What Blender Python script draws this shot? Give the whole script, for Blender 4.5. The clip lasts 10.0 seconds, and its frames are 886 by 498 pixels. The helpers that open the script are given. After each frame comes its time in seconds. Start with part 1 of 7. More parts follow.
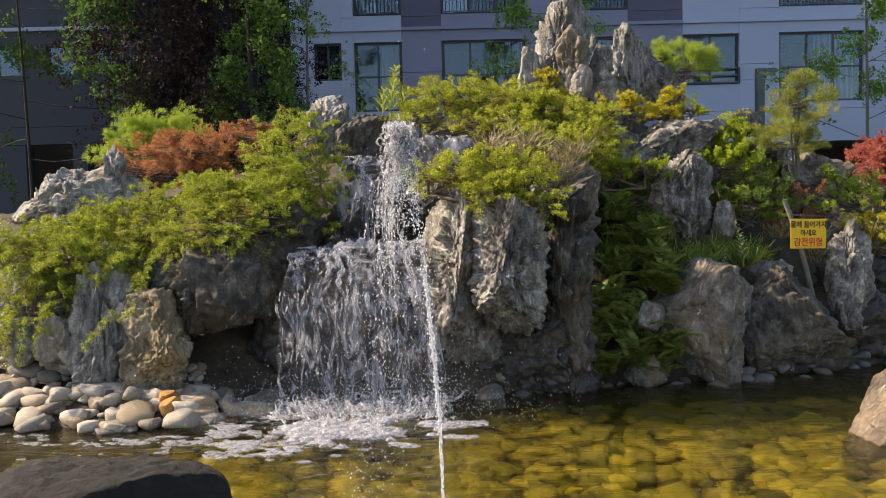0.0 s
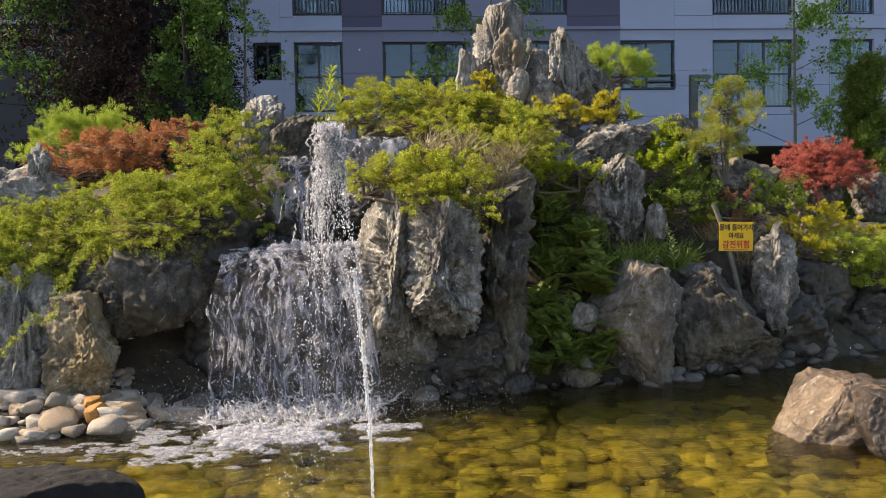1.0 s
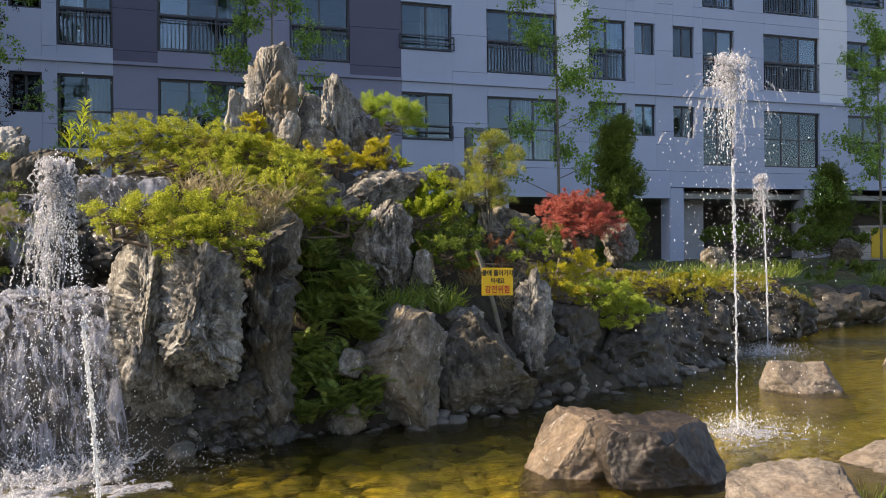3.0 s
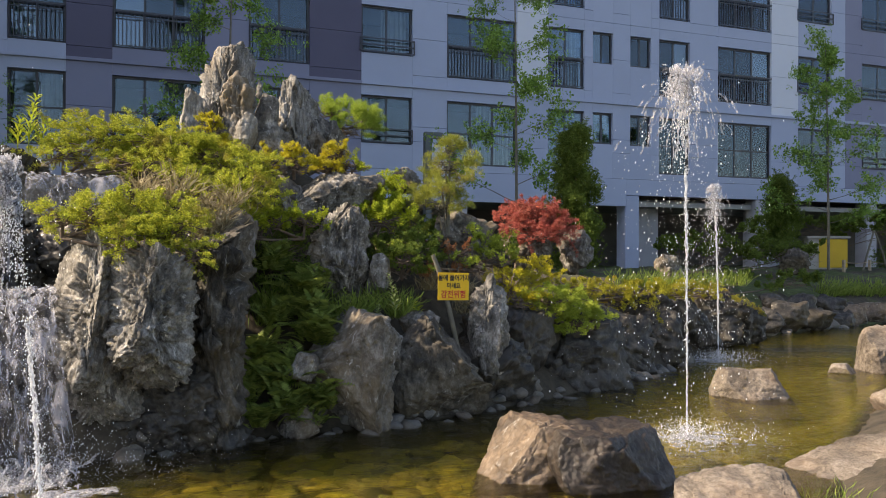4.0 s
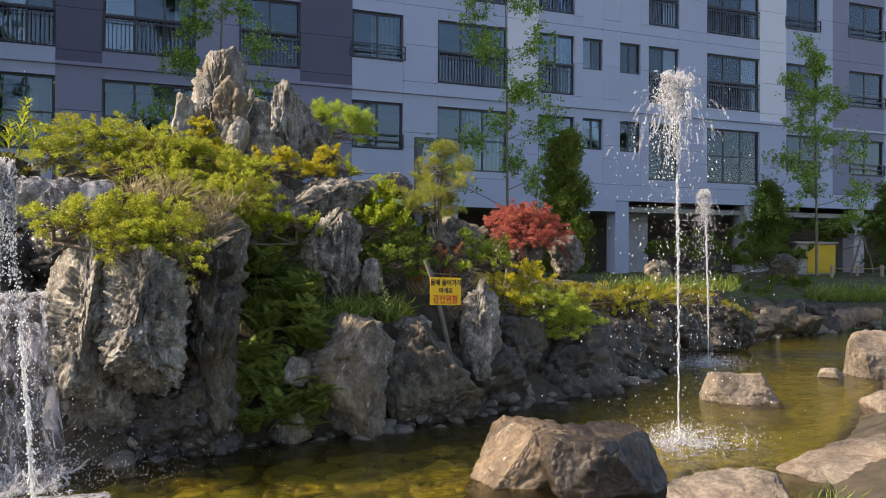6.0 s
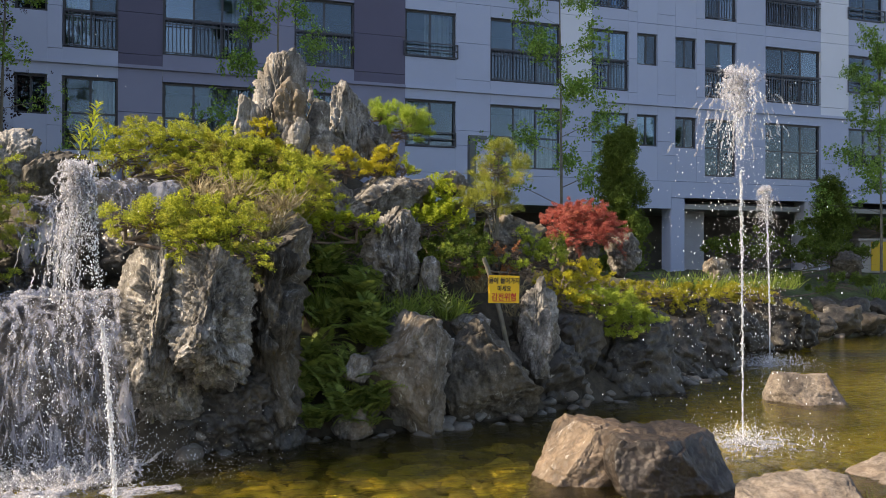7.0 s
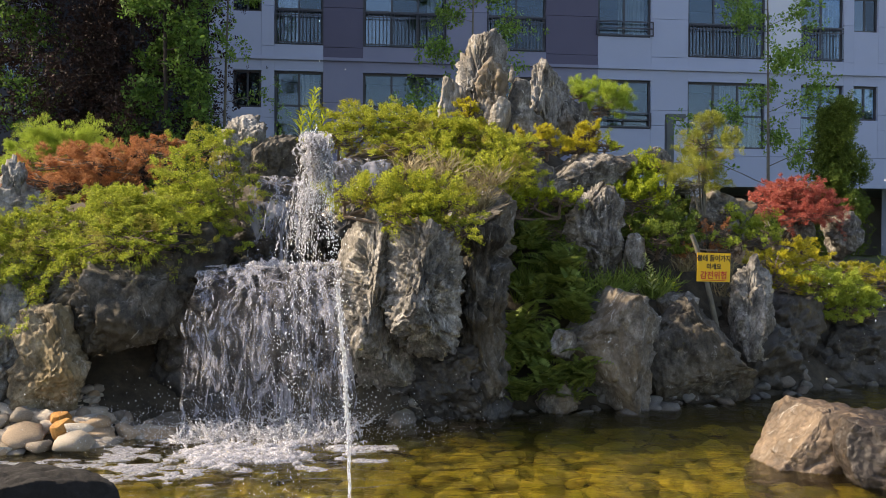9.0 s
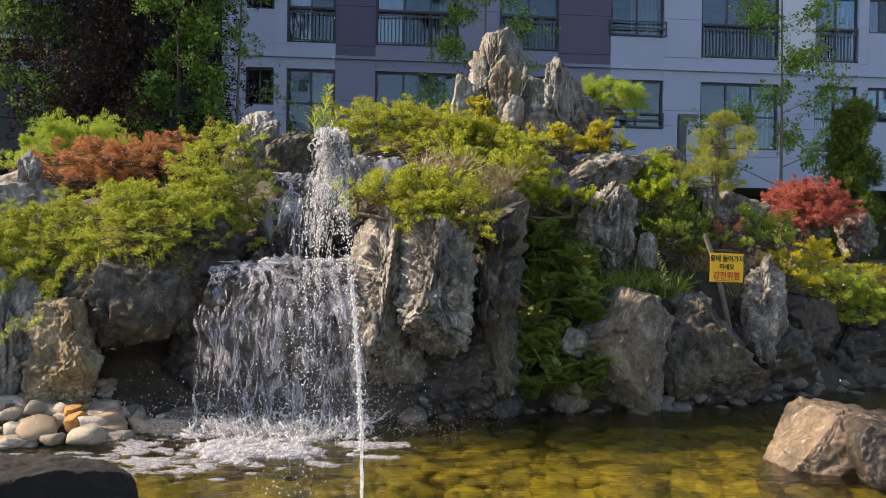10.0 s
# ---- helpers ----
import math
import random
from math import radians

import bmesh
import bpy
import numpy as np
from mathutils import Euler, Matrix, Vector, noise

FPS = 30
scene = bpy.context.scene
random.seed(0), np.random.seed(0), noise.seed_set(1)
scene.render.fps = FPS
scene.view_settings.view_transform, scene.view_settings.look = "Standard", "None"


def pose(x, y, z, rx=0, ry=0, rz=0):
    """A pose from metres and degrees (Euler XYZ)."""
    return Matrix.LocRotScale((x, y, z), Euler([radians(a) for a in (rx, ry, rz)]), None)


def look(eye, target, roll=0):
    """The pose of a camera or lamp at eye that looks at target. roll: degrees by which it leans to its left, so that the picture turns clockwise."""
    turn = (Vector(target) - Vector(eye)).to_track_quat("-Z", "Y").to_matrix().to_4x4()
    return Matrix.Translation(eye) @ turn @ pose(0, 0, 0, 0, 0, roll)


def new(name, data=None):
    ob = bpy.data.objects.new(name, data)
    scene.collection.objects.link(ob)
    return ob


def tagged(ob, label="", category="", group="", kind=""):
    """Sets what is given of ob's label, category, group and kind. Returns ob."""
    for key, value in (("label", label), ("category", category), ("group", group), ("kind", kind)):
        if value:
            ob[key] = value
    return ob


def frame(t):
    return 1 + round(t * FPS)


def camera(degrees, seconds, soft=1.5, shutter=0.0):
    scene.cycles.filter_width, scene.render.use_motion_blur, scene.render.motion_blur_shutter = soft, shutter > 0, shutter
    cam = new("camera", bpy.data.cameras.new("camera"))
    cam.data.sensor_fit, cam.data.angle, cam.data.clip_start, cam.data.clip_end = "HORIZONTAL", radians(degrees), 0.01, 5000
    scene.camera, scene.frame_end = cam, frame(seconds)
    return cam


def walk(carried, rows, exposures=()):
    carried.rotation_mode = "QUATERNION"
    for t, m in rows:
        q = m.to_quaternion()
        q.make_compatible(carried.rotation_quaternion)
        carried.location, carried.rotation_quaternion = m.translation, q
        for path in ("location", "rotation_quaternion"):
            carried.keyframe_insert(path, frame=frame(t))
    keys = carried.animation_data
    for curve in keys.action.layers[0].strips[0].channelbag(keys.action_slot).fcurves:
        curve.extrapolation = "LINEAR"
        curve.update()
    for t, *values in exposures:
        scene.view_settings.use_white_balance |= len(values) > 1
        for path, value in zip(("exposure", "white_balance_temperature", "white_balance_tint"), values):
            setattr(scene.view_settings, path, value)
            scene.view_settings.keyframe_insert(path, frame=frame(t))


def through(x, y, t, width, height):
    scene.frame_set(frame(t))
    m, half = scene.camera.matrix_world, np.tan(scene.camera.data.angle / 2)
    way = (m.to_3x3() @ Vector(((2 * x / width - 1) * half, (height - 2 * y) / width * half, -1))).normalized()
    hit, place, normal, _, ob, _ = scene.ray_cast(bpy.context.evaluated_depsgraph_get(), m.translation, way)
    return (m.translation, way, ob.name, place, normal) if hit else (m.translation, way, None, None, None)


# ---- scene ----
cam = camera(56.7, 10.0, soft=0.6)
PATH = [
    (0, (-0.019, -0.036, 1.802), (-0.008, 1.961, 1.694), -1.5),
    (0.5, (0.015, -0.035, 1.8), (0.035, 1.962, 1.694), -1.6),
    (1, (0.056, -0.022, 1.801), (0.205, 1.97, 1.694), -1.2),
    (1.5, (0.111, -0.019, 1.812), (0.376, 1.962, 1.73), -0.9),
    (2, (0.172, -0.017, 1.815), (0.522, 1.951, 1.766), -0.7),
    (2.5, (0.256, -0.007, 1.806), (0.772, 1.925, 1.782), -0.7),
    (3, (0.299, 0.005, 1.794), (0.946, 1.898, 1.789), -0.6),
    (4.5, (0.318, -0.002, 1.8), (1.072, 1.85, 1.808), 0.4),
    (5, (0.321, 0.008, 1.794), (1.081, 1.857, 1.813), 0.3),
    (6.5, (0.245, -0.003, 1.793), (1.011, 1.844, 1.81), 0.3),
    (7, (0.185, 0.002, 1.795), (0.837, 1.893, 1.807), 0.2),
    (7.5, (0.088, 0.005, 1.775), (0.506, 1.961, 1.778), 0.3),
    (8, (0.023, 0.004, 1.745), (0.344, 1.978, 1.733), 0.0),
    (8.5, (0.007, 0.013, 1.705), (0.26, 1.997, 1.684), -0.0),
    (9, (-0.011, 0.018, 1.671), (0.204, 2.006, 1.651), 0.3),
    (9.5, (-0.023, 0.011, 1.658), (0.177, 2.001, 1.637), 0.6),
    (10, (-0.039, 0.02, 1.655), (0.153, 2.01, 1.633), 0.8),
]
walk(cam, [(t, look(eye, target, roll)) for t, eye, target, roll in PATH], [(0, 0.89, 7300, 17), (10, 0.89, 7300, 17)])

# ---- light: sun high on the left, a little behind the mound; open sky ----
SUN_FROM = Vector((-0.93, 0.19, 0.80)).normalized()
world = bpy.data.worlds.new("world")
scene.world = world
world.use_nodes = True
sky = world.node_tree.nodes.new("ShaderNodeTexSky")
sky.sky_type, sky.sun_disc = "NISHITA", False
sky.sun_elevation = math.asin(SUN_FROM.z)
sky.sun_rotation = math.atan2(SUN_FROM.x, SUN_FROM.y)
world.node_tree.nodes["Background"].inputs["Strength"].default_value = 0.15
world.node_tree.links.new(sky.outputs[0], world.node_tree.nodes["Background"].inputs["Color"])
sun = new("sun", bpy.data.lights.new("sun", "SUN"))
sun.data.energy, sun.data.angle, sun.data.color = 5.2, radians(0.6), (1.0, 0.90, 0.72)
sun.matrix_world = look(SUN_FROM * 60, (0, 0, 0))


# ---- materials ----
def nodes_of(name):
    m = bpy.data.materials.new(name)
    m.use_nodes = True
    return m, m.node_tree.nodes, m.node_tree.links, m.node_tree.nodes["Principled BSDF"]


def add(n, l, kind, **values):
    """A node; values are sockets' values or the sockets that feed them (names with _ for spaces)."""
    node = n.new("ShaderNode" + kind)
    for key, value in values.items():
        socket = node.inputs[key.replace("_", " ")]
        if isinstance(value, bpy.types.NodeSocket):
            l.new(value, socket)
        else:
            socket.default_value = value
    return node


def ramp(n, l, fac, *stops):
    node = n.new("ShaderNodeValToRGB")
    l.new(fac, node.inputs[0])
    e = node.color_ramp.elements
    while len(e) < len(stops):
        e.new(0.5)
    for el, (pos, col) in zip(e, stops):
        el.position, el.color = pos, (*col, 1) if len(col) == 3 else col
    return node.outputs[0]


def mixed(n, l, fac, a, b, blend="MIX"):
    node = n.new("ShaderNodeMix")
    node.data_type, node.blend_type = "RGBA", blend
    for socket, value in ((node.inputs[0], fac), (node.inputs[6], a), (node.inputs[7], b)):
        if isinstance(value, bpy.types.NodeSocket):
            l.new(value, socket)
        else:
            socket.default_value = value if isinstance(value, (int, float)) else (*value, 1)
    return node.outputs[2]


def coords(n, l, scale=(1, 1, 1), random_shift=True):
    tc = n.new("ShaderNodeTexCoord")
    mp = add(n, l, "Mapping", Vector=tc.outputs["Object"], Scale=scale)
    if random_shift:
        info = n.new("ShaderNodeObjectInfo")
        mul = n.new("ShaderNodeMath")
        mul.operation = "MULTIPLY"
        mul.inputs[1].default_value = 37.0
        l.new(info.outputs["Random"], mul.inputs[0])
        l.new(mul.outputs[0], mp.inputs["Location"])
    return mp.outputs[0]


def rock_material(name, dark, mid, light, stain, stain_amount=0.5, streak=(1, 1, 0.35), rough=0.85, bump=0.9, white=0.0, wet=0.0):
    m, n, l, b = nodes_of(name)
    co = coords(n, l)
    st = coords(n, l, streak)
    big = add(n, l, "TexNoise", Vector=co, Scale=2.0, Detail=7.0, Roughness=0.65).outputs[0]
    fine = add(n, l, "TexNoise", Vector=st, Scale=9.0, Detail=9.0, Roughness=0.72).outputs[0]
    speck = add(n, l, "TexNoise", Vector=co, Scale=34.0, Detail=7.0, Roughness=0.75).outputs[0]
    base = ramp(n, l, fine, (0.30, dark), (0.48, mid), (0.68, light))
    base = mixed(n, l, 0.8, base, ramp(n, l, speck, (0.34, (0.35, 0.34, 0.32)), (0.56, (1, 1, 1))), "MULTIPLY")
    tone = ramp(n, l, big, (0.30, tuple(0.55 * c for c in mid)), (0.62, (1, 1, 1)))
    col = mixed(n, l, 0.75, base, tone, "MULTIPLY")
    patch = add(n, l, "TexNoise", Vector=co, Scale=1.1, Detail=5.0, Roughness=0.6).outputs[0]
    mask = ramp(n, l, patch, (0.48, (0, 0, 0)), (0.66, (stain_amount,) * 3))
    col = mixed(n, l, mask, col, stain)
    if white:
        veins = add(n, l, "TexNoise", Vector=st, Scale=5.5, Detail=8.0, Roughness=0.8, Distortion=1.2).outputs[0]
        col = mixed(n, l, ramp(n, l, veins, (0.58, (0, 0, 0)), (0.66, (white,) * 3)), col, (0.74, 0.72, 0.67))
    l.new(col, b.inputs["Base Color"])
    vor = n.new("ShaderNodeTexVoronoi")
    vor.feature = "DISTANCE_TO_EDGE"
    vor.inputs["Scale"].default_value = 4.0
    warp = add(n, l, "TexNoise", Vector=st, Scale=3.0, Detail=4.0)
    vec = mixed(n, l, 0.35, st, warp.outputs[1])
    l.new(vec, vor.inputs["Vector"])
    crack = ramp(n, l, vor.outputs[0], (0.0, (0, 0, 0)), (0.09, (1, 1, 1)))
    b1 = add(n, l, "Bump", Strength=bump * 0.6, Distance=0.014, Height=fine)
    b2 = add(n, l, "Bump", Strength=bump * 0.6, Distance=0.012, Height=speck, Normal=b1.outputs[0])
    b2 = add(n, l, "Bump", Strength=bump * 0.3, Distance=0.01, Height=crack, Normal=b2.outputs[0])
    grain = add(n, l, "TexNoise", Vector=co, Scale=60.0, Detail=4.0).outputs[0]
    b3 = add(n, l, "Bump", Strength=0.35, Distance=0.01, Height=grain, Normal=b2.outputs[0])
    l.new(b3.outputs[0], b.inputs["Normal"])
    b.inputs["Roughness"].default_value = rough
    if wet:
        b.inputs["Coat Weight"].default_value = wet
        b.inputs["Coat Roughness"].default_value = 0.18
    return m


LIMESTONE = rock_material("limestone", (0.032, 0.029, 0.026), (0.17, 0.158, 0.138), (0.50, 0.475, 0.43), (0.22, 0.155, 0.08), 0.5, streak=(1, 1, 0.65), white=0.75, bump=1.0)
GREY_STONE = rock_material("grey_limestone", (0.040, 0.037, 0.033), (0.21, 0.20, 0.178), (0.60, 0.575, 0.53), (0.26, 0.21, 0.14), 0.22, streak=(1, 1, 0.6), white=0.6, bump=1.0)
OCHRE_STONE = rock_material("ochre_limestone", (0.06, 0.046, 0.026), (0.24, 0.195, 0.125), (0.46, 0.40, 0.29), (0.28, 0.20, 0.09), 0.7, streak=(1, 1, 0.5), white=0.4, bump=1.0)
PALE_STONE = rock_material("pale_limestone", (0.055, 0.051, 0.045), (0.27, 0.26, 0.237), (0.60, 0.58, 0.54), (0.36, 0.28, 0.18), 0.3, streak=(1, 1, 0.22), white=0.4)
# wet at the falls; on the shores the dark tone is shade painted in
WET_SHADED_STONE = rock_material("wet_shaded_limestone", (0.013, 0.012, 0.010), (0.045, 0.040, 0.033), (0.13, 0.118, 0.098), (0.07, 0.053, 0.028), 0.5, streak=(1, 1, 0.65), rough=0.6, wet=0.12)
BROWN_STONE = rock_material("brown_granite", (0.034, 0.024, 0.017), (0.108, 0.076, 0.051), (0.25, 0.182, 0.122), (0.32, 0.235, 0.15), 0.4, streak=(1, 1, 0.8), rough=0.6, bump=0.7, white=0.4, wet=0.08)
# wet granite, darkened further to paint in shade on the side off the sun
WET_SHADED_BROWN = rock_material("wet_shaded_granite", (0.012, 0.009, 0.007), (0.036, 0.026, 0.019), (0.09, 0.066, 0.048), (0.07, 0.05, 0.032), 0.4, streak=(1, 1, 0.8), rough=0.6, bump=0.8, white=0.10, wet=0.06)
# limestone's shaded copy: the shade of cave and right-hand faces is in its colour
SHADED_STONE = rock_material("shaded_limestone", (0.02, 0.018, 0.014), (0.095, 0.084, 0.066), (0.22, 0.20, 0.165), (0.12, 0.09, 0.045), 0.5, streak=(1, 1, 0.65), white=0.35)
TAN_STONE = rock_material("tan_granite", (0.09, 0.07, 0.055), (0.21, 0.175, 0.14), (0.33, 0.285, 0.235), (0.24, 0.16, 0.10), 0.4, streak=(1, 1, 1), rough=0.8, bump=0.9)
BASALT = rock_material("dark_basalt", (0.006, 0.006, 0.006), (0.018, 0.0165, 0.015), (0.05, 0.046, 0.042), (0.022, 0.019, 0.016), 0.4, streak=(1, 1, 1), rough=0.95, bump=1.6)


def pebble_material(name, stops):
    m, n, l, b = nodes_of(name)
    info = n.new("ShaderNodeObjectInfo")
    geo = n.new("ShaderNodeNewGeometry")
    both = n.new("ShaderNodeMath")
    both.operation = "ADD"
    l.new(info.outputs["Random"], both.inputs[0])
    l.new(geo.outputs["Random Per Island"], both.inputs[1])
    one = n.new("ShaderNodeMath")
    one.operation = "FRACT"
    l.new(both.outputs[0], one.inputs[0])
    c = ramp(n, l, one.outputs[0], *stops)
    co = coords(n, l)
    f = add(n, l, "TexNoise", Vector=co, Scale=14.0, Detail=8.0, Roughness=0.7).outputs[0]
    col = mixed(n, l, 0.8, c, ramp(n, l, f, (0.3, (0.45, 0.43, 0.4)), (0.65, (1, 1, 1))), "MULTIPLY")
    l.new(col, b.inputs["Base Color"])
    l.new(add(n, l, "Bump", Strength=0.7, Distance=0.02, Height=f).outputs[0], b.inputs["Normal"])
    b.inputs["Roughness"].default_value = 0.7
    return m


PEBBLE = pebble_material("beach_pebbles", [(0.0, (0.42, 0.36, 0.28)), (0.25, (0.60, 0.53, 0.43)), (0.5, (0.25, 0.215, 0.17)), (0.72, (0.44, 0.31, 0.19)), (0.86, (0.54, 0.49, 0.42)), (1.0, (0.11, 0.09, 0.07))])
ALGAE_STONE = pebble_material("algae_cobbles", [(0.0, (0.54, 0.46, 0.05)), (0.3, (0.34, 0.32, 0.05)), (0.55, (0.72, 0.58, 0.08)), (0.8, (0.42, 0.36, 0.10)), (1.0, (0.18, 0.17, 0.035))])
DARK_PEBBLE = pebble_material("shore_stones", [(0.0, (0.12, 0.115, 0.10)), (0.4, (0.20, 0.19, 0.165)), (0.7, (0.16, 0.13, 0.10)), (1.0, (0.26, 0.25, 0.22))])


def ground_material():
    m, n, l, b = nodes_of("ground")
    geo = n.new("ShaderNodeNewGeometry")
    sep = add(n, l, "SeparateXYZ", Vector=geo.outputs["Position"])
    f = add(n, l, "TexNoise", Vector=geo.outputs["Position"], Scale=6.0, Detail=9.0, Roughness=0.7).outputs[0]
    g = add(n, l, "TexNoise", Vector=geo.outputs["Position"], Scale=0.9, Detail=4.0).outputs[0]
    soil = ramp(n, l, f, (0.3, (0.022, 0.019, 0.013)), (0.7, (0.085, 0.068, 0.045)))
    grass = ramp(n, l, f, (0.3, (0.03, 0.05, 0.012)), (0.7, (0.09, 0.12, 0.03)))
    lawn = add(n, l, "MapRange", Value=sep.outputs[1], From_Min=13.0, From_Max=16.0).outputs[0]
    patch = n.new("ShaderNodeMath")
    patch.operation = "MULTIPLY"
    l.new(ramp(n, l, g, (0.40, (0, 0, 0)), (0.54, (1, 1, 1))), patch.inputs[0])
    l.new(lawn, patch.inputs[1])
    land = mixed(n, l, patch.outputs[0], soil, grass)
    bed = ramp(n, l, f, (0.3, (0.15, 0.135, 0.016)), (0.6, (0.38, 0.33, 0.035)), (0.8, (0.55, 0.46, 0.07)))
    # darker bed under the cobbles, so the gaps between them look dark
    dark_bed = ramp(n, l, f, (0.3, (0.04, 0.035, 0.008)), (0.6, (0.12, 0.10, 0.02)), (0.8, (0.22, 0.18, 0.04)))
    bed = mixed(n, l, add(n, l, "MapRange", Value=sep.outputs[0], From_Min=4.5, From_Max=7.0).outputs[0], dark_bed, bed)
    step = add(n, l, "MapRange", Value=sep.outputs[2], From_Min=-0.16, From_Max=-0.03)
    l.new(mixed(n, l, step.outputs[0], bed, land), b.inputs["Base Color"])
    l.new(add(n, l, "Bump", Strength=0.8, Distance=0.04, Height=f).outputs[0], b.inputs["Normal"])
    b.inputs["Roughness"].default_value = 0.95
    return m


GROUND = ground_material()


def leaf_material(name, dark, mid, light, dead=None, through=0.35, patch=2.2):
    """Leaves: each leaf its own shade, larger drifts of tone, light shining through."""
    m, n, l, b = nodes_of(name)
    geo = n.new("ShaderNodeNewGeometry")
    shade = ramp(n, l, geo.outputs["Random Per Island"], (0.0, dark), (0.5, mid), (1.0, light))
    drift = add(n, l, "TexNoise", Vector=coords(n, l), Scale=patch, Detail=3.0).outputs[0]
    col = mixed(n, l, 0.7, shade, ramp(n, l, drift, (0.3, (0.62, 0.66, 0.55)), (0.62, (1, 1, 1))), "MULTIPLY")
    if dead:
        spot = add(n, l, "TexNoise", Vector=coords(n, l), Scale=patch * 1.7, Detail=4.0).outputs[0]
        col = mixed(n, l, ramp(n, l, spot, (0.54, (0, 0, 0)), (0.68, (0.8, 0.8, 0.8))), col, dead)
    l.new(col, b.inputs["Base Color"])
    b.inputs["Roughness"].default_value = 0.72
    b.inputs["Specular IOR Level"].default_value = 0.25
    tr = add(n, l, "BsdfTranslucent", Color=mixed(n, l, 0.5, col, light))
    mx = add(n, l, "MixShader", Fac=through)
    l.new(b.outputs[0], mx.inputs[1])
    l.new(tr.outputs[0], mx.inputs[2])
    l.new(mx.outputs[0], n["Material Output"].inputs[0])
    return m


JUNIPER = leaf_material("juniper_foliage", (0.075, 0.125, 0.016), (0.30, 0.36, 0.036), (0.68, 0.69, 0.09), dead=(0.24, 0.16, 0.06), through=0.34)
LEFT_JUNIPER = leaf_material("olive_juniper_foliage", (0.06, 0.105, 0.016), (0.23, 0.315, 0.036), (0.56, 0.60, 0.08), dead=(0.26, 0.18, 0.08), through=0.36)
GOLD_JUNIPER = leaf_material("golden_juniper_foliage", (0.24, 0.20, 0.014), (0.50, 0.44, 0.028), (0.70, 0.64, 0.06))
GOLDEN_LIME = leaf_material("golden_lime_foliage", (0.14, 0.15, 0.016), (0.36, 0.34, 0.03), (0.58, 0.56, 0.07), dead=(0.36, 0.20, 0.05))
LIME_JUNIPER = leaf_material("lime_juniper_foliage", (0.18, 0.24, 0.02), (0.33, 0.42, 0.05), (0.48, 0.56, 0.10))
BOX_GREEN = leaf_material("bright_shrub_leaves", (0.12, 0.17, 0.014), (0.30, 0.38, 0.024), (0.54, 0.60, 0.06), through=0.38)
DARK_GREEN = leaf_material("dark_shrub_leaves", (0.05, 0.085, 0.015), (0.11, 0.17, 0.027), (0.20, 0.27, 0.045))
FERN_GREEN = leaf_material("fern_leaves", (0.09, 0.14, 0.028), (0.21, 0.28, 0.055), (0.36, 0.43, 0.11))
PINE_GREEN = leaf_material("pine_needles", (0.14, 0.22, 0.02), (0.30, 0.42, 0.05), (0.46, 0.56, 0.10), through=0.42)
TAN_NEEDLE = leaf_material("conifer_needles", (0.10, 0.13, 0.02), (0.27, 0.30, 0.05), (0.46, 0.48, 0.10), dead=(0.33, 0.23, 0.10), through=0.32)
RUST_LEAF = leaf_material("rust_maple_leaves", (0.18, 0.065, 0.03), (0.40, 0.155, 0.07), (0.58, 0.29, 0.13), through=0.4)
RED_LEAF = leaf_material("red_maple_leaves", (0.24, 0.04, 0.04), (0.47, 0.115, 0.09), (0.64, 0.24, 0.18), through=0.4)
PURPLE_LEAF = leaf_material("purple_leaves", (0.012, 0.008, 0.008), (0.026, 0.015, 0.014), (0.05, 0.026, 0.022), through=0.15)
# darker copy of the tree leaves, with the left trees' shade in its colour
SHADED_LEAF = leaf_material("shaded_tree_leaves", (0.035, 0.08, 0.016), (0.08, 0.165, 0.032), (0.15, 0.27, 0.055))
TREE_LEAF = leaf_material("young_tree_leaves", (0.08, 0.17, 0.028), (0.18, 0.32, 0.055), (0.30, 0.46, 0.10))
GRASS = leaf_material("grass_blades", (0.09, 0.15, 0.022), (0.20, 0.29, 0.05), (0.36, 0.43, 0.11))
PALE_WEED = leaf_material("pale_weed_leaves", (0.18, 0.24, 0.08), (0.32, 0.39, 0.16), (0.46, 0.52, 0.26), through=0.3)
DRY_GRASS = leaf_material("dry_grass", (0.20, 0.16, 0.08), (0.34, 0.28, 0.16), (0.46, 0.40, 0.26), through=0.2)


def plain(name, colour, rough=0.6, vary=0.25, scale=3.0, metal=0.0, bump=0.15, fine=40.0):
    m, n, l, b = nodes_of(name)
    co = coords(n, l)
    f = add(n, l, "TexNoise", Vector=co, Scale=scale, Detail=6.0, Roughness=0.65).outputs[0]
    lo, hi = tuple(c * (1 - vary) for c in colour), tuple(min(1, c * (1 + vary * 0.6)) for c in colour)
    l.new(ramp(n, l, f, (0.3, lo), (0.7, hi)), b.inputs["Base Color"])
    g = add(n, l, "TexNoise", Vector=co, Scale=fine, Detail=3.0).outputs[0]
    l.new(add(n, l, "Bump", Strength=bump, Distance=0.01, Height=g).outputs[0], b.inputs["Normal"])
    b.inputs["Roughness"].default_value, b.inputs["Metallic"].default_value = rough, metal
    return m


DARK_BARK = plain("dark_bark", (0.035, 0.028, 0.024), 0.9, 0.4, 8.0, bump=0.8)
BARK = plain("bark", (0.16, 0.12, 0.09), 0.9, 0.5, 8.0, bump=0.8)
PALE_BARK = plain("pale_bark", (0.15, 0.14, 0.11), 0.9, 0.4, 8.0, bump=0.6)
TWIG = plain("dry_twigs", (0.34, 0.28, 0.20), 0.9, 0.4, 8.0)
# white walls in shade: the blue skylight tone is put into the paint
PAINT_SHADED_WHITE = plain("blue_shaded_white_paint", (0.33, 0.39, 0.525), 0.8, 0.06, 0.35)
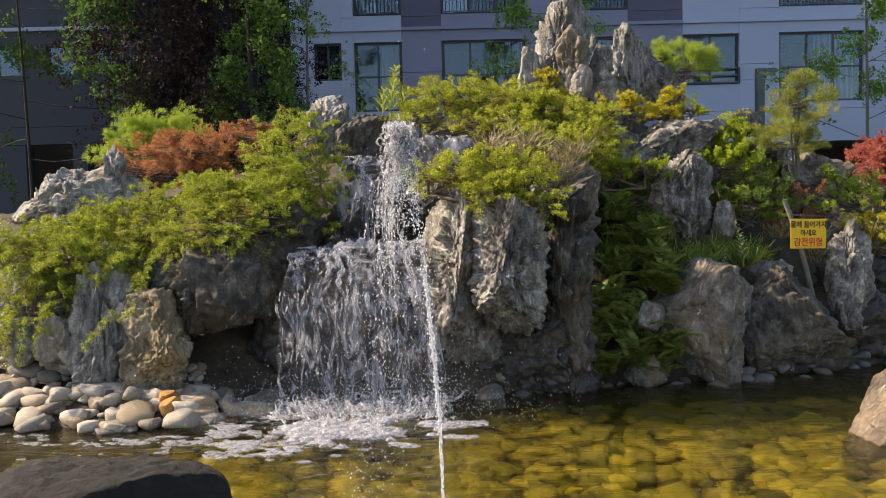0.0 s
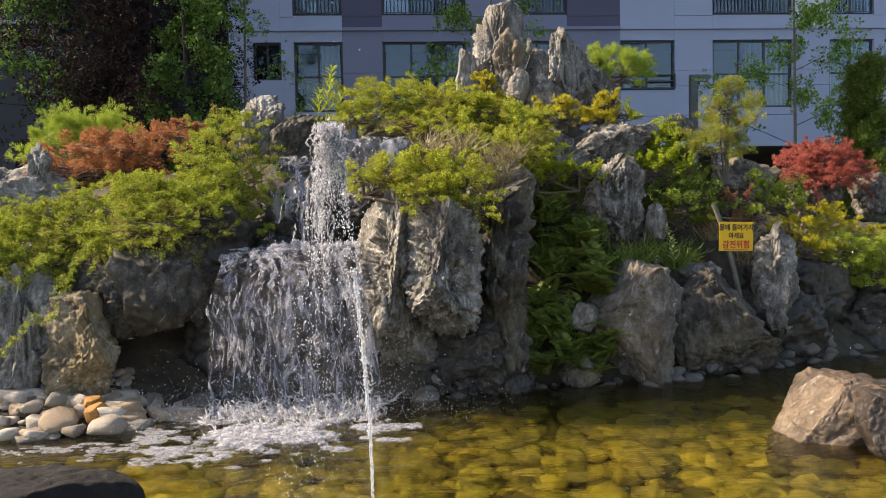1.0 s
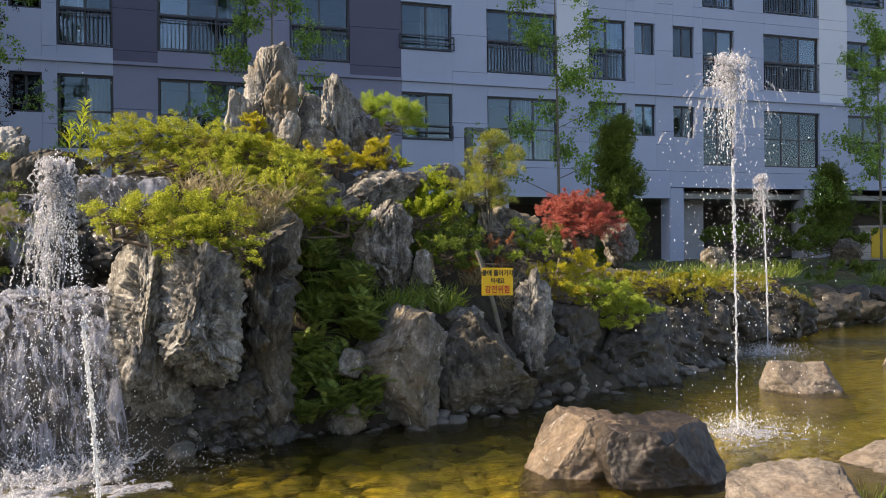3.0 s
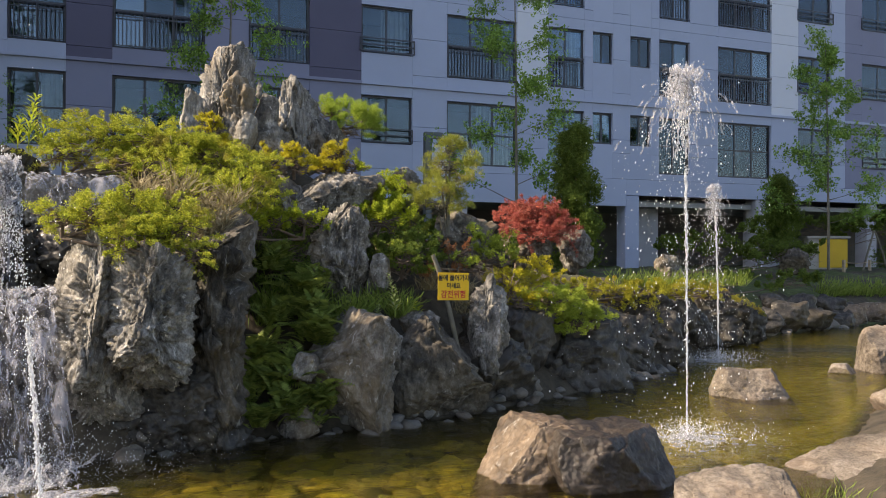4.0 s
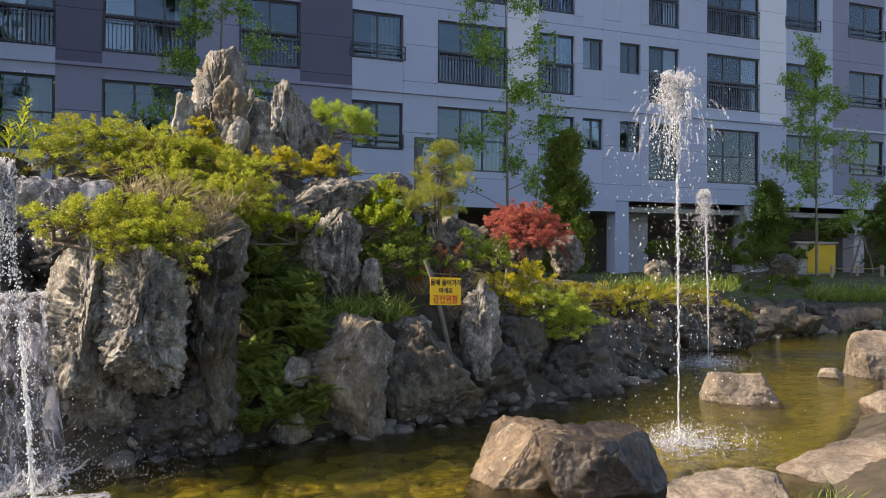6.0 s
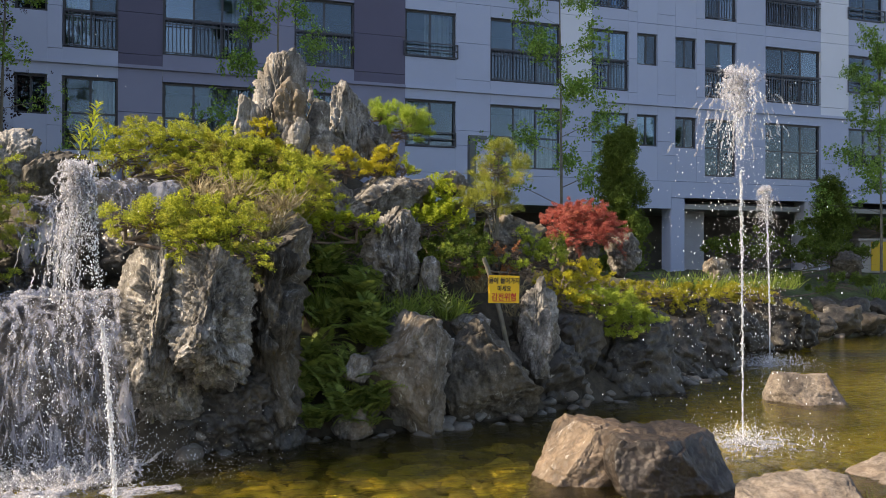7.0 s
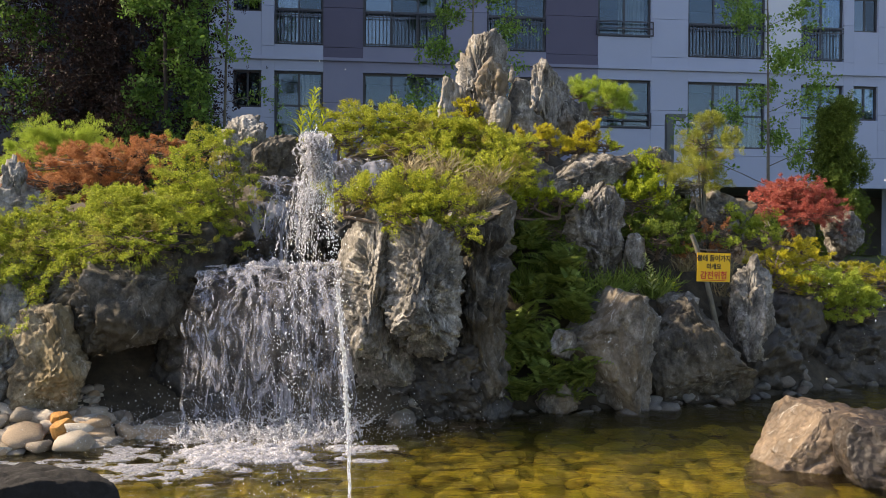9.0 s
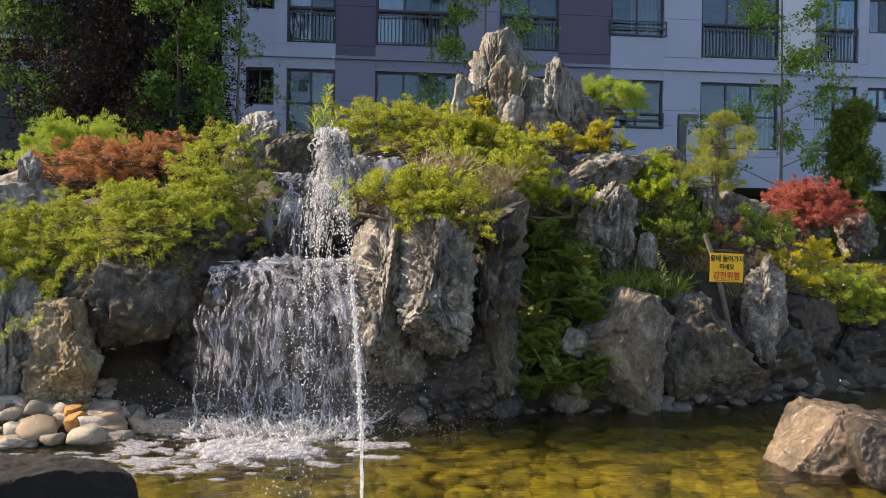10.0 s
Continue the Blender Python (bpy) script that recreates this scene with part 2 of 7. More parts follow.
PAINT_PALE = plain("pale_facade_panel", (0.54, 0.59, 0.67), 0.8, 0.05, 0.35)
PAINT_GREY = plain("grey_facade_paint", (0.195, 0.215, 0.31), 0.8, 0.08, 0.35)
PAINT_DARK = plain("dark_facade_paint", (0.085, 0.085, 0.14), 0.75, 0.08, 0.35)
# shade on the left block, mixed into its wall paint
PAINT_SHADE = plain("shaded_facade_paint", (0.043, 0.05, 0.068), 0.8, 0.08, 0.35)
STONE_CLAD = plain("stone_cladding", (0.34, 0.35, 0.38), 0.7, 0.12, 1.5)
FRAME = plain("dark_window_frame", (0.035, 0.04, 0.05), 0.45, 0.1, 3.0)
RAIL = plain("dark_steel_railing", (0.05, 0.055, 0.07), 0.4, 0.1, 3.0, metal=0.3)
CURTAIN = plain("pale_curtain", (0.52, 0.52, 0.50), 0.9, 0.25, 2.0)
# rooms and the ground-floor recess: their gloom is put into this grey
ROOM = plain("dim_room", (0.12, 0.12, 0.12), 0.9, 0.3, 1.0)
CONCRETE = plain("concrete", (0.30, 0.30, 0.29), 0.9, 0.15, 1.2)
POLE = plain("grey_painted_steel", (0.10, 0.12, 0.13), 0.45, 0.1, 3.0, metal=0.2)
YELLOW = plain("yellow_plastic", (0.85, 0.50, 0.006), 0.5, 0.06, 4.0)
YELLOW_BOARD = plain("yellow_board", (0.48, 0.33, 0.015), 0.6, 0.1, 2.0)
INK_RED = plain("red_print", (0.55, 0.03, 0.02), 0.6, 0.1)
INK_BLACK = plain("black_print", (0.03, 0.02, 0.01), 0.6, 0.1)
ORANGE_STONE = rock_material("orange_pebble_stone", (0.30, 0.13, 0.03), (0.46, 0.22, 0.05), (0.56, 0.32, 0.10), (0.5, 0.25, 0.06), 0.3, bump=0.3)


def glass_material(name, ior):
    m, n, l, b = nodes_of(name)
    co = coords(n, l)
    wav = add(n, l, "TexNoise", Vector=co, Scale=0.7, Detail=1.0).outputs[0]
    bp = add(n, l, "Bump", Strength=0.05, Distance=0.02, Height=wav)
    fr = add(n, l, "Fresnel", IOR=ior, Normal=bp.outputs[0])
    # blue of the reflected sky is put into the gloss colour
    gl = add(n, l, "BsdfGlossy", Roughness=0.02, Color=(0.66, 0.83, 1.0, 1), Normal=bp.outputs[0])
    tr = add(n, l, "BsdfTransparent", Color=(0.62, 0.68, 0.70, 1))
    mx = add(n, l, "MixShader", Fac=fr.outputs[0])
    l.new(tr.outputs[0], mx.inputs[1])
    l.new(gl.outputs[0], mx.inputs[2])
    l.new(mx.outputs[0], n["Material Output"].inputs[0])
    return m


GLASS = glass_material("window_glass", 1.75)
# glossier copy that gives scattered panes a made-up sky reflection
SKY_GLASS = glass_material("sky_sheen_window_glass", 2.3)


def pond_material():
    m, n, l, b = nodes_of("pond_water")
    geo = n.new("ShaderNodeNewGeometry")
    mp = add(n, l, "Mapping", Vector=geo.outputs["Position"], Scale=(1.0, 2.2, 1.0))
    a = add(n, l, "TexNoise", Vector=mp.outputs[0], Scale=3.2, Detail=3.0, Distortion=0.8).outputs[0]
    c = add(n, l, "TexNoise", Vector=mp.outputs[0], Scale=11.0, Detail=2.0, Distortion=0.4).outputs[0]
    b1 = add(n, l, "Bump", Strength=0.34, Distance=0.05, Height=a)
    b2 = add(n, l, "Bump", Strength=0.28, Distance=0.02, Height=c, Normal=b1.outputs[0])
    fr = add(n, l, "Fresnel", IOR=1.33, Normal=b2.outputs[0])
    gl = add(n, l, "BsdfGlossy", Roughness=0.04, Normal=b2.outputs[0])
    rf = add(n, l, "BsdfRefraction", Roughness=0.0, IOR=1.25, Color=(0.95, 0.90, 0.66, 1), Normal=b2.outputs[0])
    tr = add(n, l, "BsdfTransparent", Color=(0.95, 0.90, 0.66, 1))
    half = add(n, l, "MixShader", Fac=0.5)
    l.new(tr.outputs[0], half.inputs[1])
    l.new(rf.outputs[0], half.inputs[2])
    mx = add(n, l, "MixShader", Fac=fr.outputs[0])
    l.new(half.outputs[0], mx.inputs[1])
    l.new(gl.outputs[0], mx.inputs[2])
    l.new(mx.outputs[0], n["Material Output"].inputs[0])
    return m


POND = pond_material()


def falling_material(name, stretch, lo, hi, tint, most, scale=7.0):
    """Broken white water: bright where it is full of air, clear between."""
    m, n, l, b = nodes_of(name)
    co = coords(n, l, stretch)
    f = add(n, l, "TexNoise", Vector=co, Scale=scale, Detail=7.0, Roughness=0.65, Distortion=1.6).outputs[0]
    al = ramp(n, l, f, (lo, (0.02, 0.02, 0.02)), (hi, (most, most, most)))
    b.inputs["Base Color"].default_value = (*tint, 1)
    b.inputs["Roughness"].default_value = 0.15
    l.new(add(n, l, "Bump", Strength=0.7, Distance=0.03, Height=f).outputs[0], b.inputs["Normal"])
    tl = add(n, l, "BsdfTranslucent", Color=(*tint, 1))
    white = add(n, l, "MixShader", Fac=0.5)
    l.new(b.outputs[0], white.inputs[1])
    l.new(tl.outputs[0], white.inputs[2])
    tr = n.new("ShaderNodeBsdfTransparent")
    mx = add(n, l, "MixShader", Fac=al)
    l.new(tr.outputs[0], mx.inputs[1])
    l.new(white.outputs[0], mx.inputs[2])
    l.new(mx.outputs[0], n["Material Output"].inputs[0])
    return m


FALL_WATER = falling_material("falling_water", (1, 1, 0.30), 0.46, 0.64, (0.66, 0.68, 0.80), 0.55, 5.5)
STRAND_WATER = falling_material("water_strands", (1, 1, 0.5), 0.42, 0.66, (0.74, 0.76, 0.84), 0.55, 16.0)
JET_WATER = falling_material("jet_water", (1, 1, 0.6), 0.37, 0.55, (0.80, 0.83, 0.88), 0.9, 30.0)
THIN_WATER = falling_material("thin_falling_water", (1, 1, 0.3), 0.54, 0.72, (0.70, 0.71, 0.80), 0.5, 9.0)
LACE_WATER = falling_material("lace_water", (1, 1, 0.7), 0.42, 0.62, (0.78, 0.79, 0.84), 0.72, 24.0)
FOAM = falling_material("foam", (1, 1, 1), 0.38, 0.58, (0.70, 0.71, 0.76), 0.70, 34.0)


def drop_material():
    m, n, l, b = nodes_of("water_drops")
    b.inputs["Base Color"].default_value = (0.9, 0.92, 0.95, 1)
    b.inputs["Roughness"].default_value = 0.08
    tl = add(n, l, "BsdfTranslucent", Color=(0.9, 0.93, 0.96, 1))
    mx = add(n, l, "MixShader", Fac=0.5)
    l.new(b.outputs[0], mx.inputs[1])
    l.new(tl.outputs[0], mx.inputs[2])
    l.new(mx.outputs[0], n["Material Output"].inputs[0])
    return m


DROPS = drop_material()


# ---- builders ----
def raw_mesh(name, verts, faces, smooth=False):
    """A mesh from numpy arrays: verts (n, 3), faces (m, 3 or 4)."""
    me = bpy.data.meshes.new(name)
    v, f = np.asarray(verts, np.float32), np.asarray(faces, np.int32)
    me.vertices.add(len(v))
    me.vertices.foreach_set("co", v.ravel())
    me.loops.add(f.size)
    me.loops.foreach_set("vertex_index", f.ravel())
    me.polygons.add(len(f))
    me.polygons.foreach_set("loop_start", np.arange(0, f.size, f.shape[1], dtype=np.int32))
    if smooth:
        me.polygons.foreach_set("use_smooth", np.ones(len(f), bool))
    me.update(calc_edges=True)
    return me


def part(name, data, material, parent=None, label="", loc=None):
    """One mesh object (from a bmesh or a mesh) under a thing or a part."""
    if isinstance(data, bmesh.types.BMesh):
        me = bpy.data.meshes.new(name)
        data.to_mesh(me)
        data.free()
        data = me
    if material and not data.materials:
        data.materials.append(material)
    ob = new(name, data)
    if parent:
        ob.parent = parent
    if loc is not None:
        ob.location = loc
    return tagged(ob, label) if label else ob


def empty(name, loc, label, category, group="", kind=""):
    ob = new(name)
    ob.location = loc
    return tagged(ob, label, category, group, kind)


def box(bm, x0, y0, z0, x1, y1, z1, bevel=0.0):
    made = bmesh.ops.create_cube(bm, size=1)["verts"]
    bmesh.ops.transform(bm, verts=made, matrix=Matrix.Translation(((x0 + x1) / 2, (y0 + y1) / 2, (z0 + z1) / 2)) @ Matrix.Diagonal((x1 - x0, y1 - y0, z1 - z0, 1)))
    if bevel:
        edges = list({e for v in made for e in v.link_edges})
        bmesh.ops.bevel(bm, geom=edges, offset=bevel, segments=2, affect="EDGES")
    return bm


def boxes(*rows, bevel=0.0):
    bm = bmesh.new()
    for r in rows:
        box(bm, *r, bevel=bevel)
    return bm


def tubes(paths, sides=6):
    """Tapered tubes along lists of (point, radius): verts and faces."""
    V, Fc, base = [], [], 0
    ring = np.linspace(0, 2 * np.pi, sides, endpoint=False)
    for path in paths:
        pts = np.array([p for p, r in path], float)
        rad = np.array([r for p, r in path], float)
        tan = np.gradient(pts, axis=0)
        tan /= np.linalg.norm(tan, axis=1)[:, None] + 1e-9
        ref = np.where(np.abs(tan[:, 2:3]) > 0.9, [[1.0, 0, 0]], [[0, 0, 1.0]])
        u = np.cross(tan, ref)
        u /= np.linalg.norm(u, axis=1)[:, None] + 1e-9
        w = np.cross(tan, u)
        rings = pts[:, None] + rad[:, None, None] * (np.cos(ring)[None, :, None] * u[:, None] + np.sin(ring)[None, :, None] * w[:, None])
        V.append(rings.reshape(-1, 3))
        for i in range(len(path) - 1):
            for k in range(sides):
                a, b2 = base + i * sides + k, base + i * sides + (k + 1) % sides
                Fc.append((a, b2, b2 + sides, a + sides))
        base += len(path) * sides
    return np.concatenate(V), np.array(Fc)


SPHERES = {}


def unit_sphere(sub):
    if sub not in SPHERES:
        bm = bmesh.new()
        bmesh.ops.create_icosphere(bm, subdivisions=sub, radius=1)
        bm.verts.ensure_lookup_table()
        SPHERES[sub] = (np.array([v.co[:] for v in bm.verts]), np.array([[v.index for v in f.verts] for f in bm.faces]))
        bm.free()
    return SPHERES[sub]


# scale, stretch along z, slant of each facet, step between facets, depth of the cracks
FACETS = ((2.6, 1.0, 1.5, 0.16, 2.4), (7.0, 1.1, 1.2, 0.15, 1.7), (17.0, 1.1, 0.70, 0.12, 1.0))


def rock_shape(seed, dims, sub=5, box_power=2.6, cuts=9, rough=0.22, taper=0.0, grooves=0.0, lean=0.0, flat=0.6, smoothness=0.0, faces=()):
    """A boulder: a rounded block warped and cut by random planes, then weathered into ridges, pits and cracks.
    faces: broad flat faces (normal, distance); grooves: vertical flutes; taper: narrower at the top; smoothness: 1 for a water-worn stone."""
    rng = np.random.default_rng(seed)
    v, f = unit_sphere(sub)
    p = v / ((np.abs(v) ** box_power).sum(1) ** (1 / box_power))[:, None]
    shift = rng.uniform(-50, 50, 3)
    warp = np.array([noise.noise_vector(Vector((a * 0.9 + shift).tolist())) for a in v])
    p = p + warp * 0.32 * (1 - 0.6 * smoothness)
    for _ in range(cuts):
        nrm = rng.normal(size=3) * (1, 1, flat)
        nrm /= np.linalg.norm(nrm)
        off = rng.uniform(0.50, 0.92)
        over = np.maximum(p @ nrm - off, 0)
        p = p - over[:, None] * nrm * 0.92
    for nx, ny, nz, off in faces:
        nrm = np.array((nx, ny, nz)) / math.sqrt(nx * nx + ny * ny + nz * nz)
        p = p - np.maximum(p @ nrm - off, 0)[:, None] * nrm
    half = np.array(dims) / 2
    mid = (p.max(0) + p.min(0)) / 2
    p = (p - mid) / ((p.max(0) - p.min(0)) / 2) * half
    q = p[:, 2] / half[2]
    shrink = 1 - taper * (q + 1) / 2
    p[:, 0] = p[:, 0] * shrink + lean * (q + 1) / 2
    p[:, 1] *= shrink
    size = float(np.cbrt(np.prod(half)))
    nr = p / (half ** 2)
    nr /= np.linalg.norm(nr, axis=1)[:, None] + 1e-9
    out = np.empty(len(p))
    fine = 1 - smoothness
    amp = rough * min(max(size, 0.12), 0.55)
    for i, a in enumerate(p):
        s = Vector((a + shift).tolist())
        d = noise.fractal(s * (1.1 / size), 1.0, 2.0, 2) * 0.5
        if fine > 0:
            c = s + noise.noise_vector(s * 2.3) * 0.05 + noise.noise_vector(s * 13.0) * 0.012
            for scale, tall, tilt, step, crease in FACETS:
                q = Vector((c.x * scale, c.y * scale, c.z * scale * tall * (0.32 if grooves else 1.0)))
                far, near = noise.voronoi(q)
                k = noise.noise_vector(near[0] * 9.7)
                d += fine * ((q - near[0]).dot(k) * tilt + k.z * step - max(0.0, 0.10 - far[1] + far[0]) * crease)
            d += fine * (noise.ridged_multi_fractal(s * 9.0, 0.7, 2.1, 4, 0.95, 2.0) * 0.07 - 0.08)
            d += fine * noise.fractal(s * 38.0, 0.4, 2.1, 4) * 0.17
        if grooves:
            g = abs(noise.noise(Vector((s.x * 8.0, s.y * 8.0, s.z * 0.9)) + Vector((0, 0, 5)))) + 0.25 * abs(noise.noise(s * 14))
            d -= grooves * max(0.0, 0.20 - g) * 5.0
        out[i] = d
    return p + nr * (out * amp)[:, None], f


def rock(name, label, x, y, z, w, d, h, seed, material, turn=0.0, parent=None, smooth=None, **shape):
    v, f = rock_shape(seed, (w, d, h), **shape)
    ob = part(name, raw_mesh(name, v, f, shape.get("smoothness", 0) > 0.3), material, parent)
    ob.matrix_basis = pose(x, y, z, 0, 0, turn)
    if not parent:
        tagged(ob, label, "rock")
    return ob


# leaf templates: quads in a unit plume that points up +z
def leaflet(base, way, length, width, side):
    base, way, side = np.array(base, float), np.array(way, float), np.array(side, float)
    way /= np.linalg.norm(way) + 1e-9
    side -= way * (side @ way)
    side /= np.linalg.norm(side) + 1e-9
    drop = np.cross(way, side) * length * 0.12
    return [base, base + way * length * 0.55 + side * width / 2 + drop, base + way * length, base + way * length * 0.55 - side * width / 2 + drop]


def plume(seed, count, spread, length, width, up=0.6, low=0.05):
    rng = np.random.default_rng(seed)
    v = []
    for i in range(count):
        h = low + (1 - low) * i / count
        a = i * 2.4 + rng.uniform(-0.4, 0.4)
        way = np.array((math.cos(a) * spread, math.sin(a) * spread, up + 0.5 * h)) + rng.normal(size=3) * 0.15
        v += leaflet((0.04 * math.cos(a), 0.04 * math.sin(a), h * 0.75), way, length * (1.15 - 0.6 * h), width * (1.1 - 0.4 * h), rng.normal(size=3))
    return np.array(v)


def palm(count, length, width, seed):
    """A lobed leaf: narrow fingers from one point."""
    rng = np.random.default_rng(seed)
    v = []
    for i in range(count):
        a = (i - (count - 1) / 2) * 0.75
        v += leaflet((0, 0, 0), (math.sin(a), 0.25 * rng.normal(), math.cos(a) * 0.9 - 0.1), length, width, (math.cos(a), 0.4, 0))
    return np.array(v)


def frond(count, seed):
    """A fern frond one unit long, arching over, leaflets on both sides."""
    rng = np.random.default_rng(seed)
    v = []
    for i in range(count):
        h = (i + 1) / count
        pos = np.array((0, 0.55 * h * h, h * (1 - 0.35 * h)))
        for s in (-1, 1):
            v += leaflet(pos, (s, 0.15, 0.45), 0.26 * math.sin(math.pi * min(1, h * 0.85 + 0.12)) + 0.03, 0.07, (0, 0.7, 0.7))
    return np.array(v)


def blade(seed):
    v = leaflet((0, 0, 0), (0.1, 0.12, 1), 0.7, 0.05, (1, 0, 0)) + leaflet((0.05, 0.05, 0.55), (0.25, 0.2, 0.7), 0.5, 0.03, (1, 0, 0))
    return np.array(v)


PLUMES = [plume(i, 13, 0.95, 0.40, 0.17, 0.38) for i in range(4)]
SCALES = [plume(i + 60, 6, 0.95, 0.62, 0.22, 0.40) for i in range(5)]
NEEDLES = [plume(i + 10, 20, 0.8, 0.75, 0.055, 0.75) for i in range(3)]
SPRIGS = [plume(i + 20, 14, 1.0, 0.42, 0.20, 0.35) for i in range(3)]
PALMS = [palm(5, 1.0, 0.17, i) for i in range(3)]
FRONDS = [frond(15, i) for i in range(3)]
BLADES = [blade(0)]
LEAFLETS = [plume(i + 40, 6, 1.0, 0.6, 0.36, 0.15) for i in range(3)]


def scatter(templates, pos, ways, sizes, seed):
    """Many plumes as one mesh: verts and quads."""
    rng = np.random.default_rng(seed)
    pos, ways, sizes = np.asarray(pos, float), np.asarray(ways, float), np.asarray(sizes, float)
    z = ways / (np.linalg.norm(ways, axis=1)[:, None] + 1e-9)
    ref = rng.normal(size=z.shape)
    x = np.cross(ref, z)
    x /= np.linalg.norm(x, axis=1)[:, None] + 1e-9
    y = np.cross(z, x)
    pick = rng.integers(0, len(templates), len(pos))
    V = []
    for k, tpl in enumerate(templates):
        m = pick == k
        R = np.stack([x[m], y[m], z[m]], axis=1)
        V.append((np.einsum("vi,nij->nvj", tpl, R) * sizes[m][:, None, None] + pos[m][:, None]).reshape(-1, 3))
    V = np.concatenate(V)
    return V, np.arange(len(V)).reshape(-1, 4)


def lobe_points(rng, lobe, density, inner=0.30, tuft=20):
    """Places and outward ways in the shell of an ellipsoid (x, y, z, rx, ry, rz), gathered into flat sprays with gaps between."""
    c, r = np.array(lobe[:3]), np.array(lobe[3:6])
    n = max(4, int(density * 4 * (r[0] * r[2] + r[0] * r[1] + r[1] * r[2]) / tuft))
    d = rng.normal(size=(n, 3))
    d /= np.linalg.norm(d, axis=1)[:, None]
    d[:, 2] = np.where(d[:, 2] < -0.35, -d[:, 2], d[:, 2])
    lump = np.array([noise.noise(Vector((c + k * r).tolist()) * 3.0) for k in d])
    k = rng.uniform(inner, 1.0, n) ** 0.5 * (1 + 0.62 * lump) * np.where(rng.uniform(0, 1, n) > 0.92, 1.2, 1.0)
    heart = c + d * r * k[:, None]
    open_here = np.array([noise.noise(Vector(h.tolist()) * 5.5) for h in heart]) < -0.16
    if open_here.mean() < 0.6:
        d, heart = d[~open_here], heart[~open_here]
        n = len(d)
    out = d / r * r.min() + (0, 0, 0.15)
    out /= np.linalg.norm(out, axis=1)[:, None]
    reach = rng.uniform(0.06, 0.17, n) * min(1.0, r.min() / 0.18)
    run = rng.uniform(-0.4, 1.0, (n, tuft, 1))
    side = np.cross(out, rng.normal(size=(n, 3)))
    side /= np.linalg.norm(side, axis=1)[:, None]
    side[:, 2] *= 0.3
    fan = rng.normal(size=(n, tuft, 1)) * (0.55 - 0.35 * run)
    jitter = rng.normal(size=(n, tuft, 3)) * 0.14
    pos = heart[:, None] + (out[:, None] * run + side[:, None] * fan + jitter) * reach[:, None, None]
    way = out[:, None] * 0.9 + side[:, None] * fan * 1.2 + (0, 0, 0.25) + rng.normal(size=(n, tuft, 3)) * 0.28
    return pos.reshape(-1, 3), way.reshape(-1, 3)


def spray_points(rng, lobe, density, tuft=26):
    """Flat feathered sprays that grow out of an ellipsoid's upper side, layer over layer, their tips nodding."""
    c, r = np.array(lobe[:3]), np.array(lobe[3:6])
    n = max(6, int(density * 4 * (r[0] * r[2] + r[0] * r[1] + r[1] * r[2]) / tuft))
    d = rng.normal(size=(n, 3))
    d /= np.linalg.norm(d, axis=1)[:, None]
    d[:, 2] = np.where(d[:, 2] < -0.75, -d[:, 2], d[:, 2])
    lump = np.array([noise.noise(Vector((c + k * r).tolist()) * 3.4) for k in d])
    k = rng.uniform(0.10, 1.0, n) ** 0.5 * (1.06 + 0.45 * lump)
    heart = c + d * r * k[:, None]
    keep = np.array([noise.noise(Vector(h.tolist()) * 5.0) for h in heart]) > -0.32
    if keep.mean() > 0.5:
        d, heart = d[keep], heart[keep]
        n = len(d)
    grow = d / r * r.min() * (1, 1, 0.55) + (0, 0, 0.22) + rng.normal(size=(n, 3)) * 0.22
    grow /= np.linalg.norm(grow, axis=1)[:, None]
    side = np.cross(grow, (0, 0, 1.0)) + rng.normal(size=(n, 3)) * 0.15
    side /= np.linalg.norm(side, axis=1)[:, None]
    reach = rng.uniform(0.08, 0.17, n) * min(1.15, r.min() / 0.16)
    run = rng.uniform(0, 1, (n, tuft, 1))
    fan = rng.uniform(-1, 1, (n, tuft, 1)) * 0.55 * (1.05 - run)
    nod = np.array((0, 0, -0.35)) * run ** 2
    pos = heart[:, None] + (grow[:, None] * run + side[:, None] * fan + nod + rng.normal(size=(n, tuft, 3)) * 0.07) * reach[:, None, None]
    way = grow[:, None] * 0.9 + side[:, None] * fan * 1.3 + (0, 0, 0.30) + nod * 0.5 + rng.normal(size=(n, tuft, 3)) * 0.22
    return pos.reshape(-1, 3), way.reshape(-1, 3)


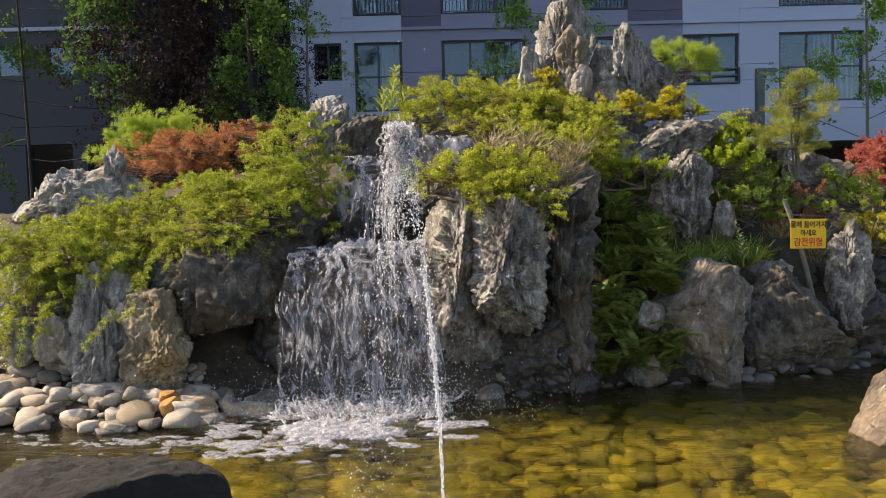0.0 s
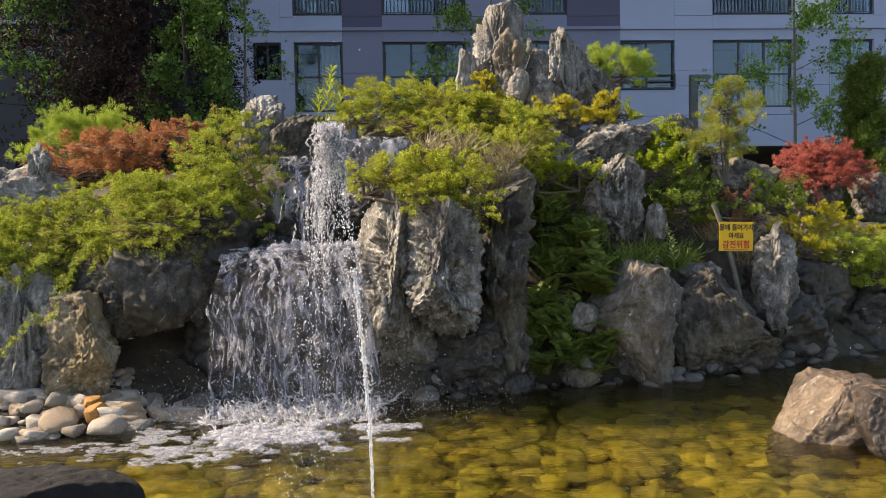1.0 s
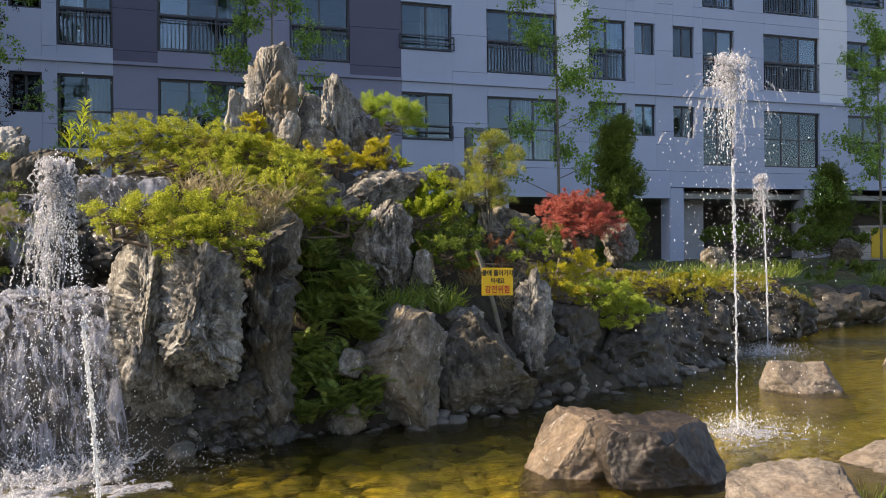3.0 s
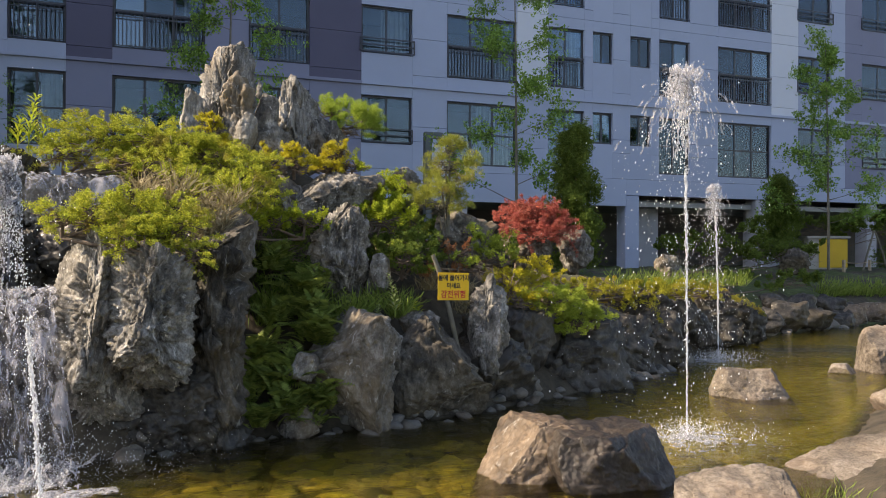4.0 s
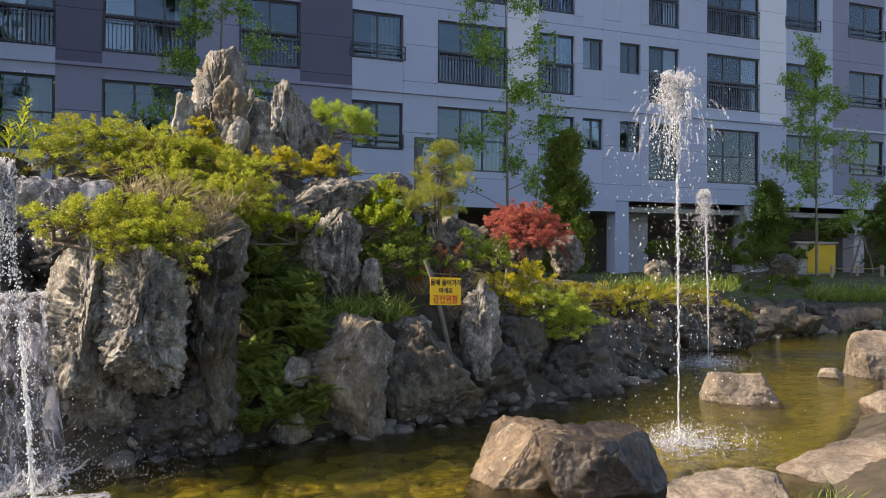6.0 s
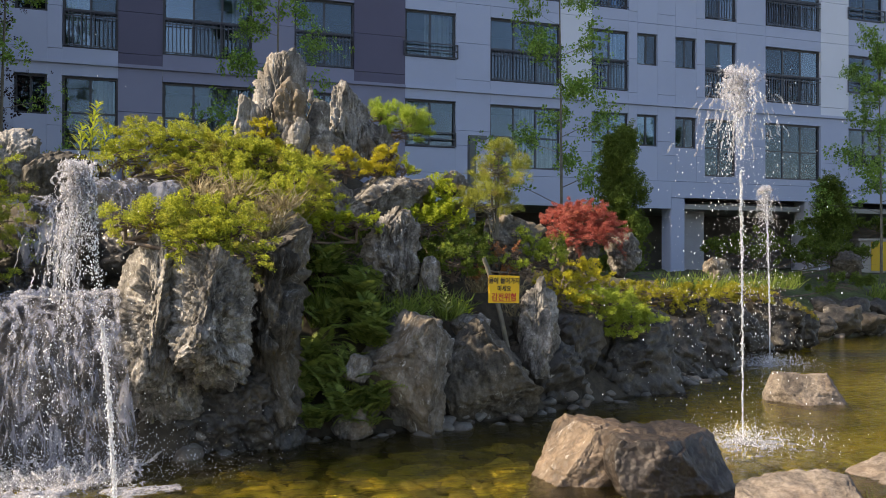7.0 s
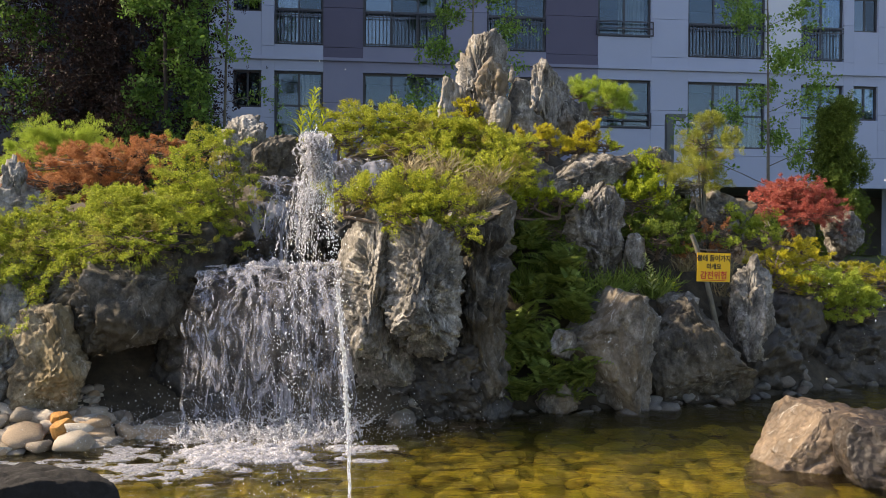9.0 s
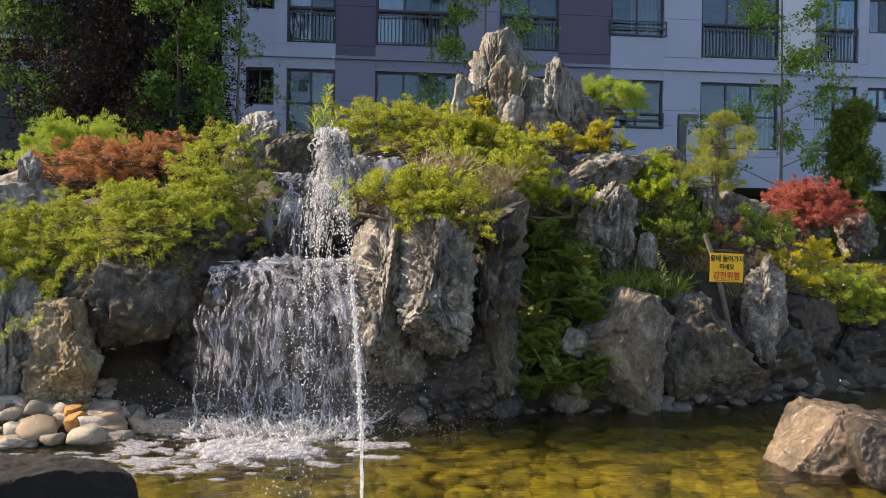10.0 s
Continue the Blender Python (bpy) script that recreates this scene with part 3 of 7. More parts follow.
def bush(name, label, category, lobes, material, size=0.062, density=430, seed=1, templates=None, trails=(), twigs=True, twig_material=None, foot=None, points=lobe_points):
    """A shrub: woody twigs from its foot and a crown of plumes in uneven lobes; trails are hanging shoots (from, to)."""
    rng = np.random.default_rng(seed)
    P, W = [], []
    between = [tuple((a + b) / 2 + (rng.normal() * 0.05 if i < 3 else 0) for i, (a, b) in enumerate(zip(p, q))) for p, q in zip(lobes, lobes[1:])]
    for lobe in list(lobes) + between:
        p, w = points(rng, lobe, density)
        P.append(p)
        W.append(w)
    for a, b in trails:
        a, b = np.array(a), np.array(b)
        n = int(np.linalg.norm(b - a) / 0.006)
        s = rng.uniform(0, 1, n)[:, None]
        sag = np.array((0, 0, -0.08)) * (s * (1 - s) * 4)
        P.append(a + (b - a) * s - sag + rng.normal(size=(n, 3)) * 0.03 * (1.2 - 0.8 * s))
        W.append((b - a) / np.linalg.norm(b - a) + rng.normal(size=(n, 3)) * 0.6)
    P, W = np.concatenate(P), np.concatenate(W)
    root = np.array(foot) if foot is not None else np.array(lobes[0][:3]) - (0, -0.05, lobes[0][5] * 0.9)
    thing = empty(name, root, label, category)
    v, f = scatter(templates or PLUMES, P - root, W, size * rng.uniform(0.6, 1.35, len(P)), seed)
    tagged(part("foliage", raw_mesh("foliage", v, f), material, thing), kind="stuff")
    if twigs:
        paths = []
        for lobe in lobes:
            c, r = np.array(lobe[:3]) - root, np.array(lobe[3:6])
            paths.append([((0, 0, -0.05), 0.02), (c * 0.5 - (0, 0, r[2] * 0.4), 0.016), (c - (0, 0, r[2] * 0.25), 0.012)])
            for k in range(26):
                d = rng.normal(size=3)
                d = d / np.linalg.norm(d) * (1, 1, 0.8)
                a = c + rng.normal(size=3) * r * 0.25
                paths.append([(a, 0.008), (a + (c + d * r * 0.9 - a) * 0.5 + rng.normal(size=3) * 0.03, 0.006), (c + d * r * 0.92, 0.003)])
        v, f = tubes(paths, 5)
        tagged(part("wood", raw_mesh("wood", v, f), twig_material or BARK, thing), kind="stuff")
    return thing


def branches(rng, start, way, length, radius, depth, out, tips, spread=0.7, lift=0.25):
    """Limbs that fork: fills out with tube paths and tips with their ends."""
    pts, p, d = [], np.array(start, float), np.array(way, float)
    steps = 5
    for i in range(steps + 1):
        pts.append((p.copy(), radius * (1 - 0.62 * i / steps)))
        d = d + rng.normal(size=3) * 0.10 + (0, 0, lift * 0.1)
        d /= np.linalg.norm(d)
        p = p + d * length / steps
        if depth == 0 or i >= 2:
            tips.append((p.copy(), d.copy()))
    out.append(pts)
    if depth:
        for i in range(rng.integers(3, 5)):
            a = pts[rng.integers(2, steps + 1)][0]
            side = rng.normal(size=3) * spread + d + (0, 0, lift)
            branches(rng, a, side / np.linalg.norm(side), length * rng.uniform(0.45, 0.65), radius * 0.45, depth - 1, out, tips, spread, lift)


def tree(name, label, x, y, z, height, seed, leaf, templates, trunk=0.06, first=0.3, limb=0.45, levels=9, per=5, size=0.16, crown_spread=0.22, bark=None, depth=1, lift=0.3, taper=0.75):
    """A tapered trunk, forking limbs and a crown of many small leaf clusters with gaps."""
    rng = np.random.default_rng(seed)
    thing = empty(name, (x, y, z), label, "tree")
    paths, tips = [], []
    lean = rng.normal(size=2) * 0.02 * height
    spine = [(np.array((lean[0] * t * t, lean[1] * t * t, height * t)), trunk * (1 - 0.85 * t)) for t in np.linspace(0, 1, 9)]
    paths.append(spine)
    for i in range(levels * 3):
        t = first + (1 - first) * (i / (levels * 3)) ** 0.95
        a = i * 2.4 + rng.uniform(-0.5, 0.5)
        at = np.array((lean[0] * t * t, lean[1] * t * t, height * t))
        reach = limb * height * (1 - taper * (t - first) / (1 - first)) * rng.uniform(0.65, 1.1)
        way = np.array((math.cos(a), math.sin(a), lift))
        branches(rng, at, way / np.linalg.norm(way), reach, trunk * 0.32 * (1.1 - t), depth, paths, tips, 0.6, lift * 0.5)
    tips.append((np.array((lean[0], lean[1], height)), np.array((0, 0, 1.0))))
    v, f = tubes(paths[:1], 8)
    v2, f2 = tubes(paths[1:], 4)
    v, f = np.concatenate([v, v2]), np.concatenate([f, f2 + len(v)])
    part("trunk", raw_mesh("trunk", v, f, True), bark or BARK, thing)
    P = np.array([p for p, d in tips for _ in range(per)]) + rng.normal(size=(len(tips) * per, 3)) * crown_spread
    W = np.array([d for p, d in tips for _ in range(per)]) + rng.normal(size=(len(tips) * per, 3)) * 0.7
    v, f = scatter(templates, P, W, size * rng.uniform(0.6, 1.3, len(P)), seed)
    part("crown", raw_mesh("crown", v, f), leaf, thing)
    return thing


# ---- ground, pond and shore ----
PROFILE = []


def profile(x, shore, *heights):
    """A cut through the mound at x: where its shore lies, and its heights behind it."""
    PROFILE.append((x, shore, *heights))


BEHIND = (-0.6, 0.0, 0.25, 0.8, 1.6, 2.6, 4.0, 6.5)
profile(-12, 7.6, -0.3, 0, 0.15, 0.4, 0.9, 1.2, 1.3, 1.2)
profile(-4, 7.0, -0.3, 0, 0.1, 0.30, 0.8, 1.75, 2.0, 1.3)
profile(-2.4, 6.75, -0.3, 0, 0.08, 0.18, 0.6, 1.9, 2.3, 1.3)
profile(-1.6, 7.2, -0.3, -0.1, -0.05, 0.05, 0.6, 2.0, 2.4, 1.3)
profile(-0.8, 7.5, -0.3, -0.1, -0.05, 0.5, 1.8, 2.4, 2.5, 1.3)
profile(0.3, 7.6, -0.3, 0, 0.5, 1.4, 2.3, 2.8, 3.0, 1.4)
profile(1.5, 8.0, -0.3, 0, 0.4, 1.2, 2.2, 2.9, 3.0, 1.4)
profile(2.6, 8.0, -0.3, 0, 0.25, 1.0, 2.0, 2.8, 2.8, 1.4)
profile(4, 8.3, -0.3, 0, 0.2, 0.7, 1.5, 2.1, 2.2, 1.4)
profile(6.3, 9.3, -0.3, 0, 0.25, 0.7, 1.05, 1.4, 1.5, 1.3)
profile(9, 11.0, -0.3, 0, 0.3, 0.75, 0.95, 1.15, 1.3, 1.3)
profile(12.5, 13.7, -0.3, 0, 0.15, 0.45, 0.8, 1.0, 1.2, 1.2)
profile(18, 15.2, -0.3, 0, 0.15, 0.5, 0.8, 1.0, 1.2, 1.2)
profile(300, 17, -0.3, 0, 0.15, 0.5, 0.8, 1.0, 1.2, 1.2)
PX = [p[0] for p in PROFILE]
BANK_X, BANK_Y = (-300, -9, -3, 0, 2, 4.5, 7, 10, 13, 18, 22, 300), (1, 1.5, 2.2, 2.5, 2.8, 3.9, 5.9, 8.0, 10.2, 13.0, 15.5, 17)


def height(x, y):
    """The ground's height at arrays x, y."""
    shore = np.interp(x, PX, [p[1] for p in PROFILE])
    back = y - shore
    cols = [np.interp(x, PX, [p[2 + i] for p in PROFILE]) for i in range(8)]
    z = np.full(np.shape(x), -0.3)
    for i in range(7):
        a, b = BEHIND[i], BEHIND[i + 1]
        t = np.clip((back - a) / (b - a), 0, 1)
        z = np.where(back >= a, cols[i] + (cols[i + 1] - cols[i]) * t, z)
    near = np.interp(x, BANK_X, BANK_Y) - y
    return np.maximum(z, np.interp(near, (-0.6, 0, 0.5, 4), (-0.3, 0, 0.18, 0.24)))


def build_ground():
    far = np.array((-300, -150, -80, -50, -35, -25, -18, -14))
    xs = np.concatenate((far, np.arange(-11, 13, 0.1), np.arange(13, 30, 0.3), (32, 36, 45, 60, 90, 150, 300)))
    ys = np.concatenate(((-300, -150, -80, -40, -20, -10, -6), np.arange(-4, 6.2, 0.2), np.arange(6.2, 15, 0.08), np.arange(15, 30, 0.3), (32, 40, 60, 100, 180, 400)))
    X, Y = np.meshgrid(xs, ys)
    Z = height(X, Y)
    lumps = np.array([noise.fractal(Vector((a * 1.7, b * 1.7, 0)), 0.9, 2.0, 4) for a, b in zip(X.ravel(), Y.ravel())]).reshape(X.shape)
    Z = Z + lumps * np.where(Z > 0.15, 0.10, 0.03)
    nx = len(xs)
    i = np.arange(len(ys) - 1)[:, None] * nx + np.arange(nx - 1)[None, :]
    f = np.stack([i, i + 1, i + nx + 1, i + nx], -1).reshape(-1, 4)
    ob = part("ground", raw_mesh("ground", np.stack([X, Y, Z], -1).reshape(-1, 3), f, True), GROUND)
    return tagged(ob, "dark garden soil and grass round a pond bed coated in yellow algae", "ground", kind="structure")


ground = build_ground()


def build_water():
    xs, ys = np.linspace(-14, 30, 90), np.linspace(0.6, 18, 60)
    X, Y = np.meshgrid(xs, ys)
    i = np.arange(59)[:, None] * 90 + np.arange(89)[None, :]
    f = np.stack([i, i + 1, i + 91, i + 90], -1).reshape(-1, 4)
    ob = part("water", raw_mesh("water", np.stack([X, Y, 0 * X], -1).reshape(-1, 3), f, True), POND)
    return tagged(ob, "clear shallow rippled pond water over yellow-green stones", "water", kind="structure")


build_water()

# ---- apartment building behind the garden ----
FACE, STOREY, TOP0, LEDGE = 24.5, 2.8, 6.63, 7.0
ROWS = 4
building = empty("apartment_building", (12, FACE, 1.2), "white and slate grey apartment block with dark-framed windows and balcony rails", "building")
inv = Matrix.Translation((-12, -FACE, -1.2))


def bpart(name, bm, material, parent=building, label=""):
    bmesh.ops.transform(bm, matrix=inv, verts=bm.verts)
    return part(name, bm, material, parent, label)


# columns of windows: x0, x1, height of the opening, how it is railed
COLUMNS = [(-3.54, -2.73, 1.08, ""), (-2.36, -0.94, 2.02, "tall"), (0.23, 2.71, 2.02, "tall"), (3.94, 5.75, 2.02, "tall"), (7.37, 9.05, 1.48, "low"),
           (10.23, 12.75, 2.04, "tall"), (13.92, 15.34, 2.04, "tall"), (15.68, 16.5, 1.08, ""), (17.22, 18.1, 1.08, ""), (18.45, 19.8, 2.04, "tall"),
           (21.08, 23.62, 2.04, "tall"), (24.95, 26.67, 1.45, "low"), (28.3, 30.3, 1.45, "low"), (32.0, 34.5, 2.04, "tall"), (36.5, 38.2, 1.45, "low")]


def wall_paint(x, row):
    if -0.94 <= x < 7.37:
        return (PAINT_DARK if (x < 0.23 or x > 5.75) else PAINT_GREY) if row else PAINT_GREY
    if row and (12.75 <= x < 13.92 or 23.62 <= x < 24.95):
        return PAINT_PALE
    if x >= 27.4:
        return PAINT_GREY if x < 31 else PAINT_SHADED_WHITE
    return PAINT_SHADED_WHITE


def panel(x0, x1, z0, z1, material):
    """A facade panel, its joints open by a finger's width."""
    if x1 - x0 > 0.02 and z1 - z0 > 0.02:
        bpart("wall", boxes((x0, FACE, z0 + 0.006, x1 - 0.004, FACE + 0.25, z1 - 0.006)), material)


def build_walls():
    for row in range(ROWS):
        lo, hi = (4.36 if row == 0 else LEDGE + STOREY * (row - 1)), LEDGE + STOREY * row
        top = TOP0 + STOREY * row
        x = -4.22
        for x0, x1, h, _ in COLUMNS:
            cuts = [x] + [c for c in (-0.94, 7.37, 27.4) if x < c < x0] + [x0]
            for a, b in zip(cuts, cuts[1:]):
                mid = lo + 0.36 if row else lo + 0.9
                for z0, z1 in ((lo, mid), (mid, top - 0.9), (top - 0.9, hi)):
                    panel(a, b, z0, z1, wall_paint((a + b) / 2, row))
            m = wall_paint((x0 + x1) / 2, row)
            panel(x0, x1, lo, top - h, m)
            panel(x0, x1, top, hi, m)
            x = x1
        panel(x, 42, lo, hi, PAINT_SHADED_WHITE)
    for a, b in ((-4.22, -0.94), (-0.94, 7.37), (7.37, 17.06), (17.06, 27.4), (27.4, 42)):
        panel(a, b, 3.4 if a < 17 else 3.79, 4.36, PAINT_GREY if a == -0.94 else PAINT_SHADED_WHITE)
        bpart("ledge", boxes((a, FACE - 0.07, LEDGE - 0.05, b, FACE + 0.02, LEDGE + 0.05), bevel=0.01), PAINT_GREY if a == -0.94 else PAINT_SHADED_WHITE)
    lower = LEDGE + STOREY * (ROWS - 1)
    # plain storeys above the view, added so their shadow covers the far bank
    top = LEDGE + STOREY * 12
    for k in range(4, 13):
        for a, b, m in ((-4.22, -0.94, PAINT_SHADED_WHITE), (-0.94, 7.37, PAINT_GREY), (7.37, 27.4, PAINT_SHADED_WHITE), (27.4, 42, PAINT_SHADED_WHITE)):
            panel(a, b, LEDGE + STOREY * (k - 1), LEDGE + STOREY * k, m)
    bpart("roof", boxes((-4.4, FACE - 0.1, top, 42.2, FACE + 12, top + 0.4), bevel=0.03), CONCRETE)
    bpart("end_wall", boxes((-4.22, FACE + 0.26, 1.1, -4.0, FACE + 12, top - 0.01)), PAINT_SHADED_WHITE)
    bpart("end_wall", boxes((41.8, FACE + 0.26, 1.1, 42, FACE + 12, top - 0.01)), PAINT_SHADED_WHITE)
    bpart("back_wall", boxes((-3.99, FACE + 11.7, 1.1, 41.79, FACE + 11.95, top - 0.01)), PAINT_SHADED_WHITE)
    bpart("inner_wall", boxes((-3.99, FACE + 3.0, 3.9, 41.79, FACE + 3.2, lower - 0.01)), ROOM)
    for row in range(ROWS):
        z = (4.2 if row == 0 else LEDGE + STOREY * (row - 1) + 0.05)
        bpart("floor_slab", boxes((-3.99, FACE + 0.26, z - 0.2, 41.79, FACE + 2.99, z)), CONCRETE)
    # open ground floor: soffit, back wall and columns
    bpart("soffit", boxes((-3.99, FACE + 0.26, 3.42, 41.79, FACE + 6, 3.6)), CONCRETE)
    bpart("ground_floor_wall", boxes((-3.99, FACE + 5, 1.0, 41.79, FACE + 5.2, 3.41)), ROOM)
    for x in (-3.9, 4.0, 10.4, 17.06, 22.9, 28.6, 34):
        bpart("column", boxes((x, FACE + 0.02, 1.0, x + 0.57, FACE + 0.6, 3.78 if x >= 17 else 3.39), bevel=0.02), STONE_CLAD if x != 17.06 else PAINT_SHADED_WHITE)
    for x0, x1 in ((17.9, 19.3), (23.6, 26.0)):
        bpart("clad_wall", boxes((x0, FACE + 1.2, 1.0, x1, FACE + 1.5, 3.41)), STONE_CLAD)


BAR = bpy.data.meshes.new("bar")
bar_bm = boxes((-0.01, -0.01, 0, 0.01, 0.01, 0.92))
bar_bm.to_mesh(BAR)
bar_bm.free()
BAR.materials.append(RAIL)


def build_window(x0, x1, h, rail, row, pick):
    top = TOP0 + STOREY * row
    z0, y = top - h, FACE + 0.10
    w = x1 - x0
    t = 0.06
    win = bpart("window", boxes((x0, y + 0.09, z0, x1, y + 0.14, z0 + 0.05)), FRAME, building, "dark-framed window with glass panes")
    here = lambda name, bm, m: bpart(name, bm, m, win)
    here("frame", boxes((x0, y, z0, x0 + t, y + 0.08, top), (x1 - t, y, z0, x1, y + 0.08, top), (x0 + t, y, top - t, x1 - t, y + 0.08, top), (x0 + t, y, z0, x1 - t, y + 0.08, z0 + t)), FRAME)
    n = 2 if w < 2.2 else 3
    step = (w - 2 * t) / n
    for i in range(n):
        a = x0 + t + i * step
        pane = here("pane", boxes((a + 0.02, y + 0.03, z0 + t, a + step - 0.02, y + 0.045, top - t)), SKY_GLASS if row and sky_picks.random() < 0.16 else GLASS)
        pane.visible_shadow = False
        if i:
            here("mullion", boxes((a - 0.03, y + 0.012, z0 + t, a + 0.03, y + 0.07, top - t)), FRAME)
    if rail == "tall":
        here("transom", boxes((x0 + t, y + 0.01, z0 + 1.0, x1 - t, y + 0.075, z0 + 1.05)), FRAME)
    if rail and row and rail == "tall":
        bars = [(x0 + 0.03, FACE - 0.04, z0 + 1.0, x1 - 0.03, FACE, z0 + 1.05), (x0 + 0.03, FACE - 0.035, z0 + 0.05, x1 - 0.03, FACE - 0.005, z0 + 0.08), (x0 + 0.03, FACE - 0.035, z0 + 0.86, x1 - 0.03, FACE - 0.005, z0 + 0.89)]
        railing = bpart("railing", boxes(bars[0]), RAIL, building, "dark steel balcony railing")
        for low_bar in bars[1:]:
            bpart("rail", boxes(low_bar), RAIL, railing)
        for k in range(int((w - 0.05) / 0.11)):
            bar = new("bar", BAR)
            bar.parent = railing
            bar.location = (x0 + 0.04 + k * 0.11 - 12, -0.02, z0 + 0.08 - 1.2)
    elif rail == "low":
        out = 0.06 if row else 0.0
        here("railing", boxes(*[(x0 - out, FACE - 0.05, z0 + q, x1 + out, FACE - 0.01, z0 + q + 0.035) for q in (0.03, 0.24, 0.44)], (x0 - out, FACE - 0.05, z0 + 0.03, x0 - out + 0.03, FACE - 0.01, z0 + 0.47), (x1 + out - 0.03, FACE - 0.05, z0 + 0.03, x1 + out, FACE - 0.01, z0 + 0.47)), RAIL)
    # curtains drawn to one side
    if w > 1.0:
        cw = w * pick.uniform(0.18, 0.5)
        a = x0 + 0.1 if pick.random() < 0.5 else x1 - cw - 0.1
        bm = bmesh.new()
        k = int(cw / 0.05)
        row_v = [(bm.verts.new((a + cw * i / k, y + 0.32 + 0.03 * math.sin(i * 1.9), z0 + 0.03)), bm.verts.new((a + cw * i / k, y + 0.32 + 0.03 * math.sin(i * 1.9 + 0.4), top))) for i in range(k + 1)]
        for p, q in zip(row_v, row_v[1:]):
            bm.faces.new((p[0], q[0], q[1], p[1]))
        here("curtain", bm, CURTAIN)


build_walls()
pick, sky_picks = random.Random(5), random.Random(8)
for row in range(ROWS):
    for x0, x1, h, rail in COLUMNS:
        build_window(x0, x1, h, rail, row, pick)

# the next block on the left; its deep shade is put into the paint
wing = empty("apartment_wing", (-12, 23.5, 1.2), "grey apartment wing darkened for shade, with a striped corner", "building")
winv = Matrix.Translation((12, -23.5, -1.2))


def wpart(name, bm, material, parent=wing):
    bmesh.ops.transform(bm, matrix=winv, verts=bm.verts)
    return part(name, bm, material, parent)


WING_WINDOWS = [(-15.2, -13.4), (-12.4, -11.6), (-10.95, -10.2), (-9.65, -9.08)]


def build_wing():
    y = 23.5
    for row in range(4):
        lo, hi = 4.3 + (row * 2.8 - 0.1 if row else 0), 7.0 + row * 2.8
        x = -30
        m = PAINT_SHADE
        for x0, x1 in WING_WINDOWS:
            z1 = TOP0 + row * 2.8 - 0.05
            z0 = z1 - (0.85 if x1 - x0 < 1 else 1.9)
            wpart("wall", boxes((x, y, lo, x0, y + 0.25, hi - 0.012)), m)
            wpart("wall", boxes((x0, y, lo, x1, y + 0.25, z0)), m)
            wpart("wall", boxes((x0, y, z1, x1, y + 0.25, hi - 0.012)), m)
            win = wpart("window", boxes((x0, y + 0.1, z0, x0 + 0.05, y + 0.18, z1), (x1 - 0.05, y + 0.1, z0, x1, y + 0.18, z1), (x0, y + 0.1, z1 - 0.05, x1, y + 0.18, z1), (x0, y + 0.1, z0, x1, y + 0.18, z0 + 0.05)), FRAME)
            pane = wpart("pane", boxes((x0 + 0.05, y + 0.13, z0 + 0.05, x1 - 0.05, y + 0.145, z1 - 0.05)), GLASS, win)
            pane.visible_shadow = False
            x = x1
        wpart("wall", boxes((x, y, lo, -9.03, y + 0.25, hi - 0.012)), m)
    # unseen upper wall, added to shade the trees on the left
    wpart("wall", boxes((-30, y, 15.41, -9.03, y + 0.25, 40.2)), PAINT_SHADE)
    wpart("ledge", boxes((-30, y - 0.08, 6.98, -9.03, y - 0.002, 7.08)), PAINT_SHADED_WHITE)
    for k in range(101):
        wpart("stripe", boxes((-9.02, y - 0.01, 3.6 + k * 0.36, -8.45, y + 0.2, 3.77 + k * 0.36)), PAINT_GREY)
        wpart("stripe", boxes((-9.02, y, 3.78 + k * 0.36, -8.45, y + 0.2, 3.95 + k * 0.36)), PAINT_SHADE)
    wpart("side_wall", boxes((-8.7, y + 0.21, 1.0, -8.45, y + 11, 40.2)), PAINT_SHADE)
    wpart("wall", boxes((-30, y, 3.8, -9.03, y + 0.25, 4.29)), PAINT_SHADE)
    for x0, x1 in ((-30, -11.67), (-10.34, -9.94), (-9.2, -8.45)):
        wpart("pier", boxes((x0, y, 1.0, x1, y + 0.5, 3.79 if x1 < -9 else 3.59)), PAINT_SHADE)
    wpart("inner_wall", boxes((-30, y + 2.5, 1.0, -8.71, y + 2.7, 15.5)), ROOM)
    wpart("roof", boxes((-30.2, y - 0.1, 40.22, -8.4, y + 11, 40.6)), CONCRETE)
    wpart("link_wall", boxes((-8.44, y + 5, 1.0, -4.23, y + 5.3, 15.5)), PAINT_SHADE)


build_wing()


# ---- small plants ----
LEAF_MESHES = {}


def leaf_mesh(name, template, material):
    """One shared mesh for a frond or a blade."""
    key = (name, id(template), material.name)
    if key not in LEAF_MESHES:
        me = raw_mesh(name, template, np.arange(len(template)).reshape(-1, 4))
        me.materials.append(material)
        LEAF_MESHES[key] = me
    return LEAF_MESHES[key]


def fern(x, y, z, size, count, seed, label="green fern with arching fronds on the rocky slope"):
    """Fronds from one foot, leaning out to all sides, each a part of its own."""
    rng = np.random.default_rng(seed)
    thing = empty("fern", (x, y, z), label, "plant", "ferns on the slope")
    for k in range(count):
        ob = new("frond", leaf_mesh("frond", FRONDS[k % 3], FERN_GREEN))
        ob.parent = thing
        s = size * rng.uniform(0.6, 1.25)
        ob.matrix_basis = pose(*(rng.normal(size=3) * (0.05, 0.05, 0)), rng.uniform(-35, 10), rng.uniform(-15, 15), rng.uniform(0, 360)) @ Matrix.Diagonal((s, s, s, 1))
    return thing


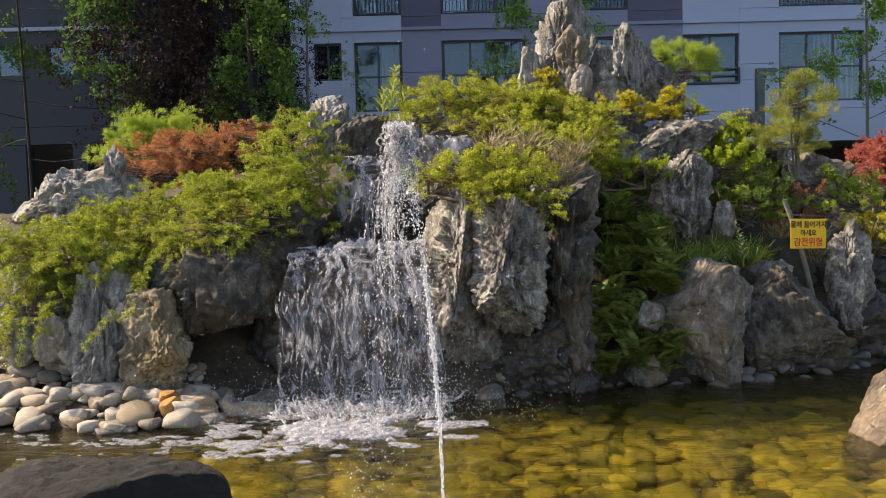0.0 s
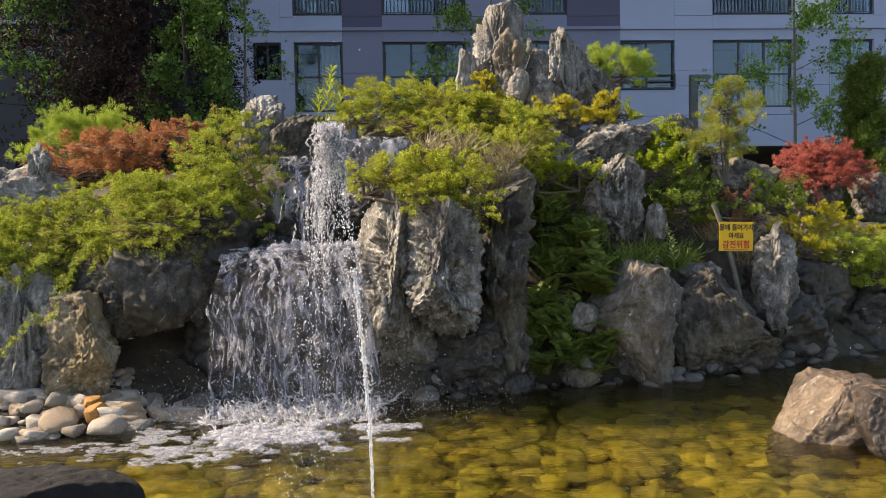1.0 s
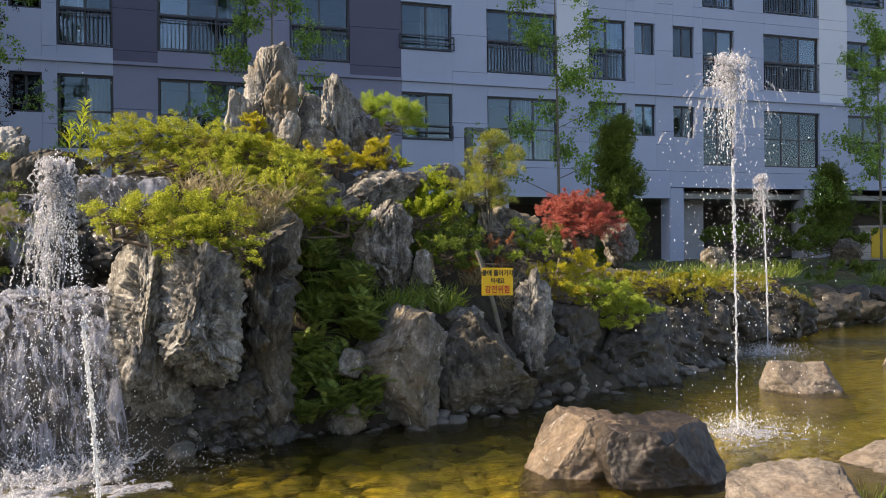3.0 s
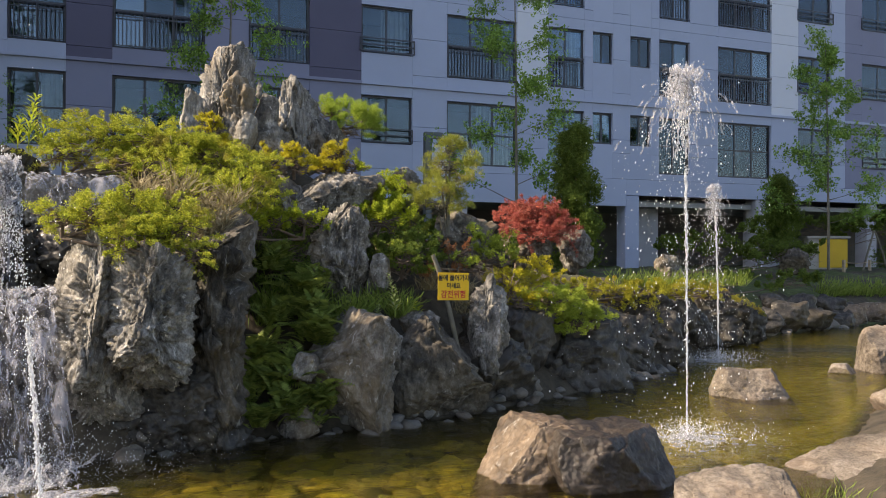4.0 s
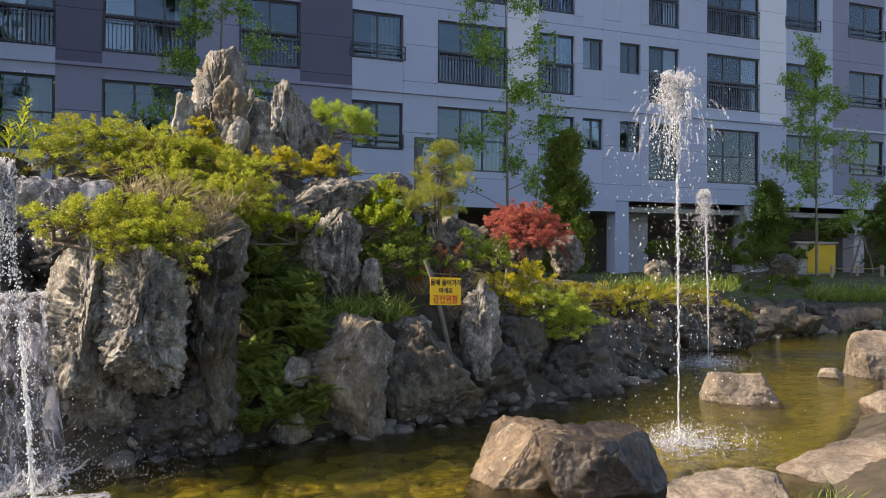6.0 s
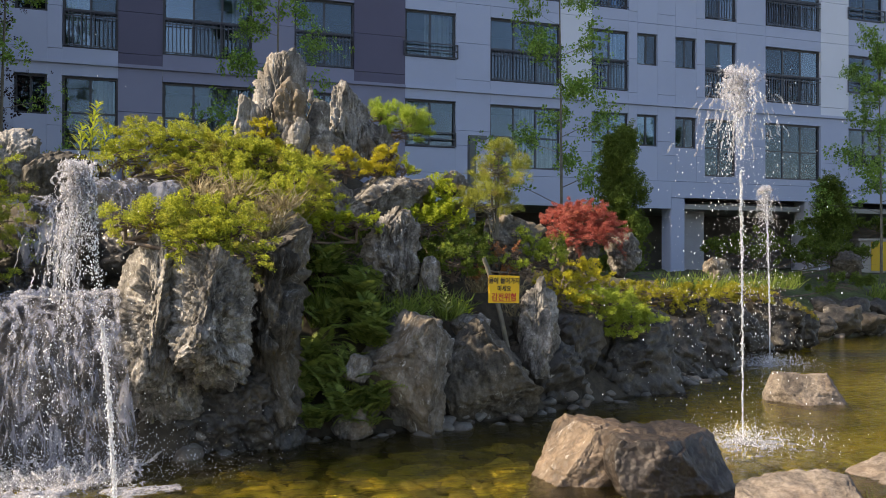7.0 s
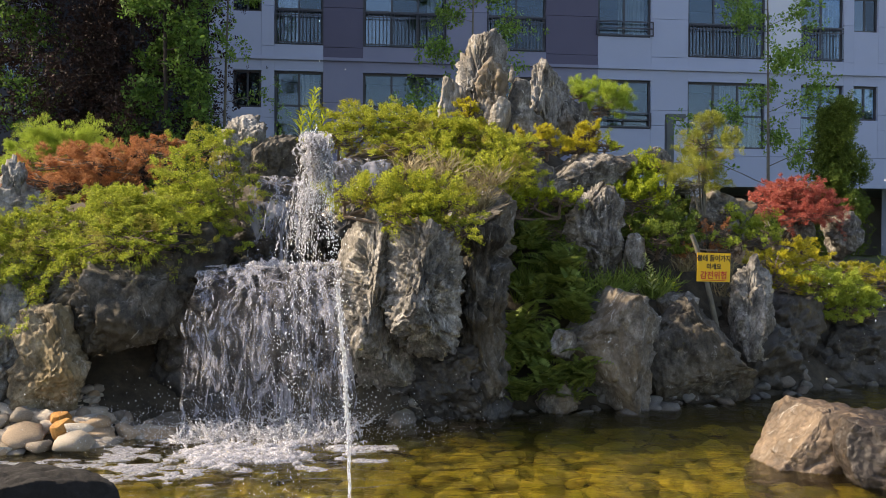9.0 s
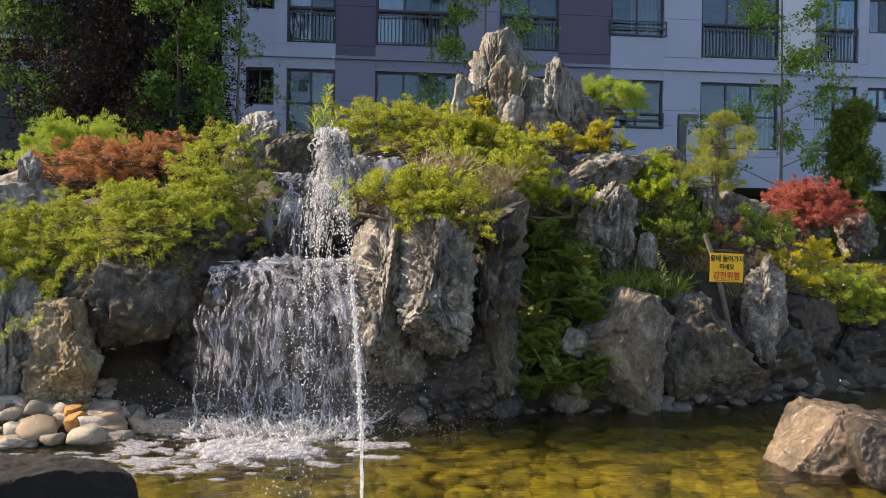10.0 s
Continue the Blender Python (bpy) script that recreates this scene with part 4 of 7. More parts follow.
def tuft(name, label, x, y, z, size, count, seed, material, tilt=0.9):
    """Grass blades from one foot."""
    rng = np.random.default_rng(seed)
    a = rng.uniform(0, 2 * np.pi, count)
    ways = np.stack([np.cos(a) * tilt, np.sin(a) * tilt - 0.25, rng.uniform(0.5, 1.2, count)], 1)
    v, f = scatter(BLADES, rng.normal(size=(count, 3)) * (0.05, 0.05, 0.0), ways, size * rng.uniform(0.6, 1.25, count), seed)
    return tagged(part(name, raw_mesh(name, v, f), material, loc=(x, y, z)), label, "grass", kind="stuff")


def weed(x, y, z, tall, seed, label="pale green weed with narrow leaves on one stalk", material=None, wide=0.10):
    """An upright stalk with whorls of narrow leaves."""
    rng = np.random.default_rng(seed)
    thing = empty("weed", (x, y, z), label, "plant")
    bend = rng.normal(size=2) * 0.06
    pts = [(np.array((bend[0] * t * t, bend[1] * t * t, tall * t)), 0.006 * (1.2 - t)) for t in np.linspace(0, 1, 6)]
    v, f = tubes([pts], 5)
    part("stalk", raw_mesh("stalk", v, f), FERN_GREEN, thing)
    L = []
    for i in range(int(tall / 0.012)):
        t = 0.12 + 0.88 * i / (tall / 0.012)
        a = i * 2.4
        L += leaflet((bend[0] * t * t, bend[1] * t * t, tall * t), (math.cos(a), math.sin(a), 0.55), wide * (1.25 - 0.9 * t), 0.026, (-math.sin(a), math.cos(a), 0))
    part("foliage", raw_mesh("leaves", np.array(L), np.arange(len(L)).reshape(-1, 4)), material or BOX_GREEN, thing)
    return thing


# ---- falling water and jets ----
OCTA_V = np.array([(1, 0, 0), (-1, 0, 0), (0, 1, 0), (0, -1, 0), (0, 0, 1.5), (0, 0, -1.5)], float)
OCTA_F = np.array([(0, 2, 4), (2, 1, 4), (1, 3, 4), (3, 0, 4), (2, 0, 5), (1, 2, 5), (3, 1, 5), (0, 3, 5)])


def drops_mesh(pos, sizes):
    n = len(pos)
    v = (OCTA_V[None] * np.asarray(sizes)[:, None, None] + np.asarray(pos)[:, None]).reshape(-1, 3)
    f = (OCTA_F[None] + (np.arange(n) * 6)[:, None, None]).reshape(-1, 3)
    return raw_mesh("drops", v, f, True)


def beads(rng, paths, thick):
    """Torn ropes of water: tubes that swell and thin along their way."""
    runs = []
    for pts in paths:
        r = thick * rng.uniform(0.35, 1.5)
        swell = np.abs(np.sin(np.arange(len(pts)) * rng.uniform(0.7, 1.5) + rng.uniform(0, 6))) * 0.8 + 0.25
        swell[[0, -1]] = 0.05
        runs.append([(p, r * w) for p, w in zip(pts, swell)])
    v, f = tubes(runs, 6)
    return raw_mesh("ropes", v, f, True)


def water_jet(x, y, tall, lean, seed, label, throw=0.15, drops=1500, ropes=150, core=0.012, drift=(0, 0), base_splash=2500, solid=0.80, grain=1.0, linger=0.36):
    """A fountain jet: a thin rising column that breaks up near the top, torn ropes and drops that open like an umbrella and rain down."""
    rng = np.random.default_rng(seed)
    thing = empty("fountain_jet", (x, y, 0), label, "fountain", "fountain jets in the pond")
    lean = np.array(lean)
    along = lambda t: np.array((lean[0] * t * t, lean[1] * t * t, tall * t))
    pts = [(along(t) + rng.normal(size=3) * 0.004 * (0.3 + t), core * (0.7 + 0.35 * t + abs(rng.normal()) * (0.1 + 0.35 * t))) for t in np.linspace(0, solid, 70)]
    v, f = tubes([pts], 8)
    part("column", raw_mesh("column", v, f, True), JET_WATER, thing)
    up = math.sqrt(2 * tall / 9.8)

    def flight(count, low, high, early, late):
        """Particles thrown from the nozzle: start places, sideways speeds and the times for which they are shown."""
        high_at = tall * rng.uniform(low, high, count)
        side = rng.normal(size=(count, 2)) * throw * rng.uniform(0.4, 1.3, (count, 1))
        top = np.sqrt(2 * high_at / 9.8)
        when = top + rng.uniform(early, late, count)
        return high_at, side, top, when

    def place(high_at, side, top, when):
        past = np.maximum(when - top * 0.75, 0)
        t = np.minimum(when / top, 1)
        pos = np.stack([lean[0] * t * t, lean[1] * t * t, high_at - 4.9 * (when - top) ** 2], 1)
        pos[:, :2] += side * past[:, None] * 1.3 + np.array(drift) * past[:, None] ** 2
        return pos

    h, s, top, when = flight(ropes, 0.88, 1.0, -0.16, up * linger)
    last = rng.uniform(0.02, 0.07, ropes)
    paths = [place(np.full(9, a), np.repeat(b[None], 9, 0), np.full(9, c), d + np.linspace(-0.5, 0.5, 9) * e) + rng.normal(size=(9, 3)) * 0.004 for a, b, c, d, e in zip(h, s, top, when, last)]
    tagged(part("ropes", beads(rng, paths, 0.0075 * grain), LACE_WATER, thing), kind="stuff")
    # the crest, close-packed torn water at the turning point
    n = ropes // 2
    paths = []
    for k in range(n):
        c = along(1) + rng.normal(size=3) * (0.045, 0.045, 0.0) * (0.4 + throw * 4) - (0, 0, 0.22 * tall * 0.4 * rng.uniform() ** 1.5)
        turn = rng.uniform(0, 6.3)
        paths.append(np.array([c + (0.012 * math.cos(turn + j * 0.8), 0.012 * math.sin(turn + j * 0.8), -0.012 * j) + rng.normal(size=3) * 0.004 for j in range(8)]))
    tagged(part("crest", beads(rng, paths, 0.010 * grain), LACE_WATER, thing), kind="stuff")
    h, s, top, when = flight(drops, 0.80, 1.0, -0.20, up * 1.0)
    P = place(h, s * 1.3, top, when)
    P = P[P[:, 2] > 0.02]
    tagged(part("spray", drops_mesh(P, grain * (0.0022 + 0.006 * rng.uniform(0, 1, len(P)) ** 3 * (0.7 + tall * 0.12))), DROPS, thing), kind="stuff")
    # fine drops shed along the column
    n = drops // 3
    t = rng.uniform(0.2, 1, n)[:, None]
    P = np.concatenate([lean * t * t, tall * t], 1) + rng.normal(size=(n, 3)) * (0.016, 0.016, 0.02) * (0.5 + 1.2 * t)
    tagged(part("shed_spray", drops_mesh(P, 0.0015 + 0.004 * rng.uniform(0, 1, n) ** 2), DROPS, thing), kind="stuff")
    n = base_splash
    a, q = rng.uniform(0, 2 * np.pi, n), np.abs(rng.normal(size=n)) * 0.38
    P = np.stack([np.cos(a) * q * 1.3, np.sin(a) * q, np.abs(rng.normal(size=n)) * 0.09 * np.exp(-q) + 0.01], 1)
    tagged(part("splash", drops_mesh(P, 0.0015 + 0.0045 * rng.uniform(0, 1, n) ** 3), DROPS, thing), kind="stuff")
    # crowns of thrown water round the foot
    paths = []
    for k in range(base_splash // 22):
        a, q = rng.uniform(0, 2 * np.pi), abs(rng.normal()) * 0.34
        c, tip = np.array((math.cos(a) * q * 1.3, math.sin(a) * q, 0.0)), rng.normal(size=3) * (0.05, 0.05, 0.02) + (0, 0, rng.uniform(0.03, 0.13))
        paths.append(np.array([c + tip * j / 5 + rng.normal(size=3) * 0.006 for j in range(6)]))
    if paths:
        tagged(part("crown", beads(rng, paths, 0.008), LACE_WATER, thing), kind="stuff")
    return thing


def water_sheet(thing, name, edge_top, edge_low, bulge, seed, material, nu=90, nv=60, rough=0.05):
    """A curved falling sheet between two edges, furrowed into strands."""
    u, w = np.meshgrid(np.linspace(0, 1, nu), np.linspace(0, 1, nv))
    a0, a1, b0, b1 = (np.array(q, float) for q in (*edge_top, *edge_low))
    top, low = a0 + (a1 - a0) * u[..., None], b0 + (b1 - b0) * u[..., None]
    drop = w ** 1.6
    p = np.empty((*u.shape, 3))
    p[..., 0] = top[..., 0] + (low[..., 0] - top[..., 0]) * w
    p[..., 1] = top[..., 1] + (low[..., 1] - top[..., 1]) * np.minimum(1, w * 1.6) ** 0.6 - bulge * np.sin(np.pi * w)
    p[..., 2] = top[..., 2] + (low[..., 2] - top[..., 2]) * drop
    n = np.array([noise.fractal(Vector((q[0] * 7 + seed, q[1] * 3, q[2] * 1.1)), 0.9, 2.0, 4) for q in p.reshape(-1, 3)]).reshape(u.shape)
    p[..., 1] -= n * rough
    lip = np.array([noise.fractal(Vector((k * 5 + seed, 0, 0)), 0.8, 2.0, 3) for k in p[0, :, 0]])
    p[..., 2] += lip[None] * 0.07 * (1 - w)
    p[..., 1] += lip[None] * 0.06 * (1 - w)
    i = np.arange(nv - 1)[:, None] * nu + np.arange(nu - 1)[None, :]
    f = np.stack([i, i + 1, i + nu + 1, i + nu], -1).reshape(-1, 4)
    return part(name, raw_mesh(name, p.reshape(-1, 3), f, True), material, thing)


def water_strands(thing, edge_top, edge_low, bulge, count, seed, material, thick=0.014, back=0.35, short=0.15, long=0.75):
    """Wandering strands of white water that slide to the lip, curl over it, merge and part on the way down."""
    rng = np.random.default_rng(seed)
    a0, a1, b0, b1 = (np.array(q, float) for q in (*edge_top, *edge_low))
    paths = []
    for k in range(count):
        u = rng.uniform(0, 1)
        t0 = rng.uniform(-back, 0.75) if rng.uniform() < 0.6 else -back * rng.uniform()
        t1 = min(1.0, t0 + rng.uniform(short, long))
        r = thick * rng.uniform(0.35, 1.5)
        run = []
        for j, w in enumerate(np.linspace(t0, t1, 22)):
            fall = max(w, 0)
            top, low = a0 + (a1 - a0) * u, b0 + (b1 - b0) * u
            q = top + (low - top) * fall
            q[1] = top[1] + (low[1] - top[1]) * min(1, fall * 1.6) ** 0.6 - bulge * math.sin(math.pi * fall) - 0.03 + max(-w, 0) * 1.3
            q[2] = top[2] + (low[2] - top[2]) * fall ** 1.6 + 0.02
            wander = noise.noise_vector(Vector((u * 6 + seed, w * 3.2, 0)))
            fine = noise.noise_vector(Vector((u * 30 + seed, w * 11, 4)))
            q[0] += wander.x * 0.13 + fine.x * 0.03
            q[1] -= abs(wander.y) * 0.06 + fine.y * 0.015
            swell = 0.25 + 2.2 * abs(noise.noise(Vector((k * 3.3, w * 16, 9))))
            run.append((q, r * swell * math.sin(math.pi * (j + 0.5) / 22) * (1.5 - 1.05 * fall)))
        paths.append(run)
    v, f = tubes(paths, 6)
    return tagged(part("veil", raw_mesh("strands", v, f, True), material, thing), kind="stuff")


def foam_patch(label, cx, cy, rx, ry, seed, lift=0.05, count=500, z=0.0):
    """Churned white water: many low irregular heaps and flakes, thick in the middle and torn at the rim."""
    rng = np.random.default_rng(seed)
    V, Fc, base = [], [], 0
    bv, bf = unit_sphere(2) if lift > 0.05 else unit_sphere(1)
    for k in range(int(count * 0.8)):
        r, a = rng.uniform() ** 0.6, rng.uniform(0, 2 * np.pi)
        x, y = math.cos(a) * r * rx, math.sin(a) * r * ry
        if noise.noise(Vector((x * 2.6 + seed, y * 4.5, 0))) + 0.4 * noise.noise(Vector((x * 8, y * 13, seed))) < 0.5 * r - 0.18:
            continue
        w = rng.uniform(0.008, 0.045) * (1.2 - 0.5 * min(1, r))
        tall = max(0.004, lift * rng.uniform(0.15, 0.8) * math.exp(-2.5 * r * r))
        q = np.array([1 + 0.55 * noise.noise(Vector((p * 1.7 + k * 3.1).tolist())) for p in bv])
        V.append(bv * q[:, None] * (w * rng.uniform(1, 2.4), w, tall) + (x, y, 0.004))
        Fc.append(bf + base)
        base += len(bv)
    ob = part("foam", raw_mesh("foam", np.concatenate(V), np.concatenate(Fc), True), FOAM, loc=(cx, cy, z))
    return tagged(ob, label, "foam", kind="stuff")


def splash(thing, cx, cy, rx, ry, high, count, seed, size=(0.002, 0.006)):
    rng = np.random.default_rng(seed)
    P = np.stack([cx + rng.normal(size=count) * rx * 0.5, cy + rng.normal(size=count) * ry * 0.5, np.abs(rng.normal(size=count)) * high * 0.5 + 0.02], 1)
    return tagged(part("spray", drops_mesh(P - np.array(thing.location), rng.uniform(*size, count)), DROPS, thing), kind="stuff")


waterfall = empty("waterfall", (0, 0, 0), "white waterfall tumbling over dark wet rock into the pond", "waterfall")
MAIN = (((-1.38, 7.80, 1.35), (-0.20, 7.80, 1.44)), ((-1.50, 7.30, 0.0), (0.05, 7.25, 0.0)))
water_sheet(waterfall, "sheet", *MAIN, 0.12, 3, FALL_WATER, rough=0.08)
water_sheet(waterfall, "front_sheet", *MAIN, 0.20, 11, THIN_WATER, rough=0.10)
water_strands(waterfall, *MAIN, 0.12, 170, 4, STRAND_WATER, 0.019, 0.35, 0.05, 0.32)
water_strands(waterfall, *MAIN, 0.17, 260, 14, STRAND_WATER, 0.009, 0.25, 0.03, 0.16)
UPPER = (((-1.02, 9.15, 2.34), (-0.62, 9.15, 2.33)), ((-1.10, 8.50, 1.35), (-0.50, 8.45, 1.33)))
water_sheet(waterfall, "upper_sheet", *UPPER, 0.05, 9, FALL_WATER, 40, 40)
water_strands(waterfall, *UPPER, 0.05, 34, 5, STRAND_WATER, 0.011)
TOP_SPILL = (((-0.50, 9.04, 2.54), (0.40, 9.04, 2.53)), ((-0.50, 8.93, 2.15), (0.40, 8.93, 2.15)))
water_sheet(waterfall, "spill", *TOP_SPILL, 0.03, 15, FALL_WATER, 50, 24)
water_strands(waterfall, *TOP_SPILL, 0.03, 30, 25, STRAND_WATER, 0.009, 0.5, 0.2, 0.7)
POOL_TOP = (((-1.15, 8.5, 1.46), (-0.2, 8.5, 1.46)), ((-1.28, 7.80, 1.38), (-0.2, 7.80, 1.45)))
water_sheet(waterfall, "ledge_water", *POOL_TOP, 0.0, 21, FALL_WATER, 50, 20, 0.01)


def thrown_water(thing, edge, count, seed):
    """Torn tongues of white water leaping where the fall strikes the pond."""
    rng = np.random.default_rng(seed)
    a, b = np.array(edge[0]), np.array(edge[1])
    paths = []
    for k in range(count):
        c = a + (b - a) * rng.uniform(0.0, 1.0) + (0, rng.normal() * 0.16 - 0.18, 0)
        tip = rng.normal(size=3) * (0.10, 0.08, 0.02) + (0, -0.04, 0.02 + 0.18 * rng.uniform() ** 2)
        paths.append(np.array([c + tip * j / 5 + rng.normal(size=3) * 0.018 for j in range(6)]))
    tagged(part("leaping_water", beads(rng, paths, 0.011), LACE_WATER, thing), kind="stuff")


thrown_water(waterfall, MAIN[1], 480, 36)
splash(waterfall, -0.9, 7.15, 1.5, 0.5, 0.5, 500, 31)
splash(waterfall, -0.85, 7.1, 1.5, 0.4, 0.35, 1500, 33, (0.0012, 0.003))
splash(waterfall, -0.85, 7.0, 1.7, 0.6, 0.18, 2500, 34, (0.0012, 0.0035))
splash(waterfall, -0.25, 7.4, 0.5, 0.4, 2.2, 450, 32)
foam_patch("white churning foam under the waterfall", -0.85, 6.50, 1.20, 0.80, 3, 0.06, 4200)
foam_patch("thick white foam heaped at the foot of the waterfall", -1.10, 6.6, 0.7, 0.45, 5, 0.06, 260)
foam_patch("white foam on the lip of the waterfall", -0.76, 7.80, 0.62, 0.20, 13, 0.10, 380, 1.42)
foam_patch("white drifting foam on the pond", -1.7, 6.25, 1.4, 0.5, 8, 0.015, 700)
foam_patch("white drifting foam on the pond", -3.6, 6.3, 0.9, 0.4, 18, 0.01, 260)

water_jet(-0.03, 4.72, 2.30, (-0.20, 0.10), 1, "white fountain jet rising before the waterfall", throw=0.10, drops=3000, ropes=520, core=0.011, drift=(-0.35, 0), base_splash=40, solid=0.62, grain=0.55, linger=0.5)
water_jet(5.44, 6.47, 3.60, (-0.05, 0.0), 2, "tall white fountain jet in the pond", throw=0.34, drops=2300, ropes=420, core=0.010, drift=(-0.12, 0), solid=0.72)
water_jet(9.71, 11.06, 2.95, (-0.10, 0.0), 3, "white fountain jet farther out in the pond", throw=0.20, drops=1900, ropes=220, core=0.012, solid=0.78)
foam_patch("white splash foam round the jet", 5.5, 6.40, 0.8, 0.5, 38, 0.03, 260)
foam_patch("white splash foam round the far jet", 9.6, 11.0, 0.9, 0.5, 48, 0.03, 260)


# ---- rocks of the mound ----
rock("boulder", "ochre-stained upright boulder above the pebble beach", -2.62, 7.45, 0.56, 0.61, 0.60, 1.09, 64, OCHRE_STONE, 0, cuts=4, sub=6, rough=0.2, faces=((-0.3, -0.9, 0.3, 0.6),))
rock("boulder", "fluted pale limestone boulder above the pebble beach", -3.19, 7.6, 0.73, 0.68, 0.60, 1.24, 102, PALE_STONE, 0, grooves=0.7, sub=6, rough=0.26, taper=0.15, faces=((-0.55, -0.75, 0.32, 0.35), (0.7, -0.7, 0.0, 0.6)))
rock("boulder", "small grey limestone boulder above the pebbles", -3.68, 7.7, 0.62, 0.43, 0.40, 0.49, 103, PALE_STONE, 0)
rock("boulder", "small grey limestone boulder above the pebbles", -4.01, 7.6, 0.62, 0.44, 0.40, 0.48, 104, PALE_STONE, 0)
rock("boulder", "craggy limestone boulder under the juniper", -3.35, 8.05, 1.07, 1.02, 0.70, 0.96, 105, GREY_STONE, 0, sub=6, faces=((-0.62, -0.62, 0.48, 0.28), (0.7, -0.7, 0.0, 0.6)))
rock("boulder", "craggy limestone boulder under the juniper", -2.71, 8.05, 1.15, 0.84, 0.70, 0.93, 106, GREY_STONE, 0, sub=6, faces=((-0.62, -0.62, 0.48, 0.28), (0.7, -0.7, 0.0, 0.6)))
rock("boulder", "craggy limestone boulder beside the cave", -2.28, 7.72, 0.98, 0.51, 0.60, 0.70, 107, SHADED_STONE, 0, sub=6)
rock("boulder", "craggy limestone boulder under the juniper", -4.11, 7.95, 0.93, 1.13, 0.60, 0.83, 108, GREY_STONE, 0, sub=6, faces=((-0.62, -0.62, 0.48, 0.28), (0.7, -0.7, 0.0, 0.6)))
rock("boulder", "dark limestone boulder over the cave beside the waterfall", -2.08, 8.05, 1.14, 1.28, 1.00, 0.95, 109, SHADED_STONE, 0, sub=6, cuts=9, rough=0.28)
rock("boulder", "dark limestone boulder below the juniper dome", -1.81, 8.5, 1.47, 1.27, 0.90, 0.67, 110, WET_SHADED_STONE, 0)
rock("boulder", "dark wet limestone boulder in the shady cave", -1.85, 8.6, 0.16, 0.58, 0.60, 1.10, 111, WET_SHADED_STONE, 0)
rock("boulder", "dark grey limestone boulder under the juniper", -2.02, 7.72, 1.08, 0.78, 0.70, 0.84, 112, SHADED_STONE, 0)
rock("boulder", "long pale jagged limestone rock lying on the slope", -4.11, 9.0, 1.94, 1.50, 0.90, 0.70, 113, PALE_STONE, 0, sub=6, lean=0.35, rough=0.22, smoothness=0.2)
rock("boulder", "standing fluted pale limestone rock", -3.56, 9.05, 2.14, 0.44, 0.36, 0.80, 114, PALE_STONE, 0, grooves=0.7, taper=0.35, rough=0.28, sub=6, faces=((-0.85, -0.45, 0.3, 0.35),))
rock("boulder", "pale limestone block on the slope", -3.85, 8.75, 1.86, 0.49, 0.35, 0.33, 115, PALE_STONE, 0)
rock("boulder", "upright banded limestone rock beside the upper pool", -1.29, 9.55, 2.72, 0.56, 0.42, 0.74, 116, PALE_STONE, 0, grooves=0.5, sub=6, rough=0.30, box_power=3.5, cuts=6)
rock("boulder", "slanting dark limestone rock beside the upper pool", -0.92, 9.45, 2.50, 0.74, 0.42, 0.72, 117, SHADED_STONE, 0, grooves=0.4, lean=0.2, sub=6)
rock("boulder", "small pale rock at the upper spillway", -0.55, 9.7, 2.62, 0.42, 0.30, 0.29, 118, LIMESTONE, 0)
rock("boulder", "dark wet rock behind the upper cascade", -0.63, 9.6, 2.23, 1.14, 0.70, 0.71, 119, WET_SHADED_STONE, 0, sub=5)
rock("boulder", "dark wet rock wall behind the cascade", -0.68, 9.1, 1.62, 1.49, 0.80, 0.88, 120, WET_SHADED_STONE, 0, sub=6)
rock("boulder", "dark wet rock wall behind the waterfall", -0.89, 8.35, 0.42, 2.13, 0.90, 2.07, 121, WET_SHADED_STONE, 0, sub=6, box_power=5, cuts=5)
rock("boulder", "flat-topped pale limestone slab under the upper spill", 0.0, 9.45, 2.26, 1.25, 0.80, 0.60, 122, LIMESTONE, 0, box_power=4.5, cuts=4, rough=0.16, sub=6, faces=((0.0, 0.05, 1.0, 0.7),))
rock("boulder", "large rough limestone boulder split by dark cracks", 0.17, 7.62, 1.16, 0.82, 0.80, 1.75, 11, GREY_STONE, 0, sub=7, rough=0.20, smoothness=0.12, cuts=3, box_power=2.4, faces=((-0.72, -0.60, 0.34, 0.42), (0.6, -0.75, -0.1, 0.45), (0.0, -0.55, -0.85, 0.5)))
rock("boulder", "large rounded limestone boulder with white scars", 0.62, 7.32, 1.21, 0.82, 0.80, 1.28, 29, GREY_STONE, 0, sub=7, rough=0.22, cuts=3, lean=-0.05, faces=((-0.72, -0.60, 0.36, 0.50), (0.72, -0.66, -0.15, 0.35), (0.0, -0.55, -0.85, 0.48)))
rock("boulder", "tall limestone boulder beside the ferns", 1.13, 7.95, 0.93, 0.73, 0.80, 2.21, 125, SHADED_STONE, 0, sub=6, rough=0.3)
rock("boulder", "dark limestone boulder at the water line", 0.62, 7.85, 0.32, 1.40, 0.70, 1.0, 126, WET_SHADED_STONE, 0, sub=6)
rock("boulder", "dark limestone boulder at the water line", 1.16, 7.9, 0.17, 0.77, 0.60, 0.75, 127, WET_SHADED_STONE, 0)
rock("boulder", "limestone boulder under the creeping juniper", 1.33, 8.6, 1.87, 0.64, 0.60, 0.96, 128, LIMESTONE, 0)

